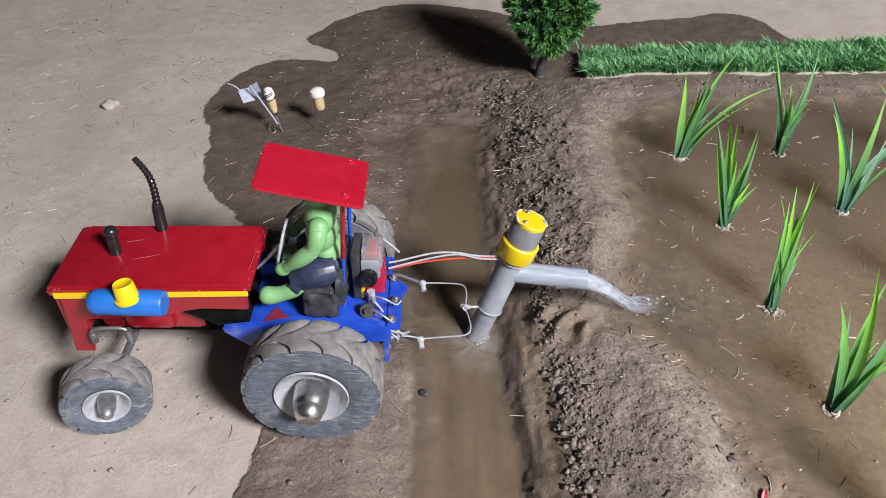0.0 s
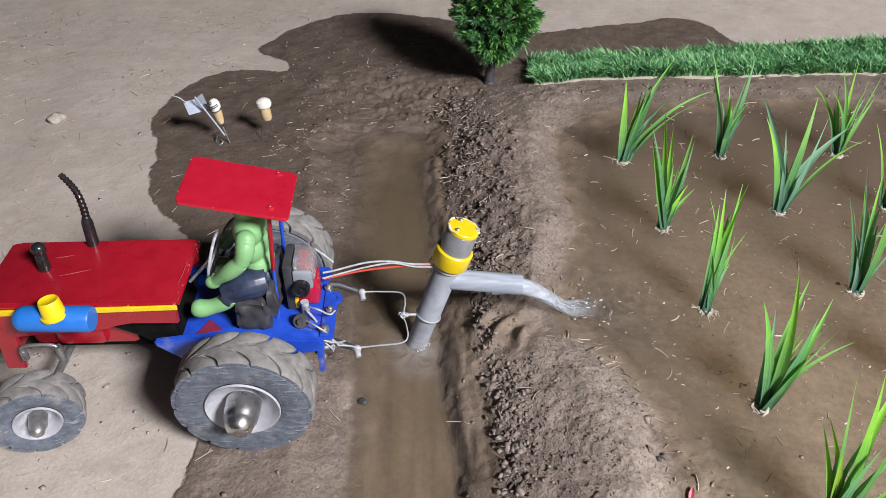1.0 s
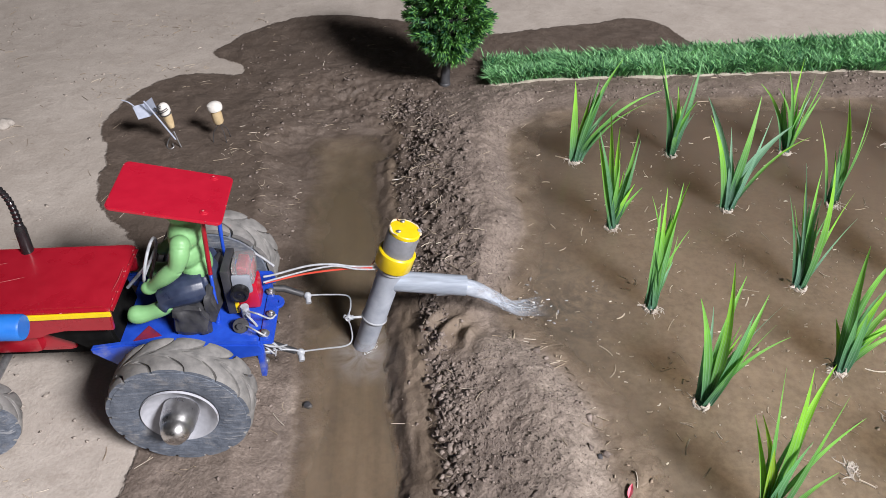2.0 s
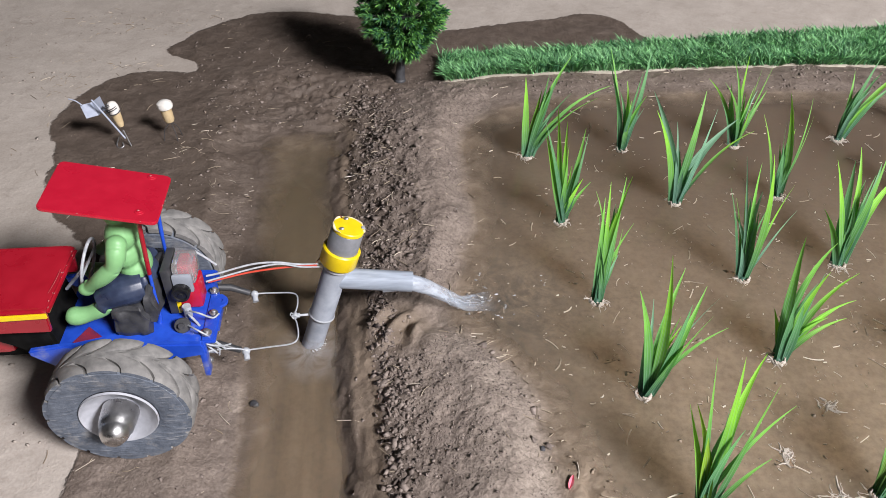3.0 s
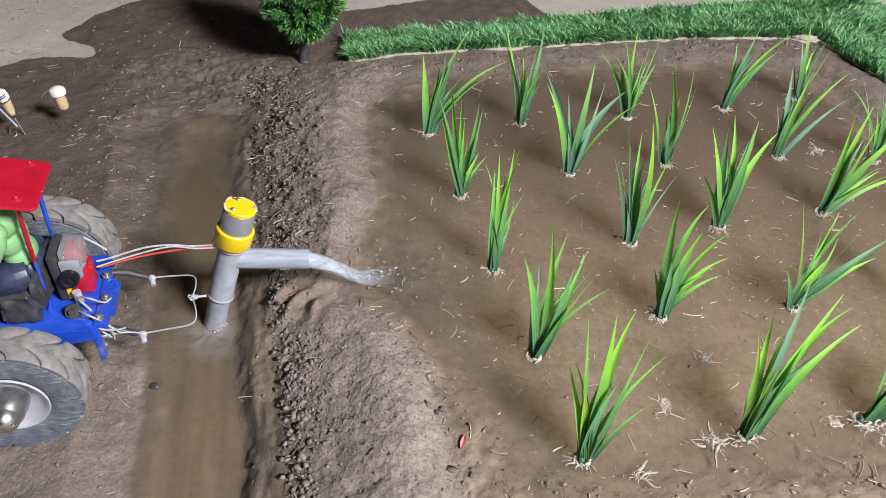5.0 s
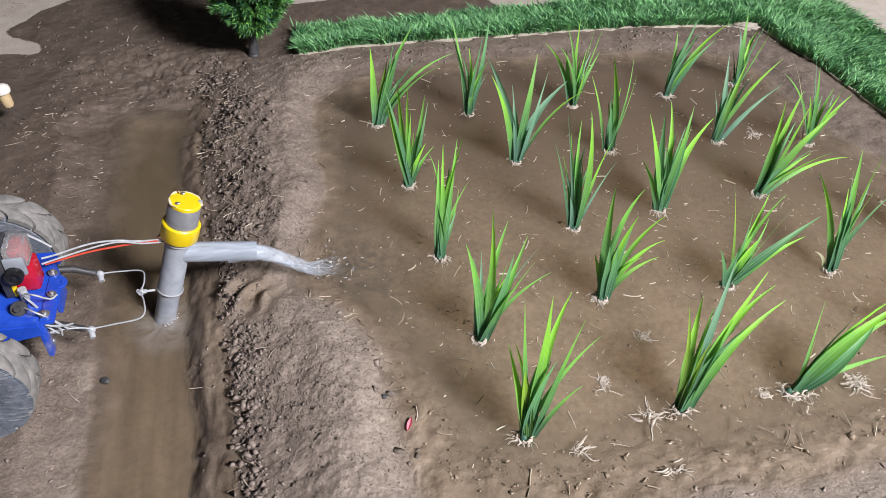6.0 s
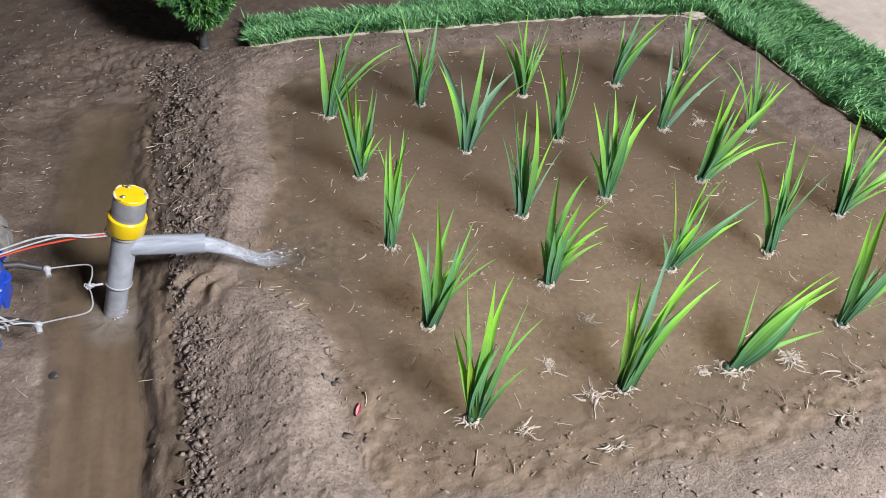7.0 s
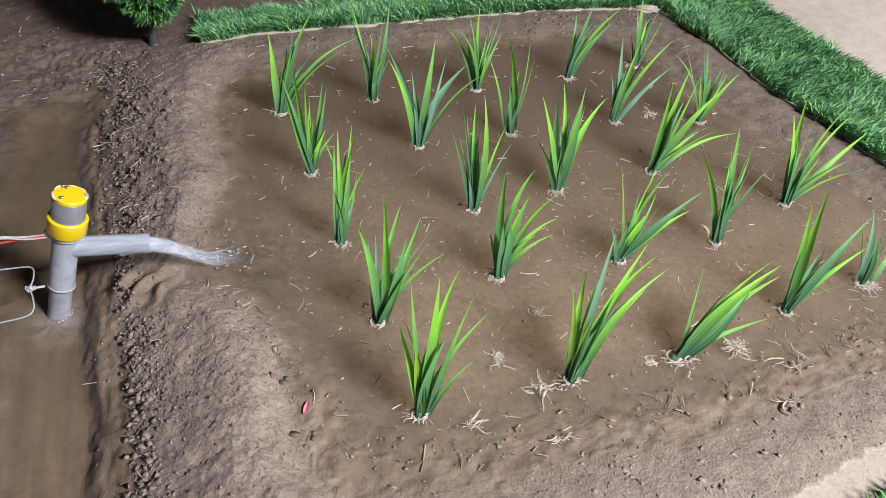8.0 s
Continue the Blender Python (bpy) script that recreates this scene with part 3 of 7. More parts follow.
def terrain(x, y):
    """Height, damp distance, mud and bed of the ground at a place."""
    x, y = np.asarray(x, float), np.asarray(y, float)
    wob = ridged(x, y, 0.03, 4, 2.0) * 0.007
    sf, sd, sw = signed(x, y, FIELD) + wob, signed(x, y, DITCH) + wob * (0.7 + 1.9 * step(0.66, 0.80, y)), signed(x, y, DAMP)
    near = step(-0.16, 0.0, sf)
    z = -0.004 + 0.004 * ridged(x, y, 0.25, 3, 9.0)
    z = z - 0.0125 * np.exp(-(((x - 0.02) / 0.085) ** 2 + ((y - 0.845) / 0.065) ** 2) ** 2)
    out = -sf
    bank = step(0.02, 0.07, x) * step(0.27, 0.22, x) * step(0.88, 0.74, y)
    crest = (0.0065 + 0.0085 * bank) * step(0.0, 0.040, out) * (1 - (1 - bank) * step(0.055, 0.12, out))
    z = np.where(sf > 0, -np.minimum(0.013, 0.0003 + (0.10 - 0.04 * step(0.44, 0.26, y)) * sf + (2.5 - 2.0 * step(0.44, 0.26, y)) * sf * sf), np.where(near > 0, z * (1 - near) + crest, z))
    z = z - 0.009 * np.exp(-(((x - 0.137) / 0.018) ** 2 + ((y - 0.452) / 0.022) ** 2))
    right = step(0.02, 0.06, x)
    off = np.maximum(-sd, 0)
    upper = step(0.49, 0.60, y)
    lip = 0.028 - 0.010 * upper + 0.005 * (value_noise(x * 0.4, y, 0.02, 45.0) - 0.5)
    wall_side = np.minimum(off, 0.007) * (0.80 - 0.45 * upper) + np.clip(off - 0.007, 0, lip - 0.007) * (0.38 + 0.08 * upper) + np.maximum(off - lip, 0) * (0.27 + 0.10 * upper)
    rim = DITCH_LEVEL + 0.0003 + right * wall_side + (1 - right) * (0.06 * off + 5.5 * off * off)
    z = np.where(sd > 0, DITCH_LEVEL - np.minimum(0.016, 0.0003 + sd * (0.16 + 0.34 * step(0.02, 0.075, x)) * (1 - 0.8 * step(0.62, 0.80, y))), np.minimum(z, rim))
    flank = step(-0.032, -0.022, sd) * step(0.012, 0.002, sd) * (x > 0.04) * step(0.80, 0.72, y)
    z = z + flank * (0.0034 * (value_noise(x, y * 0.16, 0.0075, 21.0) - 0.5) + 0.0018 * (value_noise(x, y * 0.4, 0.004, 25.0) - 0.5))
    wash = np.exp(-(((x - 0.124) / 0.026) ** 2 + ((y - 0.452) / 0.026) ** 2))
    for lx, ly, turn, long_, wide, tall in ((0.106, 0.464, 0.9, 0.013, 0.0055, 0.007), (0.119, 0.452, 0.8, 0.018, 0.0050, 0.008), (0.136, 0.444, 1.1, 0.014, 0.0045, 0.006), (0.112, 0.437, 0.5, 0.010, 0.005, 0.004)):
        du, dv = (x - lx) * math.cos(turn) + (y - ly) * math.sin(turn), -(x - lx) * math.sin(turn) + (y - ly) * math.cos(turn)
        z = z + tall * np.exp(-((du / long_) ** 2 + ((dv + 6 * du * du) / wide) ** 2))
    side = 0.40 + 0.60 * np.maximum(step(0.10, 0.12, x) * step(0.26, 0.24, x), step(0.25, 0.20, y) * step(0.2, 0.25, x))
    mud = np.clip(step(-0.15, -0.07, sf) * step(0.004, -0.004, sf) * step(-0.012, -0.026 + 0.008 * upper, sd) * side + 0.55 * step(-0.13, -0.09, x) * step(0.0, -0.006, sd) * step(0.50, 0.40, y) * (x < 0.05), 0, 1)
    mud = np.clip(mud + 0.40 * step(0.5, 0.75, value_noise(x * 0.6, y, 0.018, 71.0)) * np.exp(-(((x + 0.005) / 0.085) ** 2 + ((y - 0.870) / 0.055) ** 2)) * (sd < -0.003) + 0.25 * step(0.45, 0.7, value_noise(x, y, 0.03, 11.0)) * step(-0.075, -0.03, x) * step(-0.002, -0.012, sd) * (x < 0.03) * step(0.42, 0.5, y) * step(0.86, 0.8, y), 0, 1)
    mud = np.where(sw > 0, mud * (1 - 0.75 * wash), 0)
    lump = ridged(x, y, 0.022, 4, 1.0)
    rough = 0.0005 + 0.0012 * step(-0.004, 0.012, sw) + 0.0035 * np.exp(-(((x - 0.03) / 0.10) ** 2 + ((y - 0.87) / 0.05) ** 2)) * (sd < 0) + 0.0022 * mud * step(0.0, 0.03, out)
    flat = 1 - 0.75 * step(0.25, 0.20, y) * step(0.24, 0.29, x)
    z = z + lump * rough * flat + np.maximum(ridged(x, y, 0.011, 3, 6.0), 0) * 0.0022 * mud * flat * step(0.0, 0.02, out)
    heap = np.exp(-(((-sd - 0.039 - 0.008 * upper) / (0.010 + 0.016 * upper)) ** 2)) * (x > 0.05)
    loose = mud * flat * step(0.0, 0.03, out)
    mud = mud * (1 - 0.55 * upper * heap)
    z = z + loose * (crumbs(x + 0.004 * ridged(x, y, 0.012, 2, 8.0), y + 0.004 * ridged(x, y, 0.012, 2, 14.0), 0.0044, 3) * (0.0016 - 0.0003 * upper) * (0.15 + 0.85 * heap) + crumbs(x + 0.3, y, 0.0034, 50) * 0.0010 + 0.0013 * np.maximum(ridged(x, y, 0.007, 2, 61.0) - 0.12, 0))
    churn = np.exp(-(((x - 0.035) / 0.105) ** 2 + ((y - 0.880) / 0.052) ** 2)) * (sd < 0) * (0.35 + 0.65 * step(0.35, 0.6, value_noise(x, y, 0.035, 41.0)))
    z = z + churn * (0.0062 * crumbs(x * 0.8 + 0.5 * wob, y - 0.6 * wob, 0.0150, 20) + 0.0036 * crumbs(x, y + 0.4 * wob, 0.0075, 33) - 0.002)
    z = z + upper * heap * 0.0045 * ridged(x, y, 0.013, 3, 91.0) * step(0.0, 0.03, out)
    edge = step(0.25, 0.20, y) * step(0.24, 0.29, x) * (sw > 0.01)
    z = z + edge * crumbs(x + 0.1, y, 0.0090, 70) * 0.0017 * step(0.45, 0.7, value_noise(x, y, 0.02, 13.0))
    shallow = step(0.16, 0.0, sf) * (sf > 0) * step(0.44, 0.24, y)
    z = z + shallow * (0.0014 + 0.0027 * ridged(x, y, 0.009, 3, 4.0))
    # Right flank's bed tan also carries the light on it, fading dark at waterline
    bed = np.maximum(step(-0.014, 0.014, sf), np.maximum(step(-0.002, 0.016 + 0.014 * step(0.5, 0.7, y), sd), 0.85 * step(-0.031 + 0.010 * upper, -0.027 + 0.010 * upper, sd) * (0.15 + 0.85 * step(-0.004, -0.016, sd)) * step(0.03, 0.07, x) * step(0.86, 0.74, y) * (0.55 + 0.45 * value_noise(x, y * 0.2, 0.008, 33.0))))
    bed = np.maximum(bed, np.maximum(0.75 * wash, 0.25 * step(-0.008, 0.0, sd) * (x < 0.03) * step(0.70, 0.40, y)))
    return z, sw, mud, bed


def spread(a, b, c, d, fine):
    """Coordinates that are fine between b and c and coarse out to a and d."""
    left = b - np.geomspace(fine, b - a + fine, 28) + fine
    right = c + np.geomspace(fine, d - c + fine, 28) - fine
    return np.concatenate([left[:0:-1], np.arange(b, c, fine), right])


gx = spread(ROOM[0], -0.62, 1.16, ROOM[1], 0.0032)
gx = np.concatenate([gx[gx < -0.11], np.arange(-0.11, 0.080, 0.0020), np.arange(0.080, 0.245, 0.0013), gx[gx > 0.246]])
gy = spread(ROOM[2], 0.06, 1.32, ROOM[3], 0.0032)
gy = np.concatenate([gy[gy < 0.20], np.arange(0.20, 0.96, 0.0016), gy[gy > 0.962]])
GX, GY = np.meshgrid(gx, gy)
GZ, wet_at, mud_at, bed_at = terrain(GX, GY)
idx = np.arange(GX.size).reshape(GX.shape)
quads = np.stack([idx[:-1, :-1], idx[:-1, 1:], idx[1:, 1:], idx[1:, :-1]], -1).reshape(-1, 4)
ground = mesh_object("ground", np.stack([GX, GY, GZ], -1).reshape(-1, 3), quads, SOIL,
                     attrs={"wet": wet_at.ravel(), "mud": mud_at.ravel(), "bed": bed_at.ravel(),
                            "dry": (0.75 * step(0.225, 0.185, GY) * step(0.22, 0.30, GX) + 0.75 * step(-0.085, -0.03, signed(GX, GY, FIELD)) * step(0.12, 0.16, GX) * step(0.30, 0.24, GX) * step(0.50, 0.42, GY) + 0.95 * np.exp(-((GX + 0.007) / 0.005) ** 2) * step(0.45, 0.36, GY) * step(0.45, 0.65, value_noise(GX, GY * 0.5, 0.009, 81.0))).ravel()})
tagged(ground, "grey-brown soil floor with damp, muddy and dry sandy patches", "ground", kind="structure")


def height(x, y):
    return float(terrain(np.array([x]), np.array([y]))[0][0])


def sheet(name, poly, z, material, silt, label):
    """A level sheet of water that ends under its banks; how deep the silt lies is stored on it."""
    px, py = [p[0] for p in poly], [p[1] for p in poly]
    xs, ys = np.arange(min(px) - 0.02, max(px) + 0.02, 0.003), np.arange(max(-0.4, min(py) - 0.02), max(py) + 0.02, 0.003)
    X, Y = np.meshgrid(xs, ys)
    deep = z - terrain(X, Y)[0]
    inside = signed(X, Y, poly) > -0.014
    ids = np.arange(X.size).reshape(X.shape)
    Q = np.stack([ids[:-1, :-1], ids[:-1, 1:], ids[1:, 1:], ids[1:, :-1]], -1).reshape(-1, 4)
    Q = Q[inside.ravel()[Q].all(1)]
    used, back = np.unique(Q, return_inverse=True)
    V = np.stack([X, Y, np.full(X.shape, z)], -1).reshape(-1, 3)[used]
    cover = 1 - np.exp(-np.maximum(deep, 0) / silt)
    return tagged(mesh_object(name, V, back.reshape(-1, 4), material, attrs={"depth": cover.ravel()[used]}), label, "water", kind="structure")


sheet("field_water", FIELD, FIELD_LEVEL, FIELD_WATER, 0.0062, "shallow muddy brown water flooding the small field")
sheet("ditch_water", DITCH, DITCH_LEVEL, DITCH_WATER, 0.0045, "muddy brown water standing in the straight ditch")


# ---- unseen room added round the model, near-black to keep shadows deep ----
def wall(name, boxes):
    bm = bmesh.new()
    for b in boxes:
        box(bm, *b)
    return tagged(part(name, bm, DARK_SHELL, smooth=False), "unseen near-black wall added to close the room and keep shadows deep", "wall", kind="structure")


X0, X1, Y0, Y1, H = ROOM
wall("wall_north", [(X0, X1, Y1, Y1 + 0.15, -0.1, H)])
wall("wall_west", [(X0 - 0.15, X0, Y0 - 0.15, Y1 + 0.15, -0.1, H)])
wall("wall_east", [(X1, X1 + 0.15, Y0 - 0.15, Y1 + 0.15, -0.1, H)])
wall("wall_south", [(X0, X1, Y0 - 0.15, Y0, -0.1, H)])
xa, xb, ya, yb = LIGHT_X - LIGHT_W / 2, LIGHT_X + LIGHT_W / 2, LIGHT_Y - LIGHT_W / 2, LIGHT_Y + LIGHT_W / 2
bm = bmesh.new()
for x0, x1, y0, y1 in ((X0 - 0.15, xa, Y0 - 0.15, Y1 + 0.15), (xb, X1 + 0.15, Y0 - 0.15, Y1 + 0.15), (xa, xb, Y0 - 0.15, ya), (xa, xb, yb, Y1 + 0.15)):
    box(bm, x0, x1, y0, y1, H, H + 0.12)
tagged(part("ceiling", bm, DARK_SHELL, smooth=False), "unseen near-black ceiling added to close the room", "ceiling", kind="structure")
# Frame added round the key light's opening, out of view
bm = bmesh.new()
for x0, x1, y0, y1 in ((xa, xa + 0.04, ya, yb), (xb - 0.04, xb, ya, yb), (xa + 0.04, xb - 0.04, ya, ya + 0.04), (xa + 0.04, xb - 0.04, yb - 0.04, yb)):
    box(bm, x0, x1, y0, y1, H + 0.04, H + 0.09, 0.004)
tagged(part("light_opening_frame", bm, WHITE, smooth=False), "unseen white frame added round the key light's opening", "window", kind="structure")


# ---- toy tractor ----
def tyre_mesh(bm, r, w, lugs, depth, slant, inner):
    """A tyre about the local z axis, near side at z = 0 and far side at z = -w, with slanting lugs."""
    rb = r - depth
    prof = [(inner, -0.004), (inner + 0.001, -0.001), (inner + 0.004, 0.0), (rb - 0.006, 0.0012), (r - 0.0040, 0.0006), (r - 0.0034, -0.0008), (rb, -0.0012), (rb, -w * 0.36),
            (r - 0.0005, -w * 0.42), (r - 0.0004, -w * 0.52), (r - 0.0005, -w * 0.62), (rb, -w * 0.68), (rb, -w + 0.005), (rb - 0.004, -w), (inner + 0.003, -w), (inner, -w + 0.003), (inner, -0.004)]
    lathe(bm, prof, Matrix(), 72)
    for f in bm.faces:
        c = f.calc_center_median()
        f.material_index = 1 if math.hypot(c.x, c.y) > rb - 0.003 and -w + 0.004 < c.z < -0.004 else 0
    step_a = 2 * math.pi / lugs
    out = []
    for side in (0, 1):
        for i in range(lugs):
            bm = bmesh.new()
            out.append(bm)
            grid, na, nb = [], 5, 6
            for b in range(nb + 1):
                s = b / nb
                zz = (0.0002 - s * (w * 0.52)) if side == 0 else (-w - 0.0005 + s * (w * 0.50))
                top = r - depth * 0.35 * (1 - min(1, s * 4)) ** 2
                row = []
                for a in range(na + 1):
                    t = a / na
                    ang = (i + 0.5 * side + t * 0.89) * step_a + slant * s * s
                    e = 1 - 0.30 * (abs(t - 0.5) * 2) ** 8
                    row.append(bm.verts.new((math.cos(ang) * (rb + (top - rb) * e), math.sin(ang) * (rb + (top - rb) * e), zz)))
                grid.append(row)
            fs = []
            for b in range(nb):
                for a in range(na):
                    fs.append(bm.faces.new((grid[b][a], grid[b][a + 1], grid[b + 1][a + 1], grid[b + 1][a])))
            low = []
            rim_v = grid[0] + [g[-1] for g in grid[1:]] + grid[-1][-2::-1] + [g[0] for g in grid[-2:0:-1]]
            for v in rim_v:
                q = math.hypot(v.co.x, v.co.y)
                k = (rb - 0.0015 ) / q
                low.append(bm.verts.new((v.co.x * k, v.co.y * k, v.co.z)))
            for k in range(len(rim_v)):
                fs.append(bm.faces.new((rim_v[k], low[k], low[(k + 1) % len(low)], rim_v[(k + 1) % len(rim_v)])))
            bmesh.ops.recalc_face_normals(bm, faces=fs)
            for f in bm.faces:
                f.material_index = 1 if side == 0 and all(v.co.z > -0.0006 for v in f.verts) else 0
    return out


def wheel(name, parent, m, r, w, lugs, depth, slant, inner, label):
    """A wheel whose near face looks along the local z axis: rim with its tyre and hub."""
    bm = bmesh.new()
    lathe(bm, [(inner + 0.0008, -0.0005), (inner + 0.0002, 0.0009), (inner - 0.0008, 0.0004), (inner - 0.003, -0.004), (inner * 0.55, -0.0085),
               (inner * 0.40, -0.0085), (inner * 0.36, -0.006), (0, -0.006)], m, 48)
    rim = part(name, bm, RIM, parent, label)
    bm = bmesh.new()
    lug_shapes = tyre_mesh(bm, r, w, lugs, depth, slant, inner)
    bmesh.ops.transform(bm, matrix=m, verts=bm.verts)
    part("tyre", bm, [TYRE, TYRE_TOP], rim, "dusty grey rubber tyre with slanting lugs")
    for lb in lug_shapes:
        bmesh.ops.transform(lb, matrix=m, verts=lb.verts)
        part("lug", lb, [TYRE_TOP, TYRE], rim)
    return rim


def build_tractor():
    t = thing("toy_tractor", "handmade red and blue toy tractor with a flat red roof", "toy tractor")
    # bonnet
    bm = bmesh.new()
    prism(bm, [(-0.246, 0.0985), (-0.238, 0.1015), (-0.112, 0.1030), (-0.108, 0.1000), (-0.1085, 0.0965), (-0.244, 0.0915)], 0.384, 0.452, 0.0022)
    bonnet = part("bonnet", bm, RED, t, "glossy dark red bonnet with scratches")
    bm = bmesh.new()
    prism(bm, [(-0.2395, 0.0975), (-0.1090, 0.1005), (-0.1090, 0.0965), (-0.2395, 0.0925)], 0.3822, 0.3838, 0.0004)
    part("stripe", bm, YELLOW, bonnet, "yellow stripe along the bonnet")
    bm = bmesh.new()
    prism(bm, [(-0.2370, 0.0955), (-0.1105, 0.0970), (-0.1120, 0.0810), (-0.1440, 0.0815), (-0.1560, 0.0790), (-0.1620, 0.0760), (-0.2250, 0.0700), (-0.2290, 0.0380), (-0.2430, 0.0380)], 0.3850, 0.3885, 0.0008)
    part("side_panel", bm, RED, t)
    bm = bmesh.new()
    prism(bm, [(-0.2370, 0.0955), (-0.1105, 0.0970), (-0.1120, 0.0810), (-0.2250, 0.0700), (-0.2290, 0.0380), (-0.2430, 0.0380)], 0.4460, 0.4495, 0.0008)
    part("side_panel", bm, RED, t)
    bm = bmesh.new()
    box(bm, -0.2445, -0.2400, 0.3895, 0.4455, 0.038, 0.0955, 0.0012)
    part("grille", bm, RED, t)
    bm = bmesh.new()
    box(bm, -0.226, -0.150, 0.400, 0.436, 0.046, 0.084, 0.006)
    box(bm, -0.205, -0.170, 0.3935, 0.4425, 0.052, 0.070, 0.005)
    part("engine", bm, RED, t)
    # Gearbox enlarged into a black block that fills the shade under the bonnet
    bm = bmesh.new()
    prism(bm, [(-0.166, 0.070), (-0.150, 0.0820), (-0.120, 0.0820), (-0.116, 0.052), (-0.116, 0.036), (-0.124, 0.042), (-0.148, 0.060)], 0.394, 0.444, 0.002)
    box(bm, -0.236, -0.120, 0.410, 0.428, 0.034, 0.046, 0.002)
    part("gearbox_shade_block", bm, UNDER_SHADE, t)
    for (ax, ay), (bx, by) in (((-0.206, 0.431), (-0.193, 0.434)), ((-0.196, 0.412), (-0.176, 0.418)), ((-0.112, 0.400), (-0.111, 0.425))):
        bm = bmesh.new()
        tube(bm, curve_pts([(ax, ay, 0.1020 + 0.008 * (ax + 0.238)), ((ax + bx) / 2 + 0.0005, (ay + by) / 2, 0.1020 + 0.008 * (ax + 0.238)), (bx, by, 0.1020 + 0.008 * (bx + 0.238))], 3), [0.00005, 0.0001, 0.00013, 0.00015, 0.00012, 0.0001, 0.00005], 5)
        part("scratch", bm, SCRATCH, bonnet, "thin pale scratch in the paint")
    rnd = random.Random(15)
    bm = bmesh.new()
    for k in range(14):
        y = rnd.uniform(0.386, 0.450)
        ball(bm, (-0.1092 + rnd.gauss(0, 0.0008), y, 0.1024 - rnd.random() ** 2 * 0.005), (rnd.uniform(0.0002, 0.0006), rnd.uniform(0.0003, 0.0010), 0.0003), 6)
    for k in range(7):
        ball(bm, (rnd.uniform(-0.243, -0.112), 0.3842 + rnd.gauss(0, 0.0004), 0.1000), (rnd.uniform(0.0003, 0.0012), 0.0004, 0.0003), 6)
    tagged(part("paint_chip", bm, SCRATCH, bonnet, "pale chips along the bonnet's edges"), kind="stuff")
    # exhaust and air pipe
    bm = bmesh.new()
    tube(bm, [(-0.1845, 0.447, 0.1015), (-0.184, 0.447, 0.104), (-0.1828, 0.447, 0.122), (-0.1826, 0.447, 0.124), (-0.1822, 0.447, 0.126)], [0.0044, 0.0042, 0.0040, 0.0034, 0.0028], 16)
    ex = part("exhaust_pipe", bm, BLACK, t, "glossy black exhaust pipe with a bent ribbed top")
    bm = bmesh.new()
    top = curve_pts([(-0.1822, 0.447, 0.1255), (-0.1815, 0.447, 0.136), (-0.1820, 0.447, 0.147), (-0.1845, 0.447, 0.155), (-0.1885, 0.447, 0.1625)], 9)
    tube(bm, top, [0.0026 + 0.0004 * math.sin(i * 2.1) - 0.0006 * i / len(top) for i in range(len(top))], 14)
    part("ribbed_end", bm, BLACK, ex)
    bm = bmesh.new()
    lathe(bm, [(0, 0), (0.0042, 0), (0.0038, 0.012), (0.0034, 0.0125), (0.0034, 0.0145), (0.0046, 0.0155), (0.0050, 0.018), (0.0042, 0.0208), (0.0022, 0.0222), (0, 0.0225)],
          along((-0.2085, 0.420, 0.1022), (-0.2065, 0.420, 0.126)), 20)
    part("air_pipe", bm, BLACK, t, "short black air pipe with a domed cap")
    # blue tank on the near flank, with a yellow lid
    bm = bmesh.new()
    lathe(bm, [(0, 0), (0.0060, 0.0004), (0.0082, 0.003), (0.0088, 0.006), (0.0088, 0.0475), (0.0080, 0.0490), (0, 0.0492)], along((-0.2110, 0.3745, 0.0985), (-0.1620, 0.3745, 0.0975)), 28)
    tank = part("side_tank", bm, CYL_BLUE, t, "sky-blue cylinder tank on the bonnet's flank")
    bm = bmesh.new()
    lathe(bm, [(0.0082, 0), (0.0086, 0.0008), (0.0086, 0.0022), (0.0074, 0.0028), (0.0066, 0.0125), (0.0060, 0.0135), (0.0054, 0.0130), (0, 0.0122)], along((-0.1835, 0.3720, 0.1025), (-0.1850, 0.3740, 0.118)), 28)
    part("lid", bm, YELLOW, tank, "yellow bottle-cap lid")
    # body
    bm = bmesh.new()
    prism(bm, [(-0.134, 0.062), (-0.110, 0.0655), (-0.018, 0.0610), (-0.016, 0.058), (-0.016, 0.050), (-0.040, 0.046), (-0.070, 0.050), (-0.108, 0.036), (-0.114, 0.040), (-0.134, 0.058)], 0.386, 0.391, 0.0012)
    prism(bm, [(-0.134, 0.062), (-0.110, 0.0655), (-0.018, 0.0610), (-0.016, 0.050), (-0.040, 0.046), (-0.108, 0.036), (-0.134, 0.058)], 0.462, 0.466, 0.0012)
    box(bm, -0.120, -0.020, 0.391, 0.462, 0.052, 0.0585, 0.001)
    part("body", bm, BLUE, t, "scuffed blue painted tractor body")
    bm = bmesh.new()
    tri = [(-0.1080, 0.3960), (-0.0890, 0.4005), (-0.1005, 0.4110)]
    lo, hi = [bm.verts.new((x, y, 0.0580)) for x, y in tri], [bm.verts.new((x, y, 0.0590)) for x, y in tri]
    bm.faces.new(hi)
    for k in range(3):
        bm.faces.new((lo[k], lo[(k + 1) % 3], hi[(k + 1) % 3], hi[k]))
    part("emblem", bm, WORN_RED, t, "worn red triangle on the blue body")
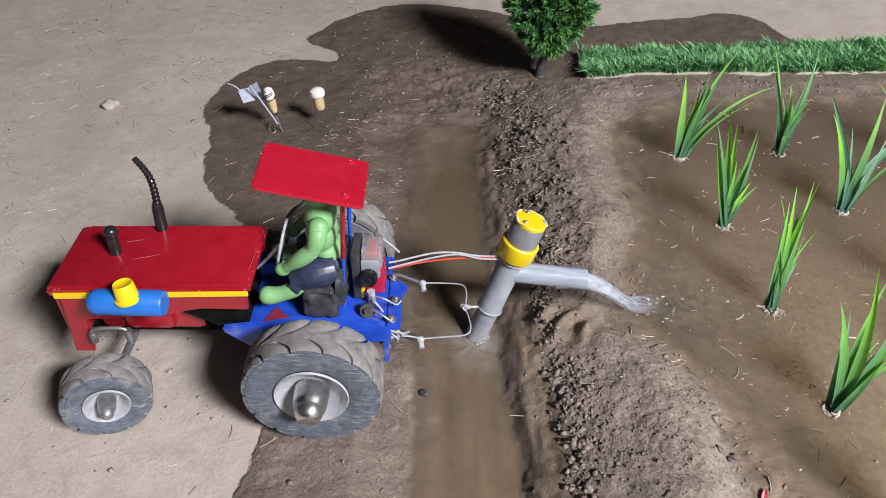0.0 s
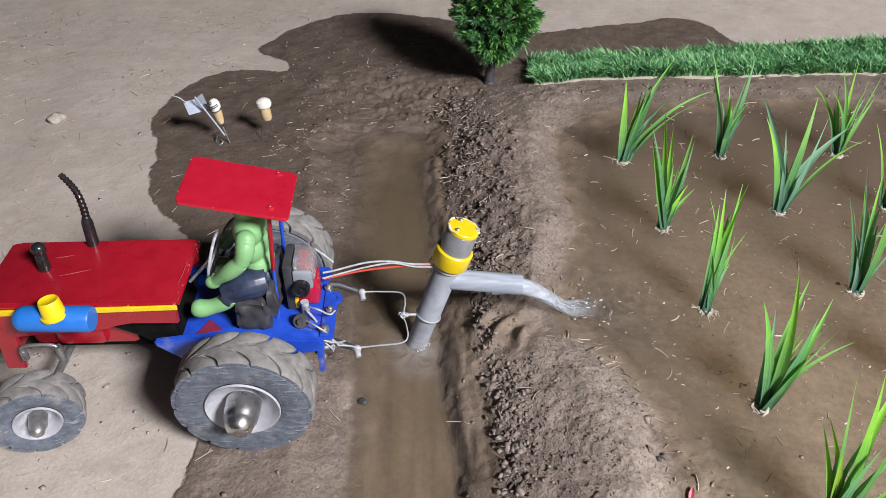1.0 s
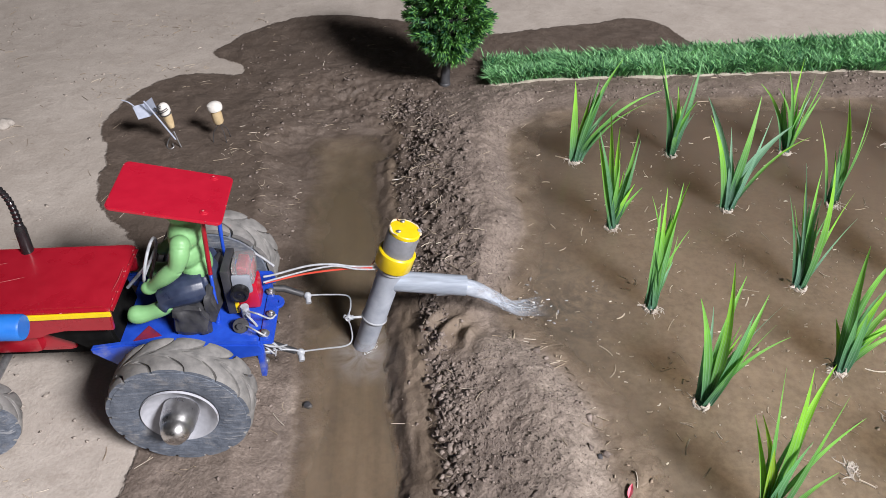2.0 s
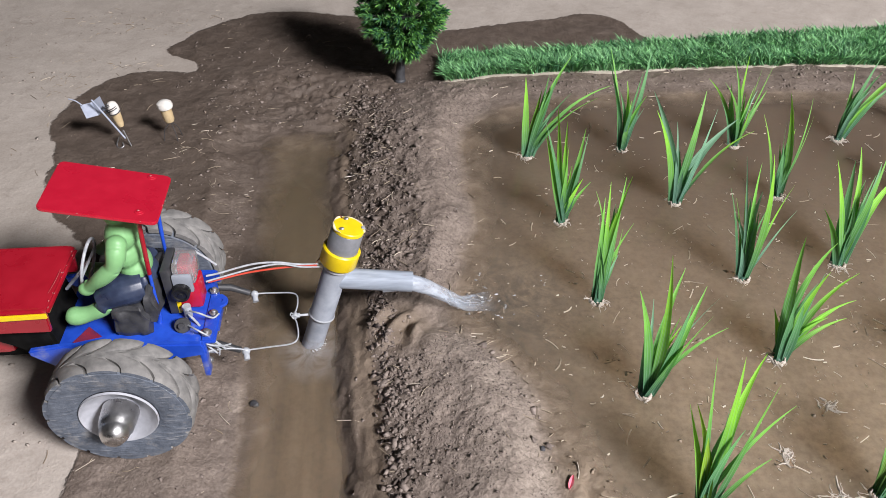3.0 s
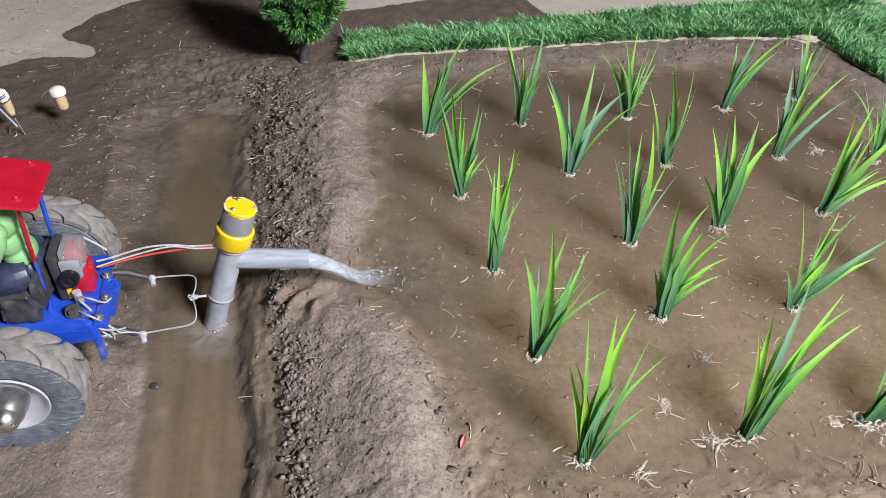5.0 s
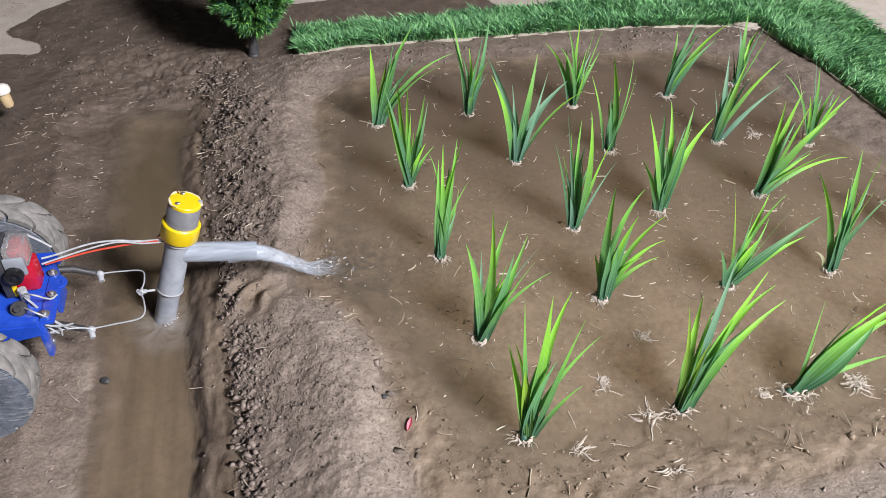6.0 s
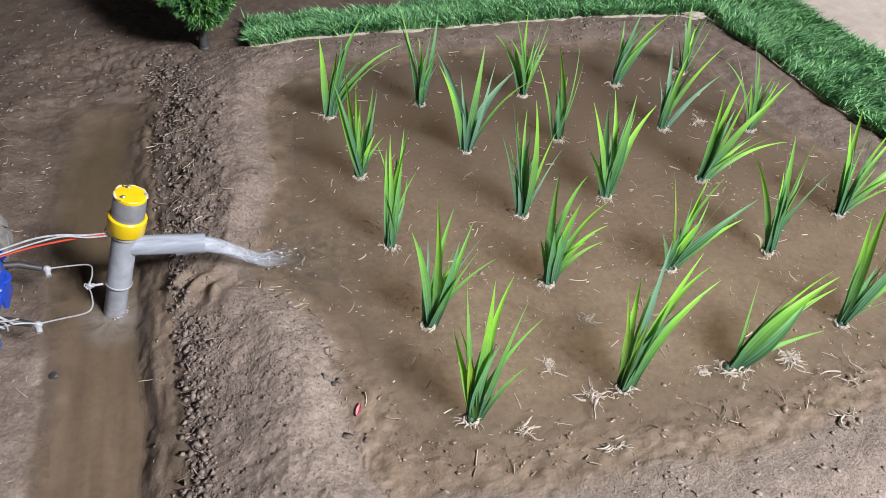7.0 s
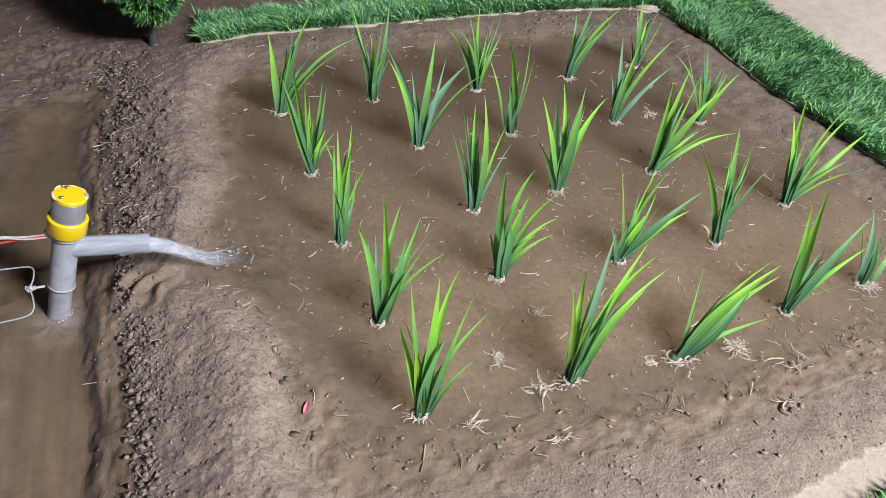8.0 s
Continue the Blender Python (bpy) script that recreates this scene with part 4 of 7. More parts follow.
    for name, pts in (("hitch_plate", [(-0.020, 0.0555), (-0.0095, 0.0555), (-0.0095, 0.0590), (-0.020, 0.0590)]),):
        bm = bmesh.new()
        prism(bm, pts, 0.391, 0.440, 0.001)
        box(bm, -0.0225, -0.0185, 0.391, 0.400, 0.022, 0.058, 0.001)
        box(bm, -0.0225, -0.0185, 0.436, 0.460, 0.022, 0.058, 0.001)
        lathe(bm, [(0.0060, -0.0012), (0.0063, 0), (0.0060, 0.0012), (0.0024, 0.0012), (0.0024, -0.0012), (0.0060, -0.0012)], pose(-0.0120, 0.432, 0.0580), 24)
        part(name, bm, BLUE, t)
    for ax, az, ar, ya, yb in ((-0.067, 0.0455, 0.004, 0.345, 0.500), (-0.212, 0.028, 0.003, 0.362, 0.470)):
        bm = bmesh.new()
        tube(bm, [(ax, ya, az), (ax, yb, az)], ar, 12)
        part("axle", bm, STEEL, t)
    # front axle bracket of bent wire
    bm = bmesh.new()
    tube(bm, curve_pts([(-0.222, 0.380, 0.056), (-0.221, 0.379, 0.066), (-0.213, 0.379, 0.0685), (-0.201, 0.380, 0.0675), (-0.197, 0.380, 0.064), (-0.197, 0.380, 0.055)], 5), 0.0013, 10)
    tube(bm, [(-0.197, 0.380, 0.066), (-0.197, 0.380, 0.054)], 0.0026, 12)
    tube(bm, [(-0.222, 0.380, 0.062), (-0.222, 0.380, 0.054)], 0.0024, 12)
    part("axle_bracket", bm, STEEL, t, "bent wire bracket over the front axle")
    # wheels
    rw = wheel("rear_wheel", t, Matrix.Translation((-0.0665, 0.3395, 0.0450)) @ pose(0, 0, 0, 90, 0, 0), 0.0475, 0.027, 14, 0.0034, 0.42, 0.0245, "big grey rear wheel with a chrome hub")
    bm = bmesh.new()
    lathe(bm, [(0.0120, -0.006), (0.0118, 0.002), (0.0110, 0.0085), (0.0100, 0.0100), (0.0098, 0.0115), (0.0090, 0.0148), (0.0065, 0.0185), (0.0030, 0.0200), (0, 0.0204)],
          Matrix.Translation((-0.0665, 0.3395, 0.0450)) @ pose(0, 0, 0, 90, 0, 0), 36)
    part("hub", bm, CHROME, rw, "shiny chrome domed hub")
    fm = Matrix.Translation((-0.067, 0.5080, 0.0450)) @ pose(0, 0, 0, -90, 0, 0)
    wheel("rear_wheel", t, fm, 0.0475, 0.027, 14, 0.0034, -0.42, 0.0245, "big grey rear wheel on the far side")
    nm = Matrix.Translation((-0.2100, 0.3450, 0.0265)) @ pose(0, 0, 0, 0, 0, 20) @ pose(0, 0, 0, 90, 0, 0)
    fw = wheel("front_wheel", t, nm, 0.0302, 0.022, 10, 0.0026, 0.5, 0.0150, "small grey front wheel, dusty and turned slightly")
    bm = bmesh.new()
    lathe(bm, [(0.0062, -0.007), (0.0060, 0.002), (0.0048, 0.0050), (0.0042, 0.0085), (0.0022, 0.0105), (0, 0.0110)], nm, 24)
    part("hub", bm, STEEL, fw)
    wheel("front_wheel", t, Matrix.Translation((-0.2110, 0.4850, 0.0285)) @ pose(0, 0, 0, 0, 0, 20) @ pose(0, 0, 0, -90, 0, 0), 0.0302, 0.022, 10, 0.0026, -0.5, 0.0150, "small grey front wheel, dusty and turned slightly")
    # seat, mudguard bits and steering wheel
    bm = bmesh.new()
    box(bm, -0.078, -0.054, 0.3985, 0.450, 0.0585, 0.0845, 0.004)
    box(bm, -0.0545, -0.0480, 0.402, 0.448, 0.068, 0.096, 0.003)
    bmesh.ops.subdivide_edges(bm, edges=bm.edges[:], cuts=4, use_grid_fill=True)
    for v in bm.verts:
        v.co += Vector((noise.noise(v.co * 130), noise.noise(v.co * 130 + Vector((9, 0, 0))), noise.noise(v.co * 130 + Vector((0, 9, 0))))) * 0.0030
    part("seat", bm, DARK, t, "dark seat wrapped in torn black cloth")
    bm = bmesh.new()
    ring = [(-0.0925 + 0.004 * math.cos(a), 0.427 + 0.0165 * math.sin(a), 0.1060 + 0.0165 * math.cos(a)) for a in [i * math.pi / 12 for i in range(25)]]
    tube(bm, ring, 0.0011, 8, caps=False)
    tube(bm, [(-0.0925, 0.427, 0.1060), (-0.114, 0.427, 0.082)], 0.0012, 8)
    tube(bm, [(-0.0925, 0.411, 0.1060), (-0.0925, 0.443, 0.1060)], 0.0009, 8)
    part("steering_wheel", bm, WIRE, t, "white wire steering wheel")
    # roof on posts
    bm = bmesh.new()
    tilt = Matrix.Translation((-0.0655, 0.4290, 0.1625)) @ pose(0, 0, 0, 0, 13.0, 0.5)
    vs = [bm.verts.new(tilt @ Vector((x, y, z))) for z in (-0.0013, 0.0013) for x, y in
          [(sx * (0.0355 - 0.004 + 0.004 * math.cos(a)), sy * (0.0265 - 0.004 + 0.004 * math.sin(a))) for sx, sy, a0 in ((1, 1, 0), (-1, 1, 1), (-1, -1, 0), (1, -1, 1)) for a in [(math.pi / 2) * ((1 - k / 4) if a0 else k / 4) for k in range(5)]]]
    n = len(vs) // 2
    fs = [bm.faces.new(vs[:n][::-1]), bm.faces.new(vs[n:])] + [bm.faces.new((vs[i], vs[(i + 1) % n], vs[n + (i + 1) % n], vs[n + i])) for i in range(n)]
    bmesh.ops.bevel(bm, geom=list({e for f in fs[:2] for e in f.edges}), offset=0.0006, segments=2, affect="EDGES")
    roof = part("roof", bm, ROOF_RED, t, "bright red painted flat roof")
    for y in (-0.0170, 0.0220):
        bm = bmesh.new()
        lathe(bm, [(0.0030, 0), (0.0028, 0.0004), (0.0018, 0.0006), (0.0016, 0.0010), (0, 0.0012)], tilt @ pose(0.0231, y, 0.0013), 14)
        bolt = part("bolt", bm, ROOF_RED, roof)
        bm = bmesh.new()
        ball(bm, tilt @ Vector((0.0224, y, 0.0023)), (0.0009, 0.0007, 0.0004), 8)
        part("worn_spot", bm, SCRATCH, bolt)
    bm = bmesh.new()
    for k in range(9):
        x, y = rnd.uniform(-0.034, 0.034), rnd.choice((-1, 1)) * 0.0262
        if k % 3 == 0:
            x, y = rnd.choice((-1, 1)) * 0.0352, rnd.uniform(-0.022, 0.022)
        ball(bm, tilt @ Vector((x, y, 0.0011)), (rnd.uniform(0.0002, 0.0009), rnd.uniform(0.0002, 0.0005), 0.0003), 6)
    tagged(part("paint_chip", bm, SCRATCH, roof, "pale chips along the roof's edges"), kind="stuff")
    for y, mat in ((0.413, BLUE), (0.4555, BLUE)):
        bm = bmesh.new()
        tube(bm, [(-0.0520, y, 0.0585), (-0.0500, y, 0.0650), (-0.0495, y, 0.085), (-0.0486, y, 0.1050)], [0.0020, 0.0014, 0.0013, 0.0013], 10)
        post = part("roof_post", bm, mat, t, "blue post with a red painted top" if y < 0.43 else "blue painted post")
        bm = bmesh.new()
        tube(bm, [(-0.0486, y, 0.1050), (-0.0448, y, 0.1570)], [0.0016, 0.0016], 10)
        part("post_top", bm, RED if y < 0.43 else BLUE, post)
    # gear motor behind the seat
    g = bmesh.new()
    box(g, -0.0445, -0.0385, 0.419, 0.446, 0.060, 0.101, 0.001)
    motor = part("gear_motor", g, DARK, t, "red and clear gear motor with a black winding wheel")
    bm = bmesh.new()
    box(bm, -0.0380, -0.0215, 0.424, 0.441, 0.060, 0.084, 0.003)
    box(bm, -0.0345, -0.0270, 0.426, 0.440, 0.086, 0.099, 0.002)
    part("motor_body", bm, ROOF_RED, motor)
    bm = bmesh.new()
    box(bm, -0.0380, -0.0225, 0.4225, 0.4425, 0.0845, 0.1020, 0.003)
    part("clear_case", bm, CLEAR, motor, "clear plastic case")
    bm = bmesh.new()
    box(bm, -0.0380, -0.0240, 0.4190, 0.4225, 0.0800, 0.0960, 0.002)
    part("grey_plate", bm, PVC, motor)
    bm = bmesh.new()
    lathe(bm, [(0, 0.006), (0.0015, 0.006), (0.0018, 0.0052), (0.0042, 0.0052), (0.0046, 0.0062), (0.0060, 0.0060), (0.0064, 0.0050), (0.0064, 0), (0, 0)], along((-0.0325, 0.4190, 0.0830), (-0.0325, 0.400, 0.0830)), 28)
    part("black_knob", bm, BLACK, motor)
    bm = bmesh.new()
    box(bm, -0.0420, -0.0365, 0.4195, 0.4235, 0.0600, 0.0720, 0.001)
    part("yellow_gear", bm, YELLOW, motor)
    bm = bmesh.new()
    tube(bm, [(-0.0315, 0.4165, 0.0600), (-0.0315, 0.4165, 0.0700)], 0.0030, 14)
    part("white_peg", bm, WIRE, motor)
    bm = bmesh.new()
    lathe(bm, [(0, 0.007), (0.0020, 0.007), (0.0022, 0.004), (0.0052, 0.004), (0.0056, 0.003), (0.0056, 0), (0, 0)], along((-0.0335, 0.4060, 0.0610), (-0.0335, 0.396, 0.0690)), 20)
    part("wire_terminal", bm, DARK, motor)
    # bolts, washers and twisted wire ends round the hitch
    for x, y, z, r in ((-0.0165, 0.3985, 0.0600, 0.0040), (-0.0140, 0.4180, 0.0600, 0.0032), (-0.0170, 0.4420, 0.0600, 0.0034)):
        bm = bmesh.new()
        lathe(bm, [(r, -0.0006), (r, 0.0006), (r * 0.55, 0.0008), (r * 0.55, 0.0024), (r * 0.3, 0.0030), (0, 0.0030)], Matrix.Translation((x, y, z)) @ pose(0, 0, 0, 12 * math.sin(x * 900), 10, 0), 12)
        part("hitch_bolt", bm, STEEL, t)
    for pts in (((-0.030, 0.404, 0.063), (-0.022, 0.396, 0.066), (-0.015, 0.3955, 0.060), (-0.012, 0.401, 0.052)), ((-0.026, 0.400, 0.058), (-0.016, 0.393, 0.054), (-0.008, 0.398, 0.046), (-0.004, 0.407, 0.038)),
                ((-0.028, 0.410, 0.071), (-0.020, 0.405, 0.073), (-0.013, 0.409, 0.064), (-0.010, 0.416, 0.061)), ((-0.020, 0.398, 0.050), (-0.012, 0.395, 0.043), (-0.014, 0.401, 0.036), (-0.022, 0.404, 0.034))):
        bm = bmesh.new()
        tube(bm, curve_pts(pts, 5), 0.0007, 6)
        part("wire_end", bm, WIRE, t)
    # lower arms
    for y, bend in ((0.4155, 0.0), (0.4790, 0.0)):
        bm = bmesh.new()
        tube(bm, [(-0.0300, y - 0.004, 0.0340), (-0.0150, y, 0.0290), (0.0000, y, 0.0215)], [0.0028, 0.0030, 0.0024], 10)
        arm = part("hitch_arm", bm, DARK, t, "dark hitch arm wrapped in wire")
        bm = bmesh.new()
        ball(bm, (0.0035, y, 0.0200), (0.0034, 0.0030, 0.0034), 12)
        tube(bm, [(0.0035, y, 0.0200), (0.0048, y - 0.006, 0.0170)], 0.0024, 10)
        part("bolt", bm, WIRE, arm, "pale bolt at the arm's end")
    bm = bmesh.new()
    ball(bm, (-0.0230, 0.4030, 0.0330), (0.004, 0.004, 0.004), 10)
    ball(bm, (-0.0200, 0.4010, 0.0280), (0.003, 0.003, 0.003), 10)
    ball(bm, (-0.0260, 0.4060, 0.0460), (0.0036, 0.003, 0.003), 10)
    part("knotted_wire", bm, STEEL, t)
    bm = bmesh.new()
    tube(bm, curve_pts([(-0.0300, 0.412, 0.066), (-0.0240, 0.408, 0.060), (-0.0180, 0.4050, 0.050), (-0.0080, 0.4060, 0.034)], 5), 0.0009, 6)
    part("loose_wire", bm, WIRE, t)
    bm = bmesh.new()
    tube(bm, curve_pts([(-0.0250, 0.444, 0.098), (-0.0180, 0.445, 0.090), (-0.0120, 0.445, 0.083)], 5), 0.0009, 6)
    part("loose_wire", bm, WIRE, t)
    bm = bmesh.new()
    tube(bm, curve_pts([(-0.0220, 0.402, 0.036), (-0.0100, 0.409, 0.031), (0.0000, 0.413, 0.0255), (0.006, 0.415, 0.0200)], 5), 0.0007, 6)
    part("loose_wire", bm, WIRE, t)
    bm = bmesh.new()
    tube(bm, curve_pts([(-0.0300, 0.404, 0.044), (-0.0200, 0.400, 0.046), (-0.0120, 0.402, 0.040), (-0.0130, 0.404, 0.030)], 5), 0.0007, 6)
    part("loose_wire", bm, WIRE, t)


build_tractor()


# ---- toy driver, one plain mesh ----
def moulded(bm, index, size):
    """The shapes of a bmesh melted into one smooth skin with one material."""
    me = bpy.data.meshes.new("skin")
    bm.to_mesh(me)
    bm.free()
    ob = new("skin", me)
    r = ob.modifiers.new("melt", "REMESH")
    r.mode, r.voxel_size = "VOXEL", size
    s = ob.modifiers.new("smooth", "SMOOTH")
    s.factor, s.iterations = 0.5, 5
    bpy.context.view_layer.update()
    out = bpy.data.meshes.new_from_object(ob.evaluated_get(bpy.context.evaluated_depsgraph_get()))
    bpy.data.objects.remove(ob)
    out.polygons.foreach_set("material_index", [index] * len(out.polygons))
    return out


def build_driver():
    g, nv, dk = bmesh.new(), bmesh.new(), bmesh.new()
    for c, s in (((-0.0610, 0.427, 0.1030), (0.0112, 0.0150, 0.0125)), ((-0.0635, 0.427, 0.1180), (0.0115, 0.0165, 0.0140)), ((-0.0630, 0.427, 0.1320), (0.0112, 0.0185, 0.0110)), ((-0.0650, 0.427, 0.1480), (0.0082, 0.0078, 0.0085))):
        ball(g, c, s, 20)
    tube(g, [(-0.0640, 0.427, 0.1350), (-0.0645, 0.427, 0.1480)], 0.0068, 14)
    for s in (-1, 1):
        at = lambda x, off, z: (x, 0.427 + s * off, z)
        ball(g, at(-0.0620, 0.0185, 0.1350), (0.0070, 0.0062, 0.0070), 16)
        tube(g, curve_pts([at(-0.0620, 0.0205, 0.1350), at(-0.0630, 0.0235, 0.1280), at(-0.0665, 0.0250, 0.1200)], 4), [0.0060, 0.0064, 0.0067, 0.0067, 0.0065, 0.0062, 0.0058, 0.0055, 0.0053], 14)
        tube(g, curve_pts([at(-0.0660, 0.0250, 0.1205), at(-0.0770, 0.0240, 0.1110), at(-0.0870, 0.0215, 0.1020)], 4), [0.0053, 0.0058, 0.0060, 0.0059, 0.0056, 0.0051, 0.0046, 0.0042, 0.0040], 14)
        ball(g, at(-0.0895, 0.0210, 0.1000), (0.0058, 0.0046, 0.0050), 14)
        ball(g, at(-0.0880, 0.0200, 0.1040), (0.0024, 0.0022, 0.0036), 10)
        tube(nv, curve_pts([at(-0.0560, 0.0115, 0.0935), at(-0.0710, 0.0170, 0.0930), at(-0.0840, 0.0200, 0.0875)], 4), [0.0112, 0.0116, 0.0118, 0.0116, 0.0112, 0.0106, 0.0098, 0.0088, 0.0078], 16)
        tube(g, curve_pts([at(-0.0780, 0.0215, 0.0855), at(-0.0890, 0.0225, 0.0800), at(-0.1000, 0.0235, 0.0775), at(-0.1080, 0.0235, 0.0790)], 4), [0.0052, 0.0056, 0.0060, 0.0060, 0.0058, 0.0056, 0.0058, 0.0062, 0.0066, 0.0068, 0.0066, 0.0058, 0.0040], 14)
        tube(nv, curve_pts([at(-0.0810, 0.0205, 0.0875), at(-0.0800, 0.0220, 0.0860), at(-0.0780, 0.0225, 0.0850)], 3), [0.0078, 0.0076, 0.0072, 0.0070, 0.0068, 0.0066, 0.0064], 14)
    ball(nv, (-0.0590, 0.427, 0.0950), (0.0120, 0.0165, 0.0090), 18)
    ball(dk, (-0.0630, 0.427, 0.1510), (0.0088, 0.0084, 0.0066), 16)
    bm = bmesh.new()
    for src, k in ((g, 0), (nv, 1), (dk, 2)):
        bm.from_mesh(moulded(src, k, 0.00075))
    tagged(part("toy_driver", bm, [GREEN_TOY, NAVY, BLACK]), "plain green toy figure in navy trousers seated on the tractor", "toy figure")


build_driver()


# ---- pump ----
def build_pump():
    p = thing("toy_pump", "grey tilted pipe pump with yellow bands standing in the ditch", "pump")
    top, foot = Vector((0.0865, 0.4640, 0.0998)), Vector((0.0440, 0.4575, -0.0360))
    L = (foot - top).length
    m = along(top, foot)
    bm = bmesh.new()
    lathe(bm, [(0, -0.0002), (0.0116, 0.0), (0.0122, 0.0006), (0.0122, 0.0030), (0.0118, 0.0034), (0, 0.0034)], m, 40)
    cap = part("end_cap", bm, YELLOW, p, "yellow motor end cap with terminals")
    bm = bmesh.new()
    arc = [0.7 + 4.4 * k / 30 for k in range(31)]
    tube(bm, [m @ Vector((math.cos(a) * 0.0121, math.sin(a) * 0.0121, 0.0004 + 0.0005 * math.sin(a * 7))) for a in arc], [0.0007 + 0.0004 * math.sin(a * 5 + 1) for a in arc], 8)
    part("glue_rim", bm, CREAM, cap, "uneven cream glue along the cap's edge")
    for a, r in ((0.9, 0.0085), (3.0, 0.0085)):
        bm = bmesh.new()
        ball(bm, m @ Vector((math.cos(a) * r, math.sin(a) * r, -0.0008)), (0.0022, 0.0016, 0.0011), 10)
        part("solder", bm, STEEL, cap)
    bm = bmesh.new()
    box(bm, -0.0016, 0.0016, -0.0128, -0.0098, -0.0006, 0.0030, 0.0004, m)
    part("terminal_tab", bm, WIRE, cap)
    bm = bmesh.new()
    lathe(bm, [(0, 0.0035), (0.0121, 0.0035), (0.0125, 0.004), (0.0125, 0.026), (0, 0.026)], m, 40)
    part("motor_can", bm, MOTOR, p, "grey metal motor can")
    bm = bmesh.new()
    lathe(bm, [(0.0126, 0.0208), (0.0138, 0.0206), (0.0148, 0.0216), (0.0146, 0.0345), (0.0138, 0.0356), (0, 0.0356)], m, 40)
    part("yellow_band", bm, YELLOW, p, "yellow plastic collar")
    bm = bmesh.new()
    lathe(bm, [(0.0098, 0.0370), (0.0116, 0.0378), (0.0119, 0.0388), (0.0116, 0.0398), (0.0098, 0.0402)], m, 36)
    part("steel_ring", bm, WIRE, p)
    bm = bmesh.new()
    lathe(bm, [(0, 0.0401), (0.0096, 0.0402), (0.0099, 0.042), (0.0099, 0.089), (0.0103, 0.0905), (0.0103, 0.0930), (0.0092, 0.0940), (0.0089, 0.096), (0.0089, L), (0, L)], m, 36)
    part("pipe", bm, PVC, p, "grey plastic suction pipe")
    bm = bmesh.new()
    lathe(bm, [(0.0104, 0.0908), (0.0109, 0.0914), (0.0109, 0.0922), (0.0104, 0.0928)], m, 36)
    part("clamp", bm, WIRE, p)
    # outlet tube with water inside
    o = m @ Vector((0, 0, 0.0520))
    bm = bmesh.new()
    e = Vector((0.1340, 0.4600, 0.0435))
    lathe(bm, [(0.0084, 0.004), (0.0084, (e - o).length), (0.0074, (e - o).length), (0.0074, 0.004), (0.0084, 0.004)], along(o, e), 32)
    part("outlet_tube", bm, TUBE, p, "clear outlet tube full of water")
    # motor leads
    bm = bmesh.new()
    tube(bm, curve_pts([m @ Vector((-0.0085, 0.004, -0.0008)), m @ Vector((-0.0132, 0.006, 0.001)), m @ Vector((-0.0138, 0.005, 0.014)), m @ Vector((-0.0162, 0.004, 0.026)), (0.0560, 0.4560, 0.0660)], 5), 0.0005, 6)
    part("motor_lead", bm, LEAD, p, "thin brown lead")


build_pump()


def cable(name, pts, r, mat, label):
    bm = bmesh.new()
    tube(bm, curve_pts(pts, 7), r, 8)
    tagged(part(name, bm, mat), label, "cable")


cable("cable", [(-0.0200, 0.4400, 0.0770), (-0.0120, 0.4440, 0.0755), (0.0120, 0.4510, 0.0770), (0.0300, 0.4550, 0.0745), (0.0460, 0.4580, 0.0690), (0.0640, 0.4600, 0.0665)], 0.0008, WIRE, "white wire from the tractor's motor to the pump")
cable("cable", [(-0.0200, 0.4370, 0.0740), (-0.0100, 0.4405, 0.0745), (0.0130, 0.4490, 0.0745), (0.0320, 0.4540, 0.0735), (0.0480, 0.4560, 0.0680), (0.0640, 0.4580, 0.0655)], 0.0007, WIRE, "white wire from the tractor's motor to the pump")
cable("cable", [(-0.0200, 0.4420, 0.0690), (0.0050, 0.4500, 0.0690), (0.0250, 0.4550, 0.0680), (0.0440, 0.4580, 0.0670), (0.0600, 0.4580, 0.0670)], 0.0008, RED_WIRE, "thin red wire between motor and pump")
cable("hitch_wire", [(0.0040, 0.4160, 0.0205), (0.0200, 0.4180, 0.0205), (0.0380, 0.4200, 0.0210), (0.0425, 0.4270, 0.0210), (0.0410, 0.4400, 0.0212), (0.0385, 0.4500, 0.0212), (0.0400, 0.4640, 0.0212), (0.0370, 0.4760, 0.0212), (0.0200, 0.4790, 0.0205), (0.0040, 0.4790, 0.0205)], 0.00062, WIRE, "bent white wire that ties the hitch arms to the pump")
bm = bmesh.new()
ball(bm, (0.0390, 0.4500, 0.0215), (0.0027, 0.0030, 0.0026), 12)
for k in range(5):
    tube(bm, curve_pts([(0.0385, 0.4495, 0.0215), (0.0385 + 0.003 * math.cos(k * 1.3), 0.4495 + 0.003 * math.sin(k * 1.3), 0.0238), (0.0390 + 0.004 * math.cos(k * 1.3 + 0.6), 0.4500 + 0.004 * math.sin(k * 1.3 + 0.6), 0.0215)], 3), 0.0005, 5)
tube(bm, [(0.0390, 0.4500, 0.0215), (0.0490, 0.4520, 0.0200)], 0.0010, 8)
tagged(part("wire_knot", bm, WIRE), "pale knot of wire tying the hitch to the pipe", "wire")


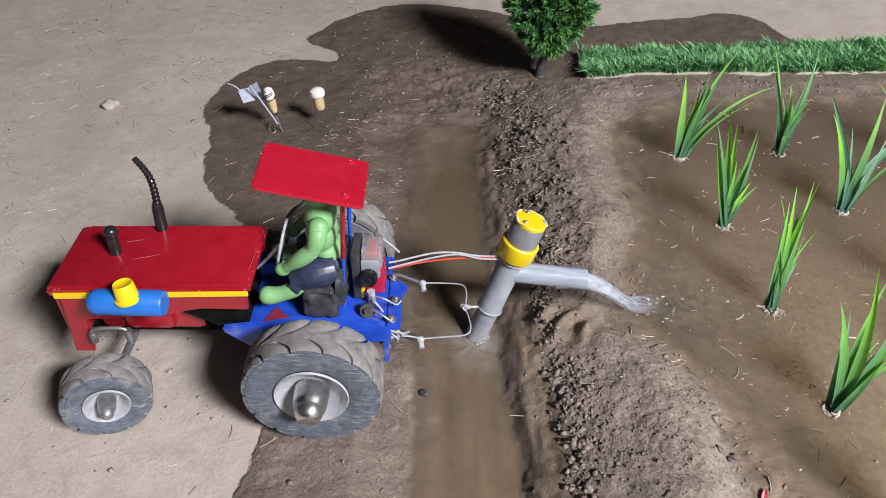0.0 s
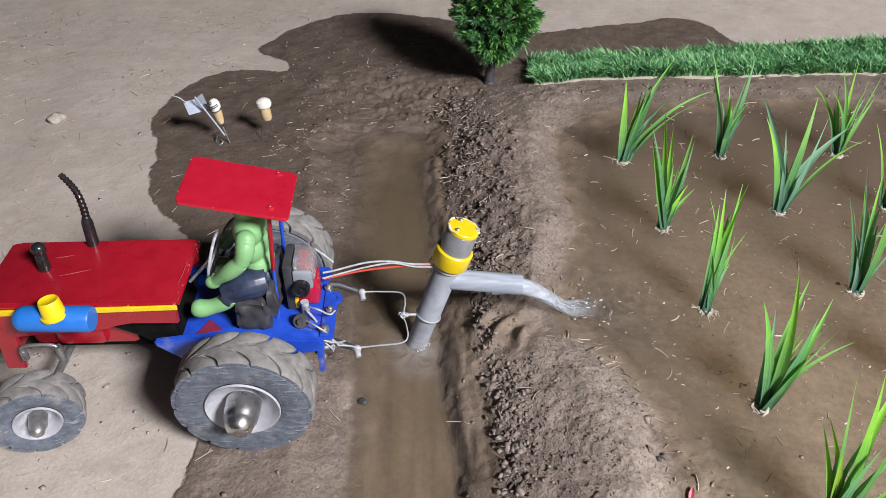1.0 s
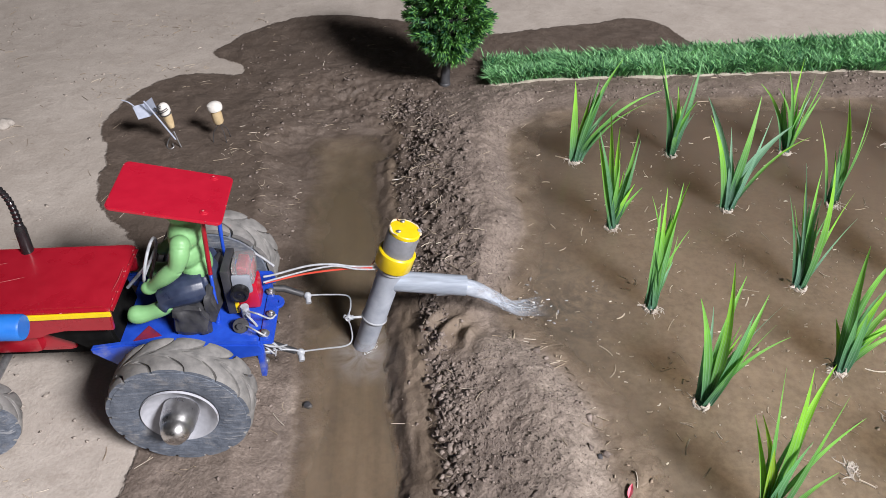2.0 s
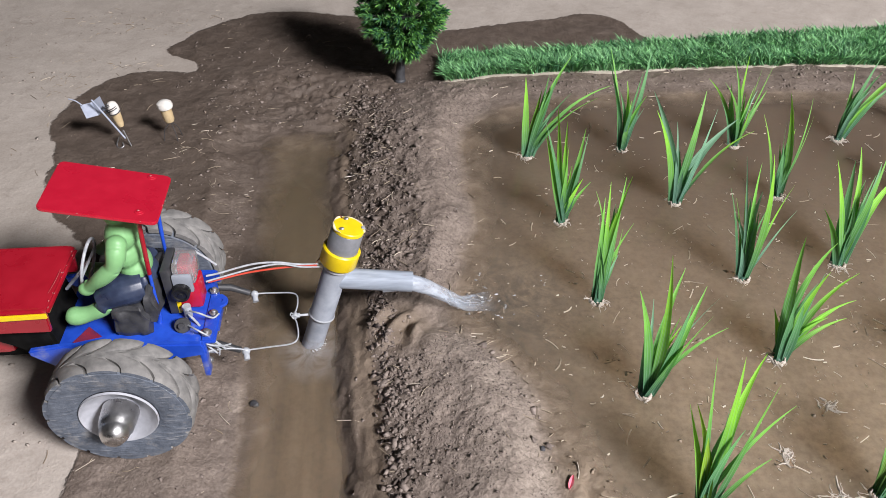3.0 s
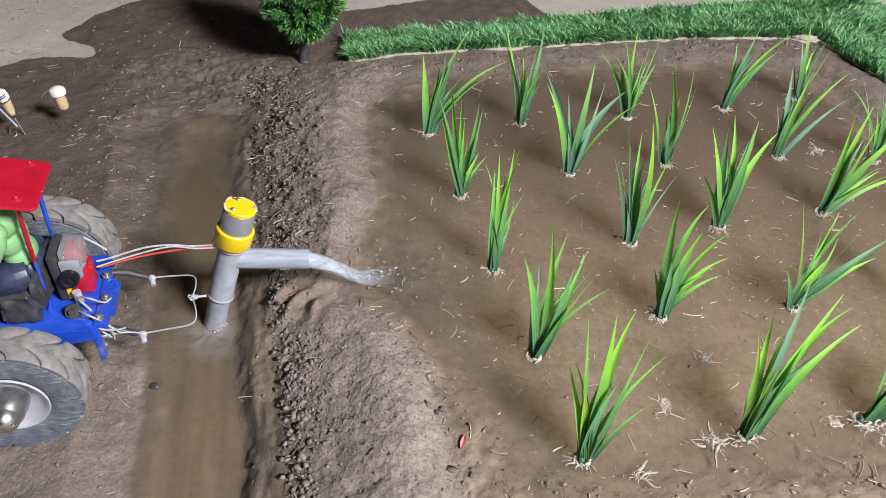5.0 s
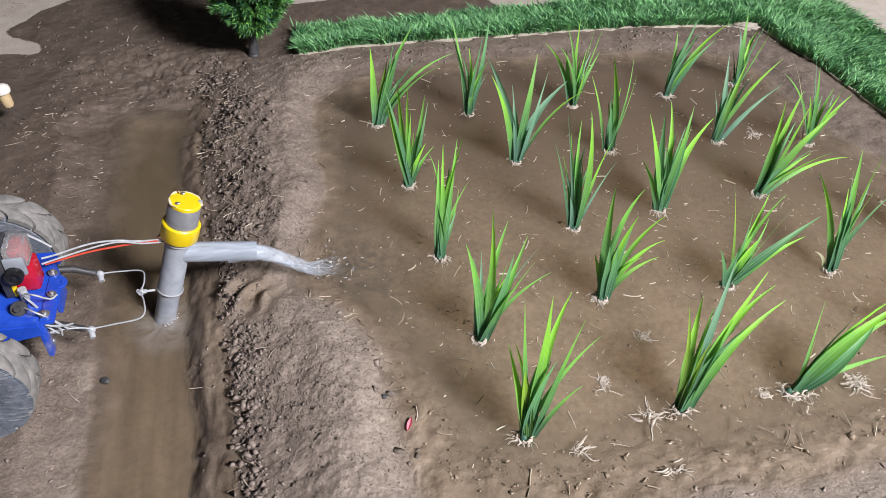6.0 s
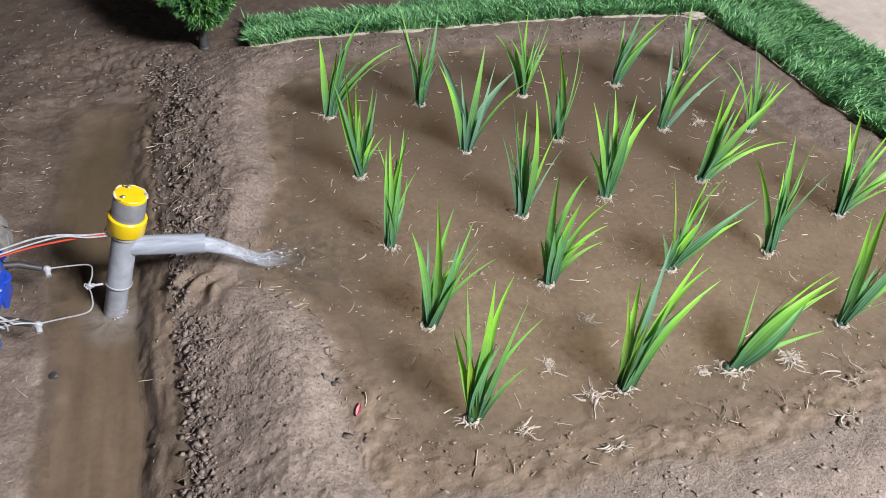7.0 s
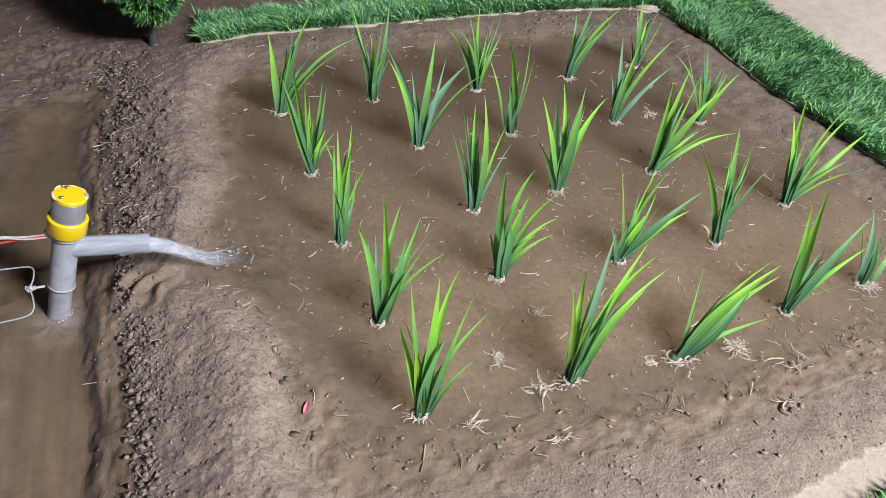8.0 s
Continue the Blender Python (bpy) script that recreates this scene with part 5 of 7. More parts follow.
# ---- jet of water ----
def build_jet():
    rnd = random.Random(4)
    j = thing("water_jet", "clear water gushing from the tube and splashing into the field", "water")
    bm = bmesh.new()
    path = curve_pts([(0.110, 0.4606, 0.0428), (0.122, 0.4602, 0.0430), (0.134, 0.4602, 0.0420), (0.144, 0.4612, 0.0372), (0.154, 0.4630, 0.0290), (0.164, 0.4665, 0.0190), (0.173, 0.4710, 0.0085), (0.183, 0.4755, 0.0018), (0.195, 0.4775, 0.0006), (0.208, 0.4785, 0.0002)], 7)
    n, rings = 24, []
    for i, p in enumerate(path):
        s = i / (len(path) - 1)
        d = (path[min(i + 1, len(path) - 1)] - path[max(i - 1, 0)]).normalized()
        side = Vector((0, 1, 0))
        up = side.cross(d).normalized()
        w, h = 0.0072 - 0.0012 * s + 0.0075 * s ** 4, 0.0072 * (1 - s) ** 0.8 + 0.0006
        rings.append([])
        for k in range(n):
            a = 2 * math.pi * k / n
            wob = 1 + min(1, s * 1.6) * 0.25 * noise.noise(Vector((i * 0.13, math.cos(a) * 2.8, math.sin(a) * 2.8)))
            rings[-1].append(bm.verts.new(p + side * math.cos(a) * w * wob + up * math.sin(a) * h * wob))
    for a, b in zip(rings, rings[1:]):
        for k in range(n):
            bm.faces.new((a[k], b[k], b[(k + 1) % n], a[(k + 1) % n]))
    bm.faces.new(rings[0])
    bm.faces.new(rings[-1][::-1])
    part("stream", bm, JET, j)
    # strands that break away and spread over the surface
    bm = bmesh.new()
    for i in range(11):
        u = rnd.random()
        s0 = path[int(22 + u * 26)] + Vector((0, rnd.uniform(-0.006, 0.006), rnd.uniform(0, 0.003)))
        a = rnd.uniform(-0.45, 0.35)
        l = rnd.uniform(0.012, 0.034)
        e0 = Vector((s0.x + math.cos(a) * l, s0.y + math.sin(a) * l + 0.004, max(0.0004, s0.z - l * 1.1)))
        mid = (s0 + e0) / 2 + Vector((0, 0, 0.0022))
        r = rnd.uniform(0.0002, 0.0007)
        tube(bm, curve_pts([s0, mid, e0], 3), [r * 0.3, r, r * 1.3, r * 1.1, r * 0.8, r * 0.5, r * 0.15], 6)
    part("foam", bm, JET, j)
    bm = bmesh.new()
    for i in range(22):
        x, y = 0.178 + abs(rnd.gauss(0, 0.032)), 0.478 + rnd.gauss(0, 0.014)
        r = rnd.uniform(0.0003, 0.0010)
        q = pose(0, 0, 0, 0, 0, rnd.uniform(0, 180))
        ball(bm, (x, y, 0.0002), (r * rnd.uniform(1, 3.5), r, r * 0.35), 7, q)
    tagged(part("droplet", bm, CLEAR, j), kind="stuff")
    bm = bmesh.new()
    for i in range(20):
        u = rnd.random() ** 1.7
        x, y = 0.172 + 0.085 * u, 0.478 + rnd.gauss(0, 0.005 + 0.010 * u)
        r, ry = rnd.uniform(0.0002, 0.0008), rnd.gauss(0.1, 0.3)
        ring = []
        for k in range(8):
            a = k * math.pi / 4
            px, py = math.cos(a) * r * rnd.uniform(1.2, 3.4), math.sin(a) * r * rnd.uniform(0.5, 1.1)
            ring.append(bm.verts.new((x + px * math.cos(ry) - py * math.sin(ry), y + px * math.sin(ry) + py * math.cos(ry), 0.0003)))
        top = bm.verts.new((x, y, 0.0003 + r * 0.8))
        for k in range(8):
            bm.faces.new((ring[k], ring[(k + 1) % 8], top))
    tagged(part("froth_fleck", bm, FROTH, j), kind="stuff")
    bm = bmesh.new()
    for i in range(26):
        a, q = rnd.uniform(-1.6, 0.9), rnd.uniform(0.0095, 0.0120)
        r = rnd.uniform(0.0003, 0.0006)
        ball(bm, (0.0485 + math.cos(a) * q, 0.4583 + math.sin(a) * q, -0.0190), (r, r, r * 0.5), 6)
    tagged(part("bubble", bm, FROTH, j), kind="stuff")


build_jet()


# ---- artificial tree ----
def needles(count, place, length, width, rnd, lift=0.5):
    """Thin folded blades: for each one three points across a base and a tip."""
    V, F = [], []
    for i in range(count):
        p, d = place(rnd)
        d = d.normalized()
        s = d.cross(Vector((rnd.uniform(-1, 1), rnd.uniform(-1, 1), rnd.uniform(-1, 1)))).normalized()
        u = d.cross(s)
        l, w = length * rnd.uniform(0.6, 1.3), width * rnd.uniform(0.7, 1.3)
        k = len(V)
        V += [p - s * w / 2, p + s * w / 2, p + d * l * 0.5 + s * w * 0.5 + u * w * 0.3 + Vector((0, 0, -l * 0.02)), p + d * l * 0.5 - s * w * 0.5 + u * w * 0.3, p + d * l + Vector((0, 0, -l * 0.14 * lift))]
        F += [(k, k + 1, k + 2), (k, k + 2, k + 3), (k + 3, k + 2, k + 4)]
    return [tuple(v) for v in V], F


def build_tree():
    rnd = random.Random(8)
    t = thing("artificial_tree", "small green plastic tree with bushy needles on bare soil", "tree")
    bm = bmesh.new()
    tube(bm, curve_pts([(0.1435, 0.9005, -0.012), (0.1440, 0.9010, 0.004), (0.1455, 0.9020, 0.020), (0.1480, 0.9030, 0.045), (0.1480, 0.9030, 0.110)], 4), [0.0078, 0.0074, 0.0070, 0.0070, 0.0066, 0.0062, 0.006, 0.0056, 0.0052, 0.0048, 0.0044, 0.004, 0.0036, 0.003, 0.0025, 0.002, 0.0015], 12)
    part("trunk", bm, DARK, t, "dark grey plastic trunk")
    bm = bmesh.new()
    lathe(bm, [(0, 0), (0.0078, 0.0005), (0.0080, 0.002), (0.0074, 0.0035), (0.0066, 0.0045)], pose(0.1435, 0.9005, height(0.1435, 0.9005) - 0.001), 14)
    part("foot", bm, DARK, t, "dark plastic foot")
    bm = bmesh.new()
    tufts = []
    for i in range(760):
        h = rnd.uniform(0.0, 1.0)
        a = rnd.uniform(0, 2 * math.pi)
        prof = 0.0455 * (0.26 + 0.74 * min(1, h / 0.30) ** 0.8) * (1 - 0.6 * max(0, (h - 0.42) / 0.58) ** 2)
        q = prof * (0.18 + 0.77 * math.sqrt(rnd.random())) * (1 + 0.12 * math.sin(3 * a + 9 * h))
        c = Vector((0.147 + math.cos(a) * q, 0.902 + math.sin(a) * q, 0.037 + h * 0.145))
        d = Vector((math.cos(a), math.sin(a), -0.25 + 1.2 * h)).normalized()
        tufts.append((c, d))
        if i % 3 == 0:
            tube(bm, [(0.148, 0.903, max(0.034, c.z - 0.02)), c], [0.0014, 0.0006], 5)
    tagged(part("branch", bm, DARK, t), kind="stuff")

    def place(r):
        c, d = r.choice(tufts)
        v = Vector((r.gauss(0, 1), r.gauss(0, 1), r.gauss(0, 1))).normalized()
        u = r.random()
        return c + d * 0.011 * u + v * 0.001, d * (0.75 + 0.5 * u) + v * 0.75
    V, F = needles(42000, place, 0.0082, 0.0013, rnd)
    mesh_object("crown", V, F, TREE_GREEN, t, smooth=False)


build_tree()


# ---- strips of artificial grass ----
def turf(name, quad, count, lean, label, seed, tall=0.0145):
    """quad: four corners going round; the blades stand all over it."""
    rnd = random.Random(seed)
    t = thing(name, label, "artificial grass")
    c = [Vector(q) for q in quad]
    at = lambda u, v: (c[0] * (1 - u) + c[1] * u) * (1 - v) + (c[3] * (1 - u) + c[2] * u) * v
    bm = bmesh.new()
    n, k = 60, 6
    us = [[at(i / n, j / k) + (Vector((rnd.uniform(-1, 1), rnd.uniform(-1, 1))) * 0.0032 if i in (0, n) or j in (0, k) else Vector((0, 0))) for i in range(n + 1)] for j in range(k + 1)]
    xs, ys = np.array([[p.x for p in r] for r in us]), np.array([[p.y for p in r] for r in us])
    zs = terrain(xs, ys)[0] + 0.0030
    up = [[bm.verts.new((xs[j, i], ys[j, i], zs[j, i])) for i in range(n + 1)] for j in range(k + 1)]
    dn = [[bm.verts.new((xs[j, i], ys[j, i], zs[j, i] - 0.0035)) for i in range(n + 1)] for j in range(k + 1)]
    for j in range(k):
        for i in range(n):
            bm.faces.new((up[j][i], up[j][i + 1], up[j + 1][i + 1], up[j + 1][i]))
            bm.faces.new((dn[j][i], dn[j + 1][i], dn[j + 1][i + 1], dn[j][i + 1]))
    for i in range(n):
        bm.faces.new((up[0][i], dn[0][i], dn[0][i + 1], up[0][i + 1]))
        bm.faces.new((up[k][i], up[k][i + 1], dn[k][i + 1], dn[k][i]))
    for j in range(k):
        bm.faces.new((up[j][0], up[j + 1][0], dn[j + 1][0], dn[j][0]))
        bm.faces.new((up[j][n], dn[j][n], dn[j + 1][n], up[j + 1][n]))
    bmesh.ops.recalc_face_normals(bm, faces=bm.faces)
    part("backing", bm, TURF_BACK, t, "pale frayed backing")
    r = np.random.RandomState(seed)
    u, v = r.rand(count), r.rand(count)
    C = np.array([[q.x, q.y] for q in c])
    P = ((C[0] * (1 - u[:, None]) + C[1] * u[:, None]) * (1 - v[:, None]) + (C[3] * (1 - u[:, None]) + C[2] * u[:, None]) * v[:, None])
    tuft = np.round(P / 0.004) * 0.004
    P = P * 0.5 + tuft * 0.5 + r.randn(count, 2) * 0.0006
    z = terrain(P[:, 0], P[:, 1])[0] + 0.0025
    D = r.randn(count, 2) * 0.42 + np.array(lean)
    D = D + np.stack([value_noise(P[:, 0], P[:, 1], 0.02, 1.0) - 0.5, value_noise(P[:, 0], P[:, 1], 0.02, 7.0) - 0.5], -1) * 1.1
    l, w = tall * (0.6 + 0.7 * r.rand(count)), 0.00080 * (0.6 + 0.7 * r.rand(count))
    ang = r.rand(count) * 2 * np.pi
    S = np.stack([np.cos(ang), np.sin(ang), np.zeros(count)], -1) * w[:, None]
    B = np.stack([P[:, 0], P[:, 1], z], -1)
    up1 = np.stack([D[:, 0] * 0.45, D[:, 1] * 0.45, np.full(count, 0.62)], -1) * l[:, None]
    up2 = np.stack([D[:, 0] * 1.05, D[:, 1] * 1.05, np.full(count, 0.95)], -1) * l[:, None]
    V = np.stack([B - S, B + S, B + up1 + S, B + up1 - S, B + up2], 1).reshape(-1, 3)
    k0 = np.arange(count)[:, None] * 5
    F = np.concatenate([k0 + np.array([[0, 1, 2]]), k0 + np.array([[0, 2, 3]]), k0 + np.array([[3, 2, 4]])], 0)
    tagged(mesh_object("grass", V, F, TURF_GREEN, t, smooth=False), kind="stuff")


turf("grass_strip", [(0.203, 0.885), (0.885, 0.902), (1.030, 1.032), (0.200, 0.952)], 40000, (-0.25, -0.25), "strip of dark green artificial grass along the back of the field", 21)
turf("grass_strip", [(0.884, 0.897), (0.955, 0.240), (1.120, 0.260), (1.040, 1.030)], 62000, (0.30, -0.35), "wide strip of green artificial grass along the field's side", 22)
turf("grass_strip", [(0.600, 0.112), (0.900, 0.150), (0.900, 0.060), (0.615, 0.050)], 5000, (0.1, 0.1), "pale green artificial grass beside the field's near corner", 23)


# ---- peg dolls and shovel ----
def build_pegs():
    bm = bmesh.new()
    base, head = Vector((-0.1690, 0.7600, 0.0150)), Vector((-0.1765, 0.7660, 0.0500))
    m = along(base, head)
    lathe(bm, [(0, 0.004), (0.0028, 0.0044), (0.0042, 0.009), (0.0050, 0.016), (0.0052, 0.020)], m, 18, 0)
    lathe(bm, [(0.0052, 0.020), (0.0060, 0.023), (0.0060, 0.028), (0.0048, 0.0318), (0.0024, 0.0336), (0, 0.0340)], m, 18, 1)
    for a, r in ((0.0222, 0.0059), (0.0240, 0.0061), (0.0258, 0.0061), (0.0276, 0.0060), (0.0294, 0.0056), (0.0310, 0.0050)):
        lathe(bm, [(r - 0.0003, a), (r + 0.0003, a + 0.0002), (r + 0.0003, a + 0.0008), (r - 0.0003, a + 0.0010)], m @ pose(0, 0, 0, 9 * math.sin(a * 9000), 7, 0), 18, 2)
    tube(bm, curve_pts([base, (-0.1755, 0.7610, 0.006), (-0.1800, 0.7590, -0.0030), (-0.1765, 0.7540, -0.0045), (-0.1720, 0.7560, -0.0030), (-0.1735, 0.7600, -0.001)], 5), 0.0008, 6, True, 3)
    tube(bm, [base, (-0.1640, 0.7570, -0.004)], 0.0008, 6, True, 3)
    tagged(part("peg_doll", bm, [TAN, WHITE, DARK, STEEL]), "small tan peg doll with a white striped head and wire legs", "peg doll", "peg dolls")
    bm = bmesh.new()
    base = Vector((-0.1200, 0.7720, 0.0130))
    m = along(base, (-0.1235, 0.7740, 0.050))
    lathe(bm, [(0, 0.004), (0.0046, 0.0044), (0.0058, 0.007), (0.0060, 0.015), (0.0054, 0.021)], m, 18, 0)
    lathe(bm, [(0.0050, 0.0200), (0.0080, 0.0210), (0.0088, 0.0240), (0.0080, 0.0275), (0.0048, 0.0298), (0, 0.0305)], m, 18, 1)
    for dx, dy in ((-0.010, -0.006), (0.006, -0.008), (0.009, 0.004)):
        tube(bm, curve_pts([base + Vector((0, 0, 0.004)), base + Vector((dx * 0.7, dy * 0.7, -0.004)), (base.x + dx, base.y + dy, -0.006)], 3), 0.0004, 6, True, 2)
    for k in range(3):
        tube(bm, curve_pts([m @ Vector((-0.0058 + 0.003 * k, -0.0052, 0.019 - 0.002 * k)), m @ Vector((-0.002 + 0.002 * k, -0.0064, 0.015)), m @ Vector((0.003, -0.0052, 0.0125 + 0.002 * k))], 3), 0.0004, 5, True, 2)
    tube(bm, curve_pts([m @ Vector((-0.006, -0.003, 0.016)), m @ Vector((-0.012, -0.006, 0.012)), m @ Vector((-0.013, -0.008, 0.006))], 3), 0.0009, 6, True, 2)
    tagged(part("peg_doll", bm, [TAN, WHITE, DARK]), "small tan peg doll under a white domed cap", "peg doll", "peg dolls")
    s = thing("toy_shovel", "tiny blue-grey tin shovel on a wire handle beside a peg doll", "shovel")
    bm = bmesh.new()
    grid = []
    q = Matrix.Translation((-0.1950, 0.7640, 0.0420)) @ pose(0, 0, 0, 40, -18, 18)
    for j in range(6):
        grid.append([])
        for i in range(9):
            u, v = i / 8 * 2 - 1, j / 5
            grid[-1].append(bm.verts.new(q @ Vector((u * 0.0115, (v - 0.5) * 0.0165, -0.0052 * (1 - abs(u)) - 0.0008))))
    for j in range(5):
        for i in range(8):
            bm.faces.new((grid[j][i], grid[j][i + 1], grid[j + 1][i + 1], grid[j + 1][i]))
    ret = bmesh.ops.extrude_face_region(bm, geom=bm.faces[:])
    for g in ret["geom"]:
        if isinstance(g, bmesh.types.BMVert):
            g.co += (q.to_3x3() @ Vector((0, 0, 0.0007)))
    bmesh.ops.recalc_face_normals(bm, faces=bm.faces)
    part("blade", bm, SHOVEL, s, "folded blue-grey tin blade")
    bm = bmesh.new()
    tube(bm, [(-0.1935, 0.7620, 0.0520), (-0.1830, 0.7580, 0.0360), (-0.1670, 0.7540, 0.0080)], 0.0010, 8)
    tube(bm, curve_pts([(-0.2060, 0.7650, 0.0440), (-0.2120, 0.7660, 0.0490), (-0.2190, 0.7670, 0.0510)], 3), 0.0007, 6)
    part("handle", bm, SHOVEL, s)


build_pegs()


# ---- rice plants ----
def leaf_mesh(tip, width, bend, rnd, root):
    """A folded blade from the root to the tip; bend arches it over."""
    n = 11
    tip = Vector(tip)
    lift = Vector((-tip.x * 0.25, -tip.y * 0.25, tip.z * 0.10)) * (0.6 if bend < 0.5 else 0.2)
    ctrl = tip * 0.5 + lift + Vector((-tip.x * 0.18, 0, 0.42 * (abs(tip.x) * 0.5 + abs(tip.z) * 0.35))) * bend
    ctrl += Vector((rnd.gauss(0, 0.05), rnd.gauss(0, 0.05), 0)) * tip.length
    side0 = Vector((0.0, -1.0, 0.35)).cross(tip).normalized()
    turn = rnd.uniform(-0.9, 0.9)
    V, A, C = [], [], []
    for i in range(n):
        t = i / (n - 1)
        p = root * (1 - t) ** 2 + ctrl * 2 * t * (1 - t) + tip * t * t
        d = ((ctrl - root) * (1 - t) + (tip - ctrl) * t).normalized()
        s = (side0 - d * side0.dot(d)).normalized()
        s = Matrix.Rotation(turn * (0.5 + 0.8 * t), 3, d) @ s
        u = d.cross(s)
        w = width * 0.5 * (0.44 + 0.56 * math.sin(min(1, t * 2.2) * math.pi / 2)) * (1 - max(0, (t - 0.38) / 0.62) ** 1.2) + 0.00014
        for q, fold in ((-1, 0.34), (-0.5, 0.12), (0, 0), (0.5, 0.12), (1, 0.34)):
            V.append(tuple(p + s * w * q + u * w * fold))
            A.append(t), C.append(q)
    F = [(i * 5 + k, i * 5 + k + 1, i * 5 + k + 6, i * 5 + k + 5) for i in range(n - 1) for k in range(4)]
    return V, F, {"along": A, "across": C}


PLANTS = [0]


def rice_plant(x, y, leaves):
    PLANTS[0] += 1
    rnd = random.Random(PLANTS[0] * 13)
    z = 0.0
    leaning = sum(l[0] for l in leaves) / len(leaves)
    look_ = "leaning " if leaning > 0.05 else "upright "
    p = thing("rice_plant", look_ + "green plastic rice plant with pale roots standing in muddy water", "rice plant", "rice plants in the field", (x, y, z))
    spare = []
    for i in range(6):
        a, b = rnd.sample(leaves, 2)
        k, q = rnd.uniform(0.3, 0.7), rnd.uniform(0.55, 0.9)
        spare.append(((a[0] * k + b[0] * (1 - k)) * q, (a[1] * k + b[1] * (1 - k)) * q + rnd.uniform(-0.01, 0.01), (a[2] * k + b[2] * (1 - k)) * q, rnd.uniform(1.8, 3.6), rnd.uniform(0.0, 0.35), rnd.choice("ddmgb")))
    for dx, dy, dz, w, bend, tone in list(leaves) + spare:
        root = Vector((rnd.uniform(-0.0050, 0.0050) + 0.03 * dx, rnd.uniform(-0.004, 0.004), -0.006))
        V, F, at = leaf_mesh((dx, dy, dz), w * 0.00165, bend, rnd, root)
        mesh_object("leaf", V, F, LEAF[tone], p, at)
    # bound stem and roots
    bm = bmesh.new()
    lathe(bm, [(0.0034, -0.012), (0.0036, -0.002), (0.0030, 0.001), (0.0016, 0.003), (0, 0.0035)], Matrix(), 12)
    part("stem", bm, LEAF["g"], p)
    bm = bmesh.new()
    lie = rnd.uniform(0, 6.28)
    for i in range(34):
        a = i * 2.4
        s = Vector((math.cos(a) * 0.0050, math.sin(a) * 0.0050, rnd.uniform(0.0005, 0.0040)))
        e = Vector((math.cos(a + 0.8) * 0.0066, math.sin(a + 0.8) * 0.0066, rnd.uniform(-0.0005, 0.0008)))
        r = rnd.uniform(0.0004, 0.0009)
        tube(bm, [s, (s + e) / 2 + Vector((math.cos(a + 0.4), math.sin(a + 0.4), 0.3)) * 0.0008, e], [r * 0.7, r, r * 0.6], 5)
    for i in range(rnd.randint(9, 20)):
        a, l = rnd.gauss(lie, 1.3), rnd.uniform(0.003, 0.016)
        s = Vector((math.cos(a) * 0.006, math.sin(a) * 0.006, rnd.uniform(0.0002, 0.003)))
        b = a + rnd.uniform(-0.9, 0.9)
        e = s + Vector((math.cos(b) * l * 0.6, math.sin(b) * l * 0.6, rnd.uniform(-0.002, 0.0015)))
        md = (s + e) / 2 + Vector((rnd.uniform(-1, 1), rnd.uniform(-1, 1), rnd.uniform(0, 1))) * 0.002
        r = rnd.uniform(0.0002, 0.0007) * (1.25 - l * 45)
        tube(bm, curve_pts([s, md, e], 3), [r * rnd.uniform(0.6, 1.4) for k in range(6)] + [r * 0.3], 5)
    part("root_tuft", bm, ROOT, p, "pale stringy roots at the water line")


rice_plant(0.275, 0.703, [(-0.003, 0.029, 0.083, 5, 0, 'b'), (0.049, 0.043, 0.101, 4, .2, 'm'), (0.024, 0.033, 0.087, 3.5, 0, 'd'), (0.017, 0.031, 0.067, 4, 0, 'b'), (0.094, 0.032, 0.069, 2.5, .8, 'm'), (0.076, 0.016, 0.063, 2, .7, 'm'), (0.030, 0.024, 0.085, 4, .1, 'd'), (0.035, 0.028, 0.047, 2.5, .3, 'd')])
rice_plant(0.288, 0.584, [(-0.018, 0.030, 0.086, 5, 0, 'b'), (-0.019, 0.034, 0.096, 3, .3, 'd'), (0.007, 0.048, 0.086, 4, 0, 'b'), (0.022, 0.035, 0.086, 3, .1, 'm'), (0.027, 0.040, 0.076, 3, .1, 'd'), (-0.006, 0.043, 0.105, 4, .3, 'b'), (-0.010, 0.024, 0.050, 4, 0, 'b'), (0.011, 0.014, 0.054, 3.5, 0, 'd'), (0.030, 0.018, 0.035, 2.5, .1, 'm')])
rice_plant(0.386, 0.712, [(-0.016, 0.051, 0.101, 3, .1, 'm'), (-0.018, 0.038, 0.089, 3, 0, 'd'), (0.030, 0.047, 0.099, 3.5, .1, 'd'), (0.004, 0.033, 0.069, 3.5, 0, 'b'), (0.017, 0.025, 0.085, 3, 0, 'd'), (0.026, 0.023, 0.040, 2, .1, 'g'), (-0.004, 0.027, 0.059, 3.5, 0, 'd')])
rice_plant(0.413, 0.609, [(-0.031, 0.040, 0.107, 6, 0, 'g'), (-0.029, 0.028, 0.093, 4.5, 0, 'b'), (0.028, 0.051, 0.101, 5, .25, 'm'), (0.037, 0.036, 0.088, 4, .1, 'g'), (0.062, 0.037, 0.075, 6, .1, 'g'), (0.083, 0.035, 0.062, 2, .8, 'b'), (0.001, 0.028, 0.055, 5, 0, 'd'), (-0.007, 0.030, 0.048, 4, 0, 'g')])
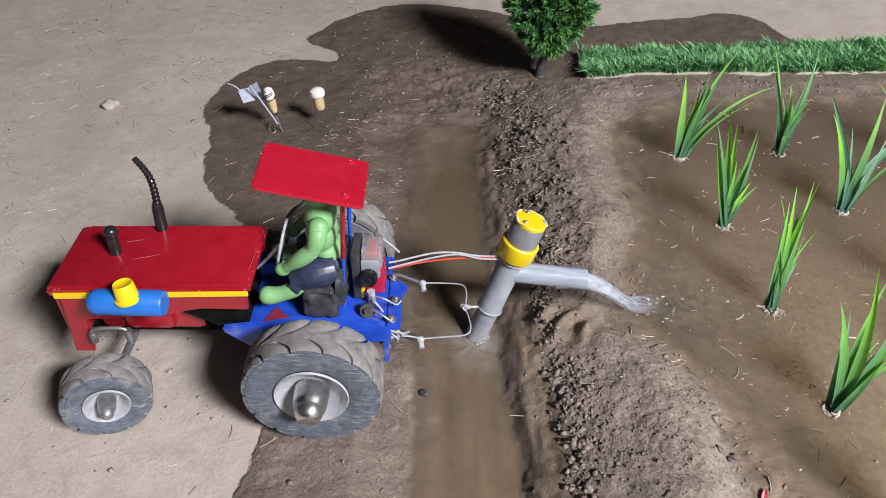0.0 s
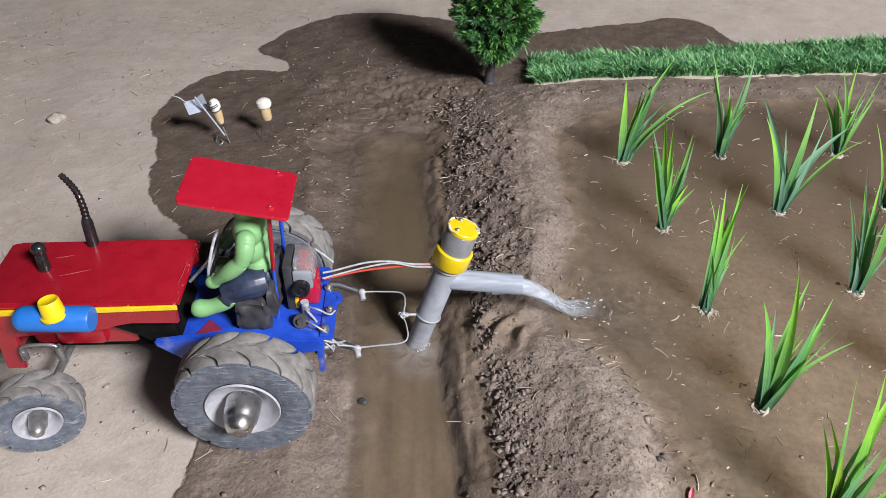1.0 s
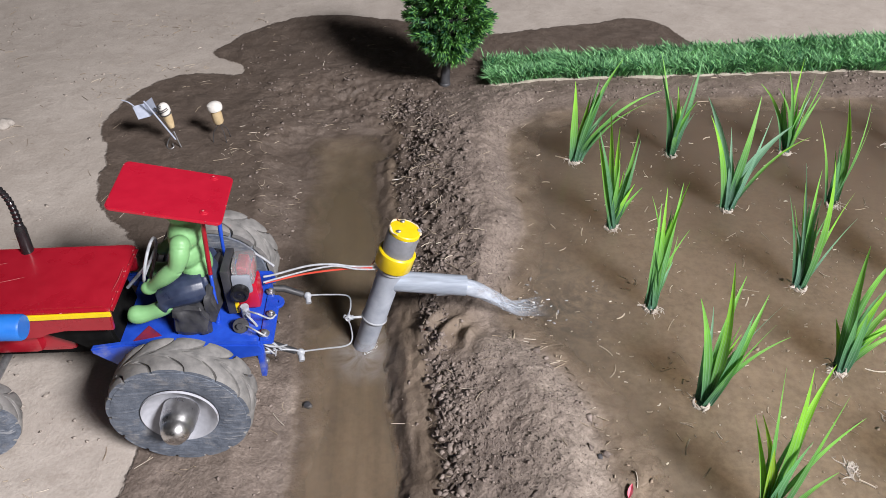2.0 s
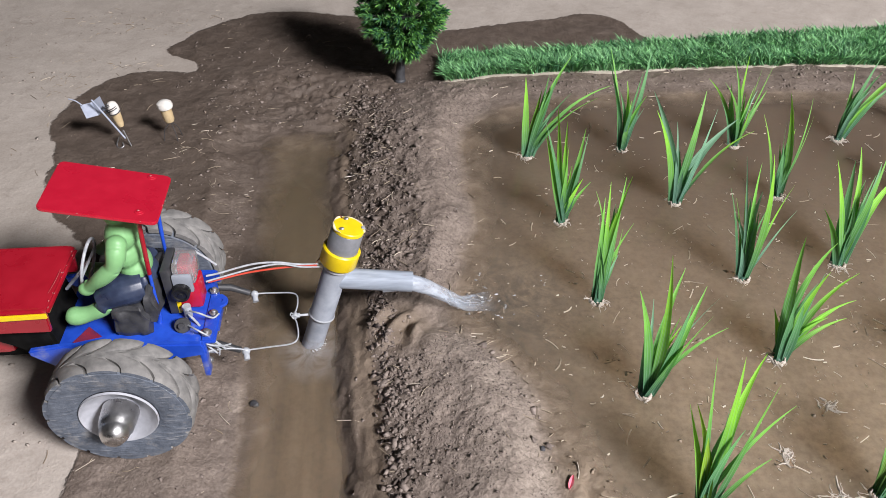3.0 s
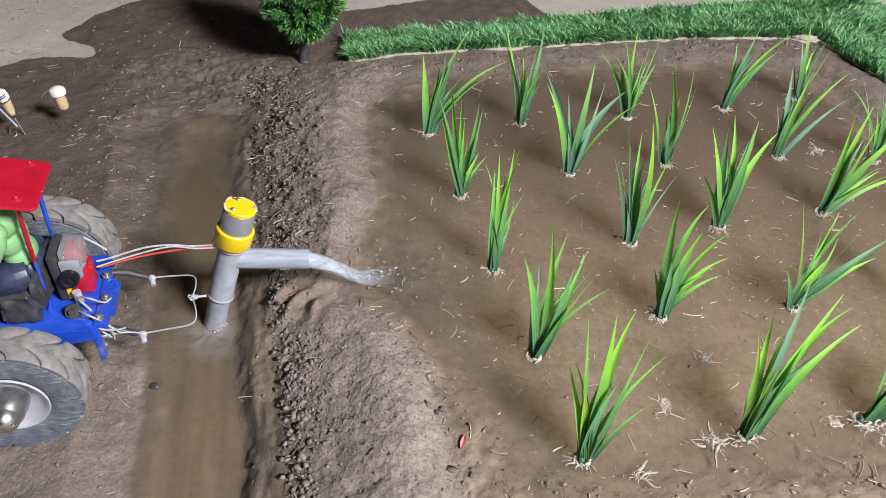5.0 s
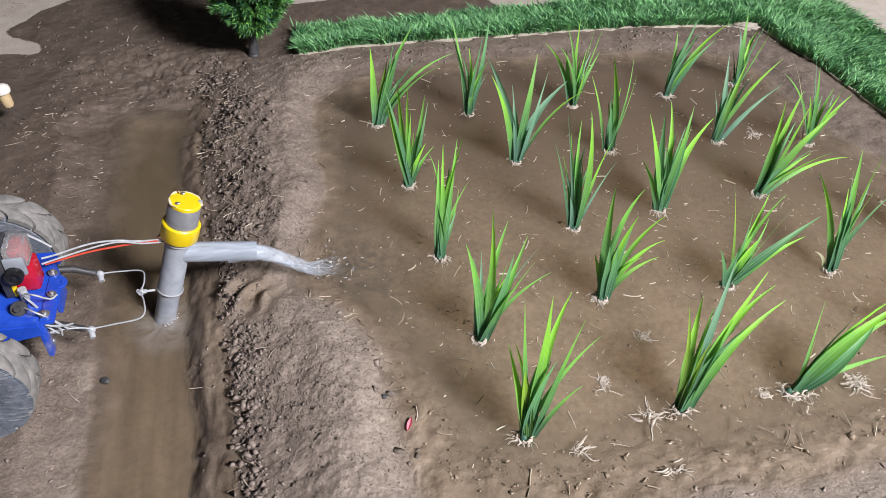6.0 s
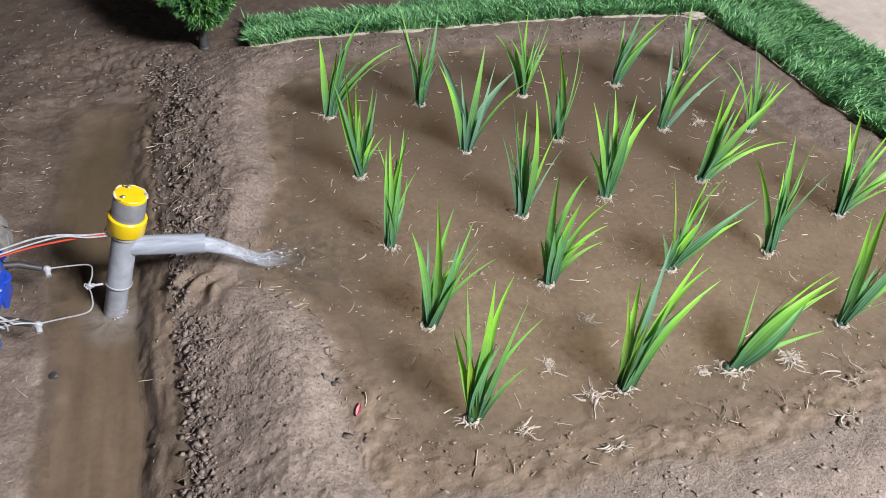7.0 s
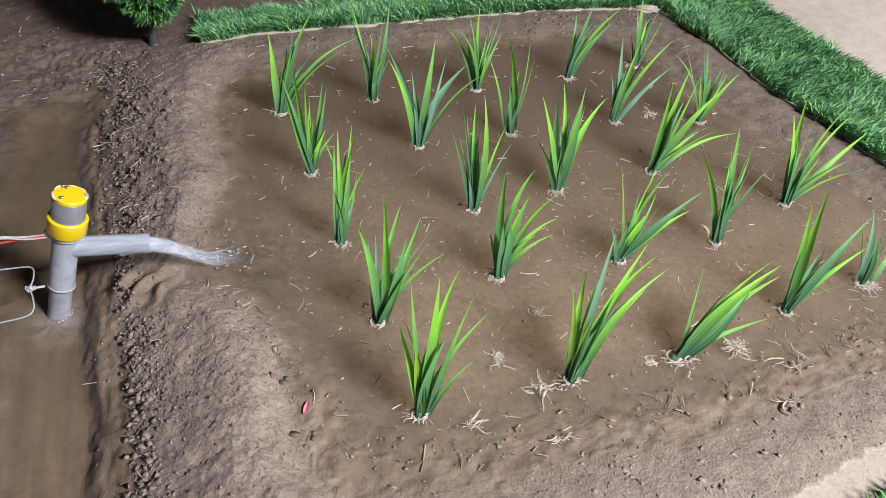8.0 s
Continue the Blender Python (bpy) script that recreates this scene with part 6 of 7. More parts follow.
rice_plant(0.518, 0.712, [(0.008, 0.038, 0.096, 4, 0, 'b'), (-0.033, 0.036, 0.068, 2.5, .9, 'b'), (-0.008, 0.036, 0.088, 2.5, .1, 'm'), (0.030, 0.042, 0.075, 2, .1, 'm'), (0.038, 0.032, 0.054, 3, .1, 'm'), (0.032, 0.026, 0.084, 1.5, .1, 'm'), (-0.021, 0.021, 0.071, 4, .4, 'm'), (0.013, 0.013, 0.046, 3, 0, 'b')])
rice_plant(0.646, 0.718, [(0.018, 0.040, 0.068, 4, 0, 'm'), (0.039, 0.035, 0.087, 4, .1, 'd'), (0.083, 0.035, 0.077, 4, .4, 'b'), (0.063, 0.022, 0.063, 3.5, .1, 'd'), (0.044, 0.030, 0.071, 3.5, 0, 'd'), (0.019, 0.021, 0.055, 4, 0, 'd'), (0.052, 0.018, 0.050, 3, .1, 'm')])
rice_plant(0.752, 0.733, [(0.013, 0.037, 0.083, 5, 0, 'm'), (0.048, 0.035, 0.079, 3, .2, 'd'), (0.059, 0.036, 0.062, 3, .3, 'b'), (0.033, 0.031, 0.062, 4, .2, 'b'), (0.009, 0.036, 0.061, 4, 0, 'g'), (-0.002, 0.027, 0.043, 3, 0, 'd')])
rice_plant(0.659, 0.612, [(0.016, 0.048, 0.086, 4, 0, 'g'), (0.036, 0.039, 0.084, 4, .1, 'b'), (0.072, 0.028, 0.087, 4, .4, 'b'), (0.088, 0.031, 0.052, 5.5, .1, 'g'), (-0.000, 0.033, 0.052, 4, 0, 'g'), (0.048, 0.037, 0.064, 3.5, .2, 'g'), (0.021, 0.028, 0.063, 4, 0, 'd')])
rice_plant(0.767, 0.591, [(0.002, 0.045, 0.095, 4, .1, 'g'), (0.000, 0.029, 0.085, 3.5, .1, 'm'), (-0.025, 0.045, 0.088, 2, .7, 'w'), (-0.039, 0.034, 0.077, 2, .8, 'm'), (0.040, 0.023, 0.068, 3.5, .1, 'b'), (0.045, 0.013, 0.055, 3.5, .1, 'b'), (-0.013, 0.031, 0.053, 3, .2, 'd'), (0.037, 0.034, 0.053, 3, .1, 'm')])
rice_plant(0.653, 0.511, [(0.016, 0.030, 0.095, 3.5, .1, 'b'), (0.033, 0.041, 0.080, 3.5, .1, 'd'), (0.041, 0.040, 0.100, 5, .2, 'b'), (0.052, 0.033, 0.100, 5, .2, 'b'), (0.082, 0.028, 0.078, 5, .5, 'b'), (0.058, 0.025, 0.044, 5, .1, 'b'), (0.116, 0.019, 0.024, 2.5, .9, 'b'), (0.078, 0.007, 0.042, 4, .3, 'b'), (0.039, 0.031, 0.068, 4, .1, 'd')])
rice_plant(0.525, 0.613, [(-0.003, 0.033, 0.103, 4.5, .1, 'b'), (-0.021, 0.038, 0.077, 2.5, .2, 'b'), (0.024, 0.036, 0.095, 1.2, .1, 'm'), (0.035, 0.040, 0.073, 1.2, .1, 'm'), (0.007, 0.038, 0.064, 4, 0, 'd')])
rice_plant(0.437, 0.491, [(-0.008, 0.044, 0.104, 1.5, 0, 'g'), (0.000, 0.047, 0.082, 3.5, 0, 'b'), (0.004, 0.038, 0.101, 3.5, .2, 'm'), (0.011, 0.036, 0.111, 5, .2, 'b'), (0.040, 0.035, 0.078, 5, .1, 'b'), (0.038, 0.016, 0.065, 2, .1, 'g'), (-0.023, 0.028, 0.083, 2, .2, 'd'), (0.009, 0.030, 0.076, 5, 0, 'g'), (0.001, 0.032, 0.069, 5, 0, 'g')])
rice_plant(0.535, 0.503, [(-0.020, 0.033, 0.097, 5, 0, 'b'), (-0.005, 0.030, 0.097, 5, .1, 'd'), (0.011, 0.050, 0.098, 4, .1, 'b'), (0.029, 0.037, 0.099, 4, .2, 'm'), (0.035, 0.046, 0.083, 5, .2, 'd'), (0.060, 0.043, 0.079, 5, .2, 'b'), (-0.023, 0.019, 0.053, 4, 0, 'm'), (0.014, 0.031, 0.075, 5, 0, 'd')])
rice_plant(0.296, 0.471, [(-0.005, 0.039, 0.091, 3.5, .1, 'm'), (0.027, 0.046, 0.100, 3.5, .1, 'b'), (0.008, 0.043, 0.097, 3, .1, 'b'), (0.021, 0.044, 0.101, 3, .1, 'm'), (0.030, 0.029, 0.063, 2, .1, 'm'), (0.023, 0.033, 0.054, 2, .1, 'm'), (0.003, 0.036, 0.086, 3, 0, 'm'), (-0.002, 0.029, 0.073, 3, 0, 'd'), (0.014, 0.038, 0.077, 4, 0, 'd')])
rice_plant(0.306, 0.367, [(-0.010, 0.029, 0.083, 5, .1, 'm'), (0.013, 0.040, 0.106, 4.5, 0, 'b'), (0.030, 0.048, 0.086, 4, .1, 'm'), (0.043, 0.034, 0.080, 4, .2, 'm'), (0.055, 0.031, 0.071, 3, .2, 'g'), (0.045, 0.016, 0.067, 4, .2, 'm'), (0.062, 0.019, 0.050, 2, .7, 'm'), (-0.002, 0.030, 0.066, 4, 0, 'g'), (0.028, 0.020, 0.075, 5, .1, 'd')])
rice_plant(0.426, 0.394, [(0.012, 0.042, 0.094, 5, .1, 'm'), (0.039, 0.040, 0.088, 4, .8, 'm'), (0.028, 0.021, 0.075, 4, .1, 'b'), (0.061, 0.030, 0.064, 3, .4, 'b'), (0.059, 0.018, 0.046, 2.5, .9, 'b'), (0.057, 0.016, 0.028, 2.5, 1, 'b'), (0.036, 0.011, 0.035, 2, 1, 'b'), (-0.005, 0.021, 0.038, 3, .3, 'b'), (0.025, 0.017, 0.026, 3.5, .2, 'b'), (0.002, 0.011, 0.054, 5, 0, 'd'), (0.010, 0.011, 0.052, 5, 0, 'd')])
rice_plant(0.549, 0.389, [(0.001, 0.040, 0.085, 3, 0, 'y'), (0.042, 0.041, 0.071, 4, .1, 'b'), (0.048, 0.028, 0.080, 2.5, .2, 'm'), (0.058, 0.025, 0.062, 2, .2, 'm'), (0.093, 0.024, 0.052, 5, .2, 'd'), (0.073, 0.012, 0.040, 4, .2, 'b'), (0.017, 0.024, 0.066, 2.5, 0, 'd'), (0.024, 0.013, 0.041, 4.5, .2, 'b'), (-0.012, 0.012, 0.037, 3.5, 0, 'd')])
rice_plant(0.658, 0.391, [(-0.023, 0.040, 0.090, 3.5, .4, 'b'), (0.014, 0.041, 0.109, 5, .2, 'm'), (0.040, 0.040, 0.102, 4.5, .2, 'b'), (0.047, 0.035, 0.069, 2, .9, 'b'), (0.002, 0.029, 0.096, 3, .1, 'd'), (-0.016, 0.010, 0.019, 2.5, 1, 'w'), (0.069, 0.033, 0.064, 1.5, .2, 'd'), (0.012, 0.027, 0.076, 5, .1, 'd')])
rice_plant(0.771, 0.428, [(-0.007, 0.033, 0.094, 5, .1, 'b'), (0.020, 0.050, 0.101, 4.5, .2, 'b'), (0.024, 0.031, 0.090, 3.5, .1, 'm'), (0.055, 0.030, 0.090, 4, .6, 'b'), (0.073, 0.033, 0.082, 2.5, .8, 'b'), (0.106, 0.030, 0.059, 4.5, .3, 'b'), (0.070, 0.008, 0.042, 4, .2, 'b'), (0.102, 0.007, 0.027, 4, .4, 'b'), (0.004, 0.026, 0.071, 4, .1, 'd'), (0.044, 0.031, 0.055, 5, .1, 'g')])
rice_plant(0.442, 0.270, [(-0.000, 0.033, 0.082, 2.5, 0, 'y'), (0.017, 0.043, 0.081, 4.5, .3, 'b'), (0.019, 0.028, 0.085, 2.5, .1, 'g'), (0.034, 0.044, 0.115, 4.5, .1, 'g'), (0.067, 0.044, 0.096, 4.5, .1, 'b'), (0.079, 0.043, 0.081, 4, .7, 'b'), (0.082, 0.031, 0.076, 4, .8, 'b'), (0.066, 0.024, 0.072, 4, .1, 'g'), (0.017, 0.016, 0.059, 3, .1, 'y'), (0.048, 0.027, 0.063, 5, .1, 'd'), (0.030, 0.015, 0.053, 5, 0, 'd')])
rice_plant(0.538, 0.270, [(0.028, 0.034, 0.064, 2.5, .1, 'm'), (0.025, 0.022, 0.033, 3.5, .1, 'y'), (0.095, 0.021, 0.068, 6, .3, 'b'), (0.090, 0.025, 0.072, 4, .3, 'b'), (0.108, 0.027, 0.046, 5, .3, 'b'), (0.097, 0.009, 0.014, 3, .7, 'm'), (0.061, 0.028, 0.049, 4, .2, 'd'), (0.070, 0.017, 0.050, 6, .2, 'd')])
rice_plant(0.669, 0.292, [(0.007, 0.032, 0.098, 5, .1, 'b'), (0.027, 0.040, 0.107, 5, .1, 'b'), (0.046, 0.030, 0.054, 4, .2, 'm'), (0.080, 0.027, 0.077, 5, .3, 'd'), (0.080, 0.016, 0.048, 3.5, .5, 'b'), (0.075, 0.017, 0.045, 3, .5, 'b'), (0.071, 0.005, 0.015, 2.5, .9, 'm'), (0.029, 0.019, 0.050, 5, .1, 'd'), (0.072, 0.029, 0.045, 5, .2, 'd')])
rice_plant(0.769, 0.303, [(-0.022, 0.024, 0.077, 3, 0, 'y'), (-0.015, 0.022, 0.081, 4.5, .1, 'g'), (0.030, 0.031, 0.048, 5, .1, 'd'), (0.046, 0.021, 0.028, 4, .2, 'm'), (0.045, 0.017, 0.013, 2.5, .6, 'm'), (0.008, 0.018, 0.046, 5, .1, 'd')])
rice_plant(0.314, 0.269, [(-0.008, 0.038, 0.065, 5, .2, 'b'), (-0.003, 0.038, 0.065, 4, .3, 'y'), (-0.001, 0.039, 0.109, 4, .5, 'm'), (0.024, 0.047, 0.098, 7, .1, 'b'), (0.039, 0.049, 0.098, 4, .7, 'b'), (0.049, 0.038, 0.080, 4.5, .3, 'm'), (0.059, 0.029, 0.069, 3, .7, 'm'), (0.044, 0.011, 0.038, 2, .8, 'm'), (-0.000, 0.019, 0.055, 5, .1, 'y'), (0.023, 0.019, 0.061, 5, .2, 'd')])


# ---- clods, straws and floating bits ----
CUBE_V = np.array([(x, y, z) for x in (-0.8, 0.8) for y in (-0.8, 0.8) for z in (-0.8, 0.8)])
CUBE_F = np.array([(0, 1, 3), (0, 3, 2), (4, 6, 7), (4, 7, 5), (0, 4, 5), (0, 5, 1), (2, 3, 7), (2, 7, 6), (0, 2, 6), (0, 6, 4), (1, 5, 7), (1, 7, 3)])


def clods(name, xy, sizes, material, label, seed, sink=0.15, dz=None, shape=(CUBE_V, CUBE_F)):
    """Angular lumps of the given sizes, half sunk into the ground."""
    r = np.random.RandomState(seed)
    n, k = len(xy), len(shape[0])
    z = terrain(xy[:, 0], xy[:, 1])[0] if dz is None else np.full(n, dz)
    V = (shape[0][None] + 0.42 * r.randn(n, k, 3)) * (sizes[:, None] * (0.45 + 0.9 * r.rand(n, 3)))[:, None, :]
    q = r.randn(n, 4)
    q /= np.linalg.norm(q, axis=1, keepdims=True)
    w, a, b, c = q.T
    M = np.stack([1 - 2 * (b * b + c * c), 2 * (a * b - c * w), 2 * (a * c + b * w), 2 * (a * b + c * w), 1 - 2 * (a * a + c * c), 2 * (b * c - a * w),
                  2 * (a * c - b * w), 2 * (b * c + a * w), 1 - 2 * (a * a + b * b)], -1).reshape(n, 3, 3)
    V = np.einsum("nij,nkj->nki", M, V) * np.array([1.0, 1.0, 0.62]) + np.stack([xy[:, 0], xy[:, 1], z + sizes * sink], -1)[:, None, :]
    F = shape[1][None] + (np.arange(n) * k)[:, None, None]
    return tagged(mesh_object(name, V.reshape(-1, 3), F.reshape(-1, 3), material, smooth=False), label, "soil", kind="stuff")


def pick(n, box_, weight, seed):
    """Random places in a box, kept where the weight allows."""
    r = np.random.RandomState(seed)
    x, y = box_[0] + r.rand(n) * (box_[1] - box_[0]), box_[2] + r.rand(n) * (box_[3] - box_[2])
    keep = r.rand(n) < weight(x, y)
    return np.stack([x[keep], y[keep]], -1)


def on_mud(x, y):
    z, sw, mud, bed = terrain(x, y)
    return mud * (bed < 0.1) * (0.25 + 0.75 * (value_noise(x, y, 0.05, 3.0) > 0.42))


def ditch_side(x, y):
    sd = signed(x, y, DITCH)
    upper = step(0.49, 0.56, y)
    return np.exp(-(((-sd - 0.038 - 0.010 * upper) / (0.010 + 0.018 * upper)) ** 2)) * (x > 0.05) * (y < 0.88) * (sd < -0.026 + 0.010 * upper)


rs = np.random.RandomState(77)
spots = np.concatenate([pick(26000, (-0.06, 0.96, 0.10, 0.92), on_mud, 31), pick(30000, (0.08, 0.25, 0.10, 0.90), on_mud, 30)])
near_ditch = np.exp(-((signed(spots[:, 0], spots[:, 1], DITCH) + 0.042) / 0.022) ** 2)
clods("soil_crumbs", spots, 0.0003 + (0.0005 + 0.0010 * near_ditch) * rs.rand(len(spots)) ** 3, CLOD, "small crumbs of grey-brown soil on the banks", 32)
spots = pick(24000, (0.06, 0.22, 0.12, 0.88), lambda x, y: ditch_side(x, y) * (1 - 0.35 * step(0.46, 0.56, y)), 33)
lower = step(0.56, 0.46, spots[:, 1])
clods("soil_clods", spots, 0.0005 + 0.0025 * rs.rand(len(spots)) ** (4.2 - 1.3 * lower), CLOD, "clods of grey-brown soil heaped on the ditch bank", 34, -0.05)
spots = pick(8000, (-0.14, 0.20, 0.15, 1.05), lambda x, y: (0.2 + 0.8 * (value_noise(x, y, 0.04, 15.0) > 0.5)) * (0.25 + 0.75 * (np.hypot((x - 0.03) / 0.13, (y - 0.88) / 0.07) < 1)) * (terrain(x, y)[1] > 0.0) * (signed(x, y, DITCH) < -0.004) * (signed(x, y, FIELD) < 0) * 0.8, 35)
clods("soil_specks", spots, 0.0005 + 0.0014 * rs.rand(len(spots)) ** 2, CLOD, "specks of soil on the damp ground", 36)
spots = pick(1500, (-0.55, -0.10, 0.25, 1.15), lambda x, y: (terrain(x, y)[1] < -0.005) * (0.15 + 0.85 * (value_noise(x, y, 0.09, 5.0) > 0.6)), 37)
clods("sand_grit", spots, 0.0005 + 0.0014 * rs.rand(len(spots)) ** 2, SAND_LUMP, "sandy grit lying on the dry ground", 38)
spots = pick(4200, (0.24, 0.90, 0.19, 0.40), lambda x, y: (signed(x, y, FIELD) > -0.01) * step(0.38, 0.20, y) ** 1.5 * (0.2 + 0.8 * (value_noise(x, y, 0.03, 19.0) > 0.5)), 39)
clods("field_lumps", spots, 0.0004 + 0.0014 * rs.rand(len(spots)) ** 3, SILT_LUMP, "lumps of mud in the shallow edge of the field", 40, -0.40, -0.0002)


spots = pick(3000, (0.26, 0.92, 0.06, 0.225), lambda x, y: (signed(x, y, FIELD) < 0.004) * (signed(x, y, DAMP) > 0.0) * (0.25 + 0.75 * (value_noise(x, y, 0.04, 27.0) > 0.5)), 56)
clods("dyke_clods", spots, 0.0005 + 0.0022 * rs.rand(len(spots)) ** 4, DYKE_LUMP, "loose clods of soil on the low dyke", 57, -0.25)


spots = pick(900, (0.15, 0.26, 0.22, 0.46), lambda x, y: np.exp(-((signed(x, y, FIELD) + 0.004) / 0.008) ** 2) * (0.15 + 0.85 * (value_noise(x, y, 0.03, 51.0) > 0.5)), 58)
clods("shore_clods", spots, 0.0004 + 0.0024 * rs.rand(len(spots)) ** 4, CLOD, "dark clods of soil along the water's edge", 59)


spots = pick(2600, (0.22, 0.90, 0.835, 0.905), lambda x, y: (signed(x, y, FIELD) < -0.002) * (0.2 + 0.8 * (value_noise(x, y, 0.025, 55.0) > 0.5)), 158)
clods("soil_crumbs", spots, 0.0003 + 0.0017 * rs.rand(len(spots)) ** 4, CLOD, "crumbs of soil between the water and the grass", 159)


def straws(name, xy, lengths, radius, material, label, seed, z_at=None, arch=0.25, lift=0.0):
    """Thin bent stalks that lie about."""
    r = np.random.RandomState(seed)
    z = terrain(xy[:, 0], xy[:, 1])[0] + lift if z_at is None else np.full(len(xy), z_at)
    V, F, n = [], [], 6
    for i, ((x, y), l) in enumerate(zip(xy, lengths)):
        a, c, rad = r.rand() * 6.28, r.randn() * 0.22, radius * (0.45 + 0.9 * r.rand())
        t = np.linspace(-0.5, 0.5, n)
        px, py = t * l, c * (t * t - 0.1) * l
        X, Y = x + px * math.cos(a) - py * math.sin(a), y + px * math.sin(a) + py * math.cos(a)
        Z = z[i] + rad * 0.7 + np.abs(r.randn()) * arch * l * (0.25 - t * t) * 0.6
        nx, ny = -math.sin(a), math.cos(a)
        for q, (s, h) in enumerate(((-1, -0.5), (1, -0.5), (0, 1))):
            V.append(np.stack([X + nx * s * rad, Y + ny * s * rad, Z + h * rad * np.ones(n)], -1))
        b = i * 3 * n
        for k in range(n - 1):
            for q in range(3):
                p0, p1 = b + q * n + k, b + ((q + 1) % 3) * n + k
                F.append((p0, p1, p1 + 1, p0 + 1))
    V = np.concatenate(V)
    if z_at is None:
        V[:, 2] = np.maximum(V[:, 2], terrain(V[:, 0], V[:, 1])[0] + radius * 0.3)
    return tagged(mesh_object(name, V, np.array(F), material, smooth=False), label, "straw", kind="stuff")


spots = pick(900, (-0.03, 0.93, 0.12, 0.90), lambda x, y: np.maximum(on_mud(x, y), ditch_side(x, y)), 41)
straws("straw_bits", spots, 0.003 + 0.012 * rs.rand(len(spots)) ** 2, 0.00034, STRAW, "dry straw bits strewn over the banks", 42)
spots = pick(800, (0.06, 0.24, 0.20, 0.88), lambda x, y: ditch_side(x, y) * (0.4 + 0.6 * (y > 0.5)), 141)
straws("straw_bits", spots, 0.004 + 0.014 * rs.rand(len(spots)) ** 2, 0.00036, STRAW, "dry straw bits among the clods", 142, lift=0.0010)
spots = pick(1500, (-0.26, 0.10, 0.20, 1.10), lambda x, y: (0.2 + 0.8 * (value_noise(x, y, 0.05, 17.0) > 0.6)) * (terrain(x, y)[1] > 0.005) * (signed(x, y, DITCH) < -0.002) * (0.35 + 0.65 * (np.hypot(x + 0.05, (y - 0.75) * 0.6) < 0.08)), 43)
straws("straw_bits", spots, 0.002 + 0.016 * rs.rand(len(spots)) ** 2, 0.00030, STRAW, "dry straw bits on the damp soil", 44)
spots = pick(2200, (-0.58, -0.10, 0.25, 1.2), lambda x, y: (terrain(x, y)[1] < -0.004) * (0.12 + 0.88 * (value_noise(x, y, 0.10, 8.0) > 0.6)), 45)
straws("straw_bits", spots, 0.003 + 0.014 * rs.rand(len(spots)) ** 2, 0.00034, STRAW, "dry straw bits scattered on pale sand", 46)
spots = pick(1150, (0.16, 0.92, 0.20, 0.86), lambda x, y: (signed(x, y, FIELD) > 0.006) * (0.35 + 0.65 * step(0.75, 0.3, y)), 47)
straws("floating_straw", spots, 0.002 + 0.014 * rs.rand(len(spots)) ** 3, 0.00052, STRAW, "pale straw bits afloat on the muddy water", 48, 0.0006, 0.05)
spots = pick(1700, (0.16, 0.92, 0.20, 0.86), lambda x, y: (signed(x, y, FIELD) > 0.002) * (0.3 + 0.7 * step(0.7, 0.3, y)), 51)
straws("floating_chaff", spots, 0.0009 + 0.0032 * rs.rand(len(spots)) ** 3, 0.00050, STRAW, "tiny flecks of pale chaff on the muddy water", 52, 0.0004, 0.02)
spots = pick(3200, (0.18, 0.92, 0.20, 0.80), lambda x, y: (signed(x, y, FIELD) > 0.01) * (0.12 + 0.88 * step(0.70, 0.25, y)) * (0.3 + 0.7 * (value_noise(x, y, 0.05, 23.0) > 0.5)), 53)
clods("silt_specks", spots, 0.0003 + 0.0013 * rs.rand(len(spots)) ** 3, SILT_LUMP, "dark specks of mud in the shallow water", 54, 0.0, 0.0)
spots = pick(1500, (0.15, 0.27, 0.30, 0.84), lambda x, y: np.exp(-((signed(x, y, FIELD) + 0.001) / 0.007) ** 2) * (0.1 + 0.9 * (value_noise(x, y, 0.03, 93.0) > 0.55)), 149)
straws("straw_bits", spots, 0.002 + 0.010 * rs.rand(len(spots)) ** 2, 0.00034, STRAW, "dry straw bits washed up along the shore", 150, lift=0.0008)
spots = pick(60, (0.2, 0.9, 0.84, 0.90), lambda x, y: np.ones_like(x), 49)
straws("straw_bits", spots, 0.003 + 0.006 * rs.rand(len(spots)), 0.0004, STRAW, "straw bits along the grass edge", 50)


def root_clump(x, y, size, count, label, seed, z=0.0005, turn=None):
    rnd = random.Random(seed)
    bm = bmesh.new()
    for i in range(count * 4):
        fine = i >= count
        a = rnd.uniform(0, 6.28) if turn is None else turn + rnd.choice((0, 3.14)) + rnd.gauss(0, 0.45)
        s = Vector((x + rnd.gauss(0, 0.16) * size, y + rnd.gauss(0, 0.13) * size, z + rnd.uniform(0, 0.002)))
        l = size * (rnd.uniform(0.12, 0.35) if fine else rnd.uniform(0.25, 0.70))
        pts = [s]
        for k in range(3):
            a += rnd.gauss(0, 0.55)
            pts.append(pts[-1] + Vector((math.cos(a) * l / 3, math.sin(a) * l / 3, rnd.uniform(-0.0008, 0.0009))))
            pts[-1].z = max(z - 0.0004, pts[-1].z)
        r = rnd.uniform(0.0002, 0.0004) if fine else rnd.uniform(0.0004, 0.0010)
        tube(bm, curve_pts(pts, 2), [r, r * 1.2, r, r * 1.1, r * 0.8, r * 0.7, r * 0.4], 5)
    tagged(part("root_clump", bm, ROOT), label, "root clump", "loose root clumps in the field")


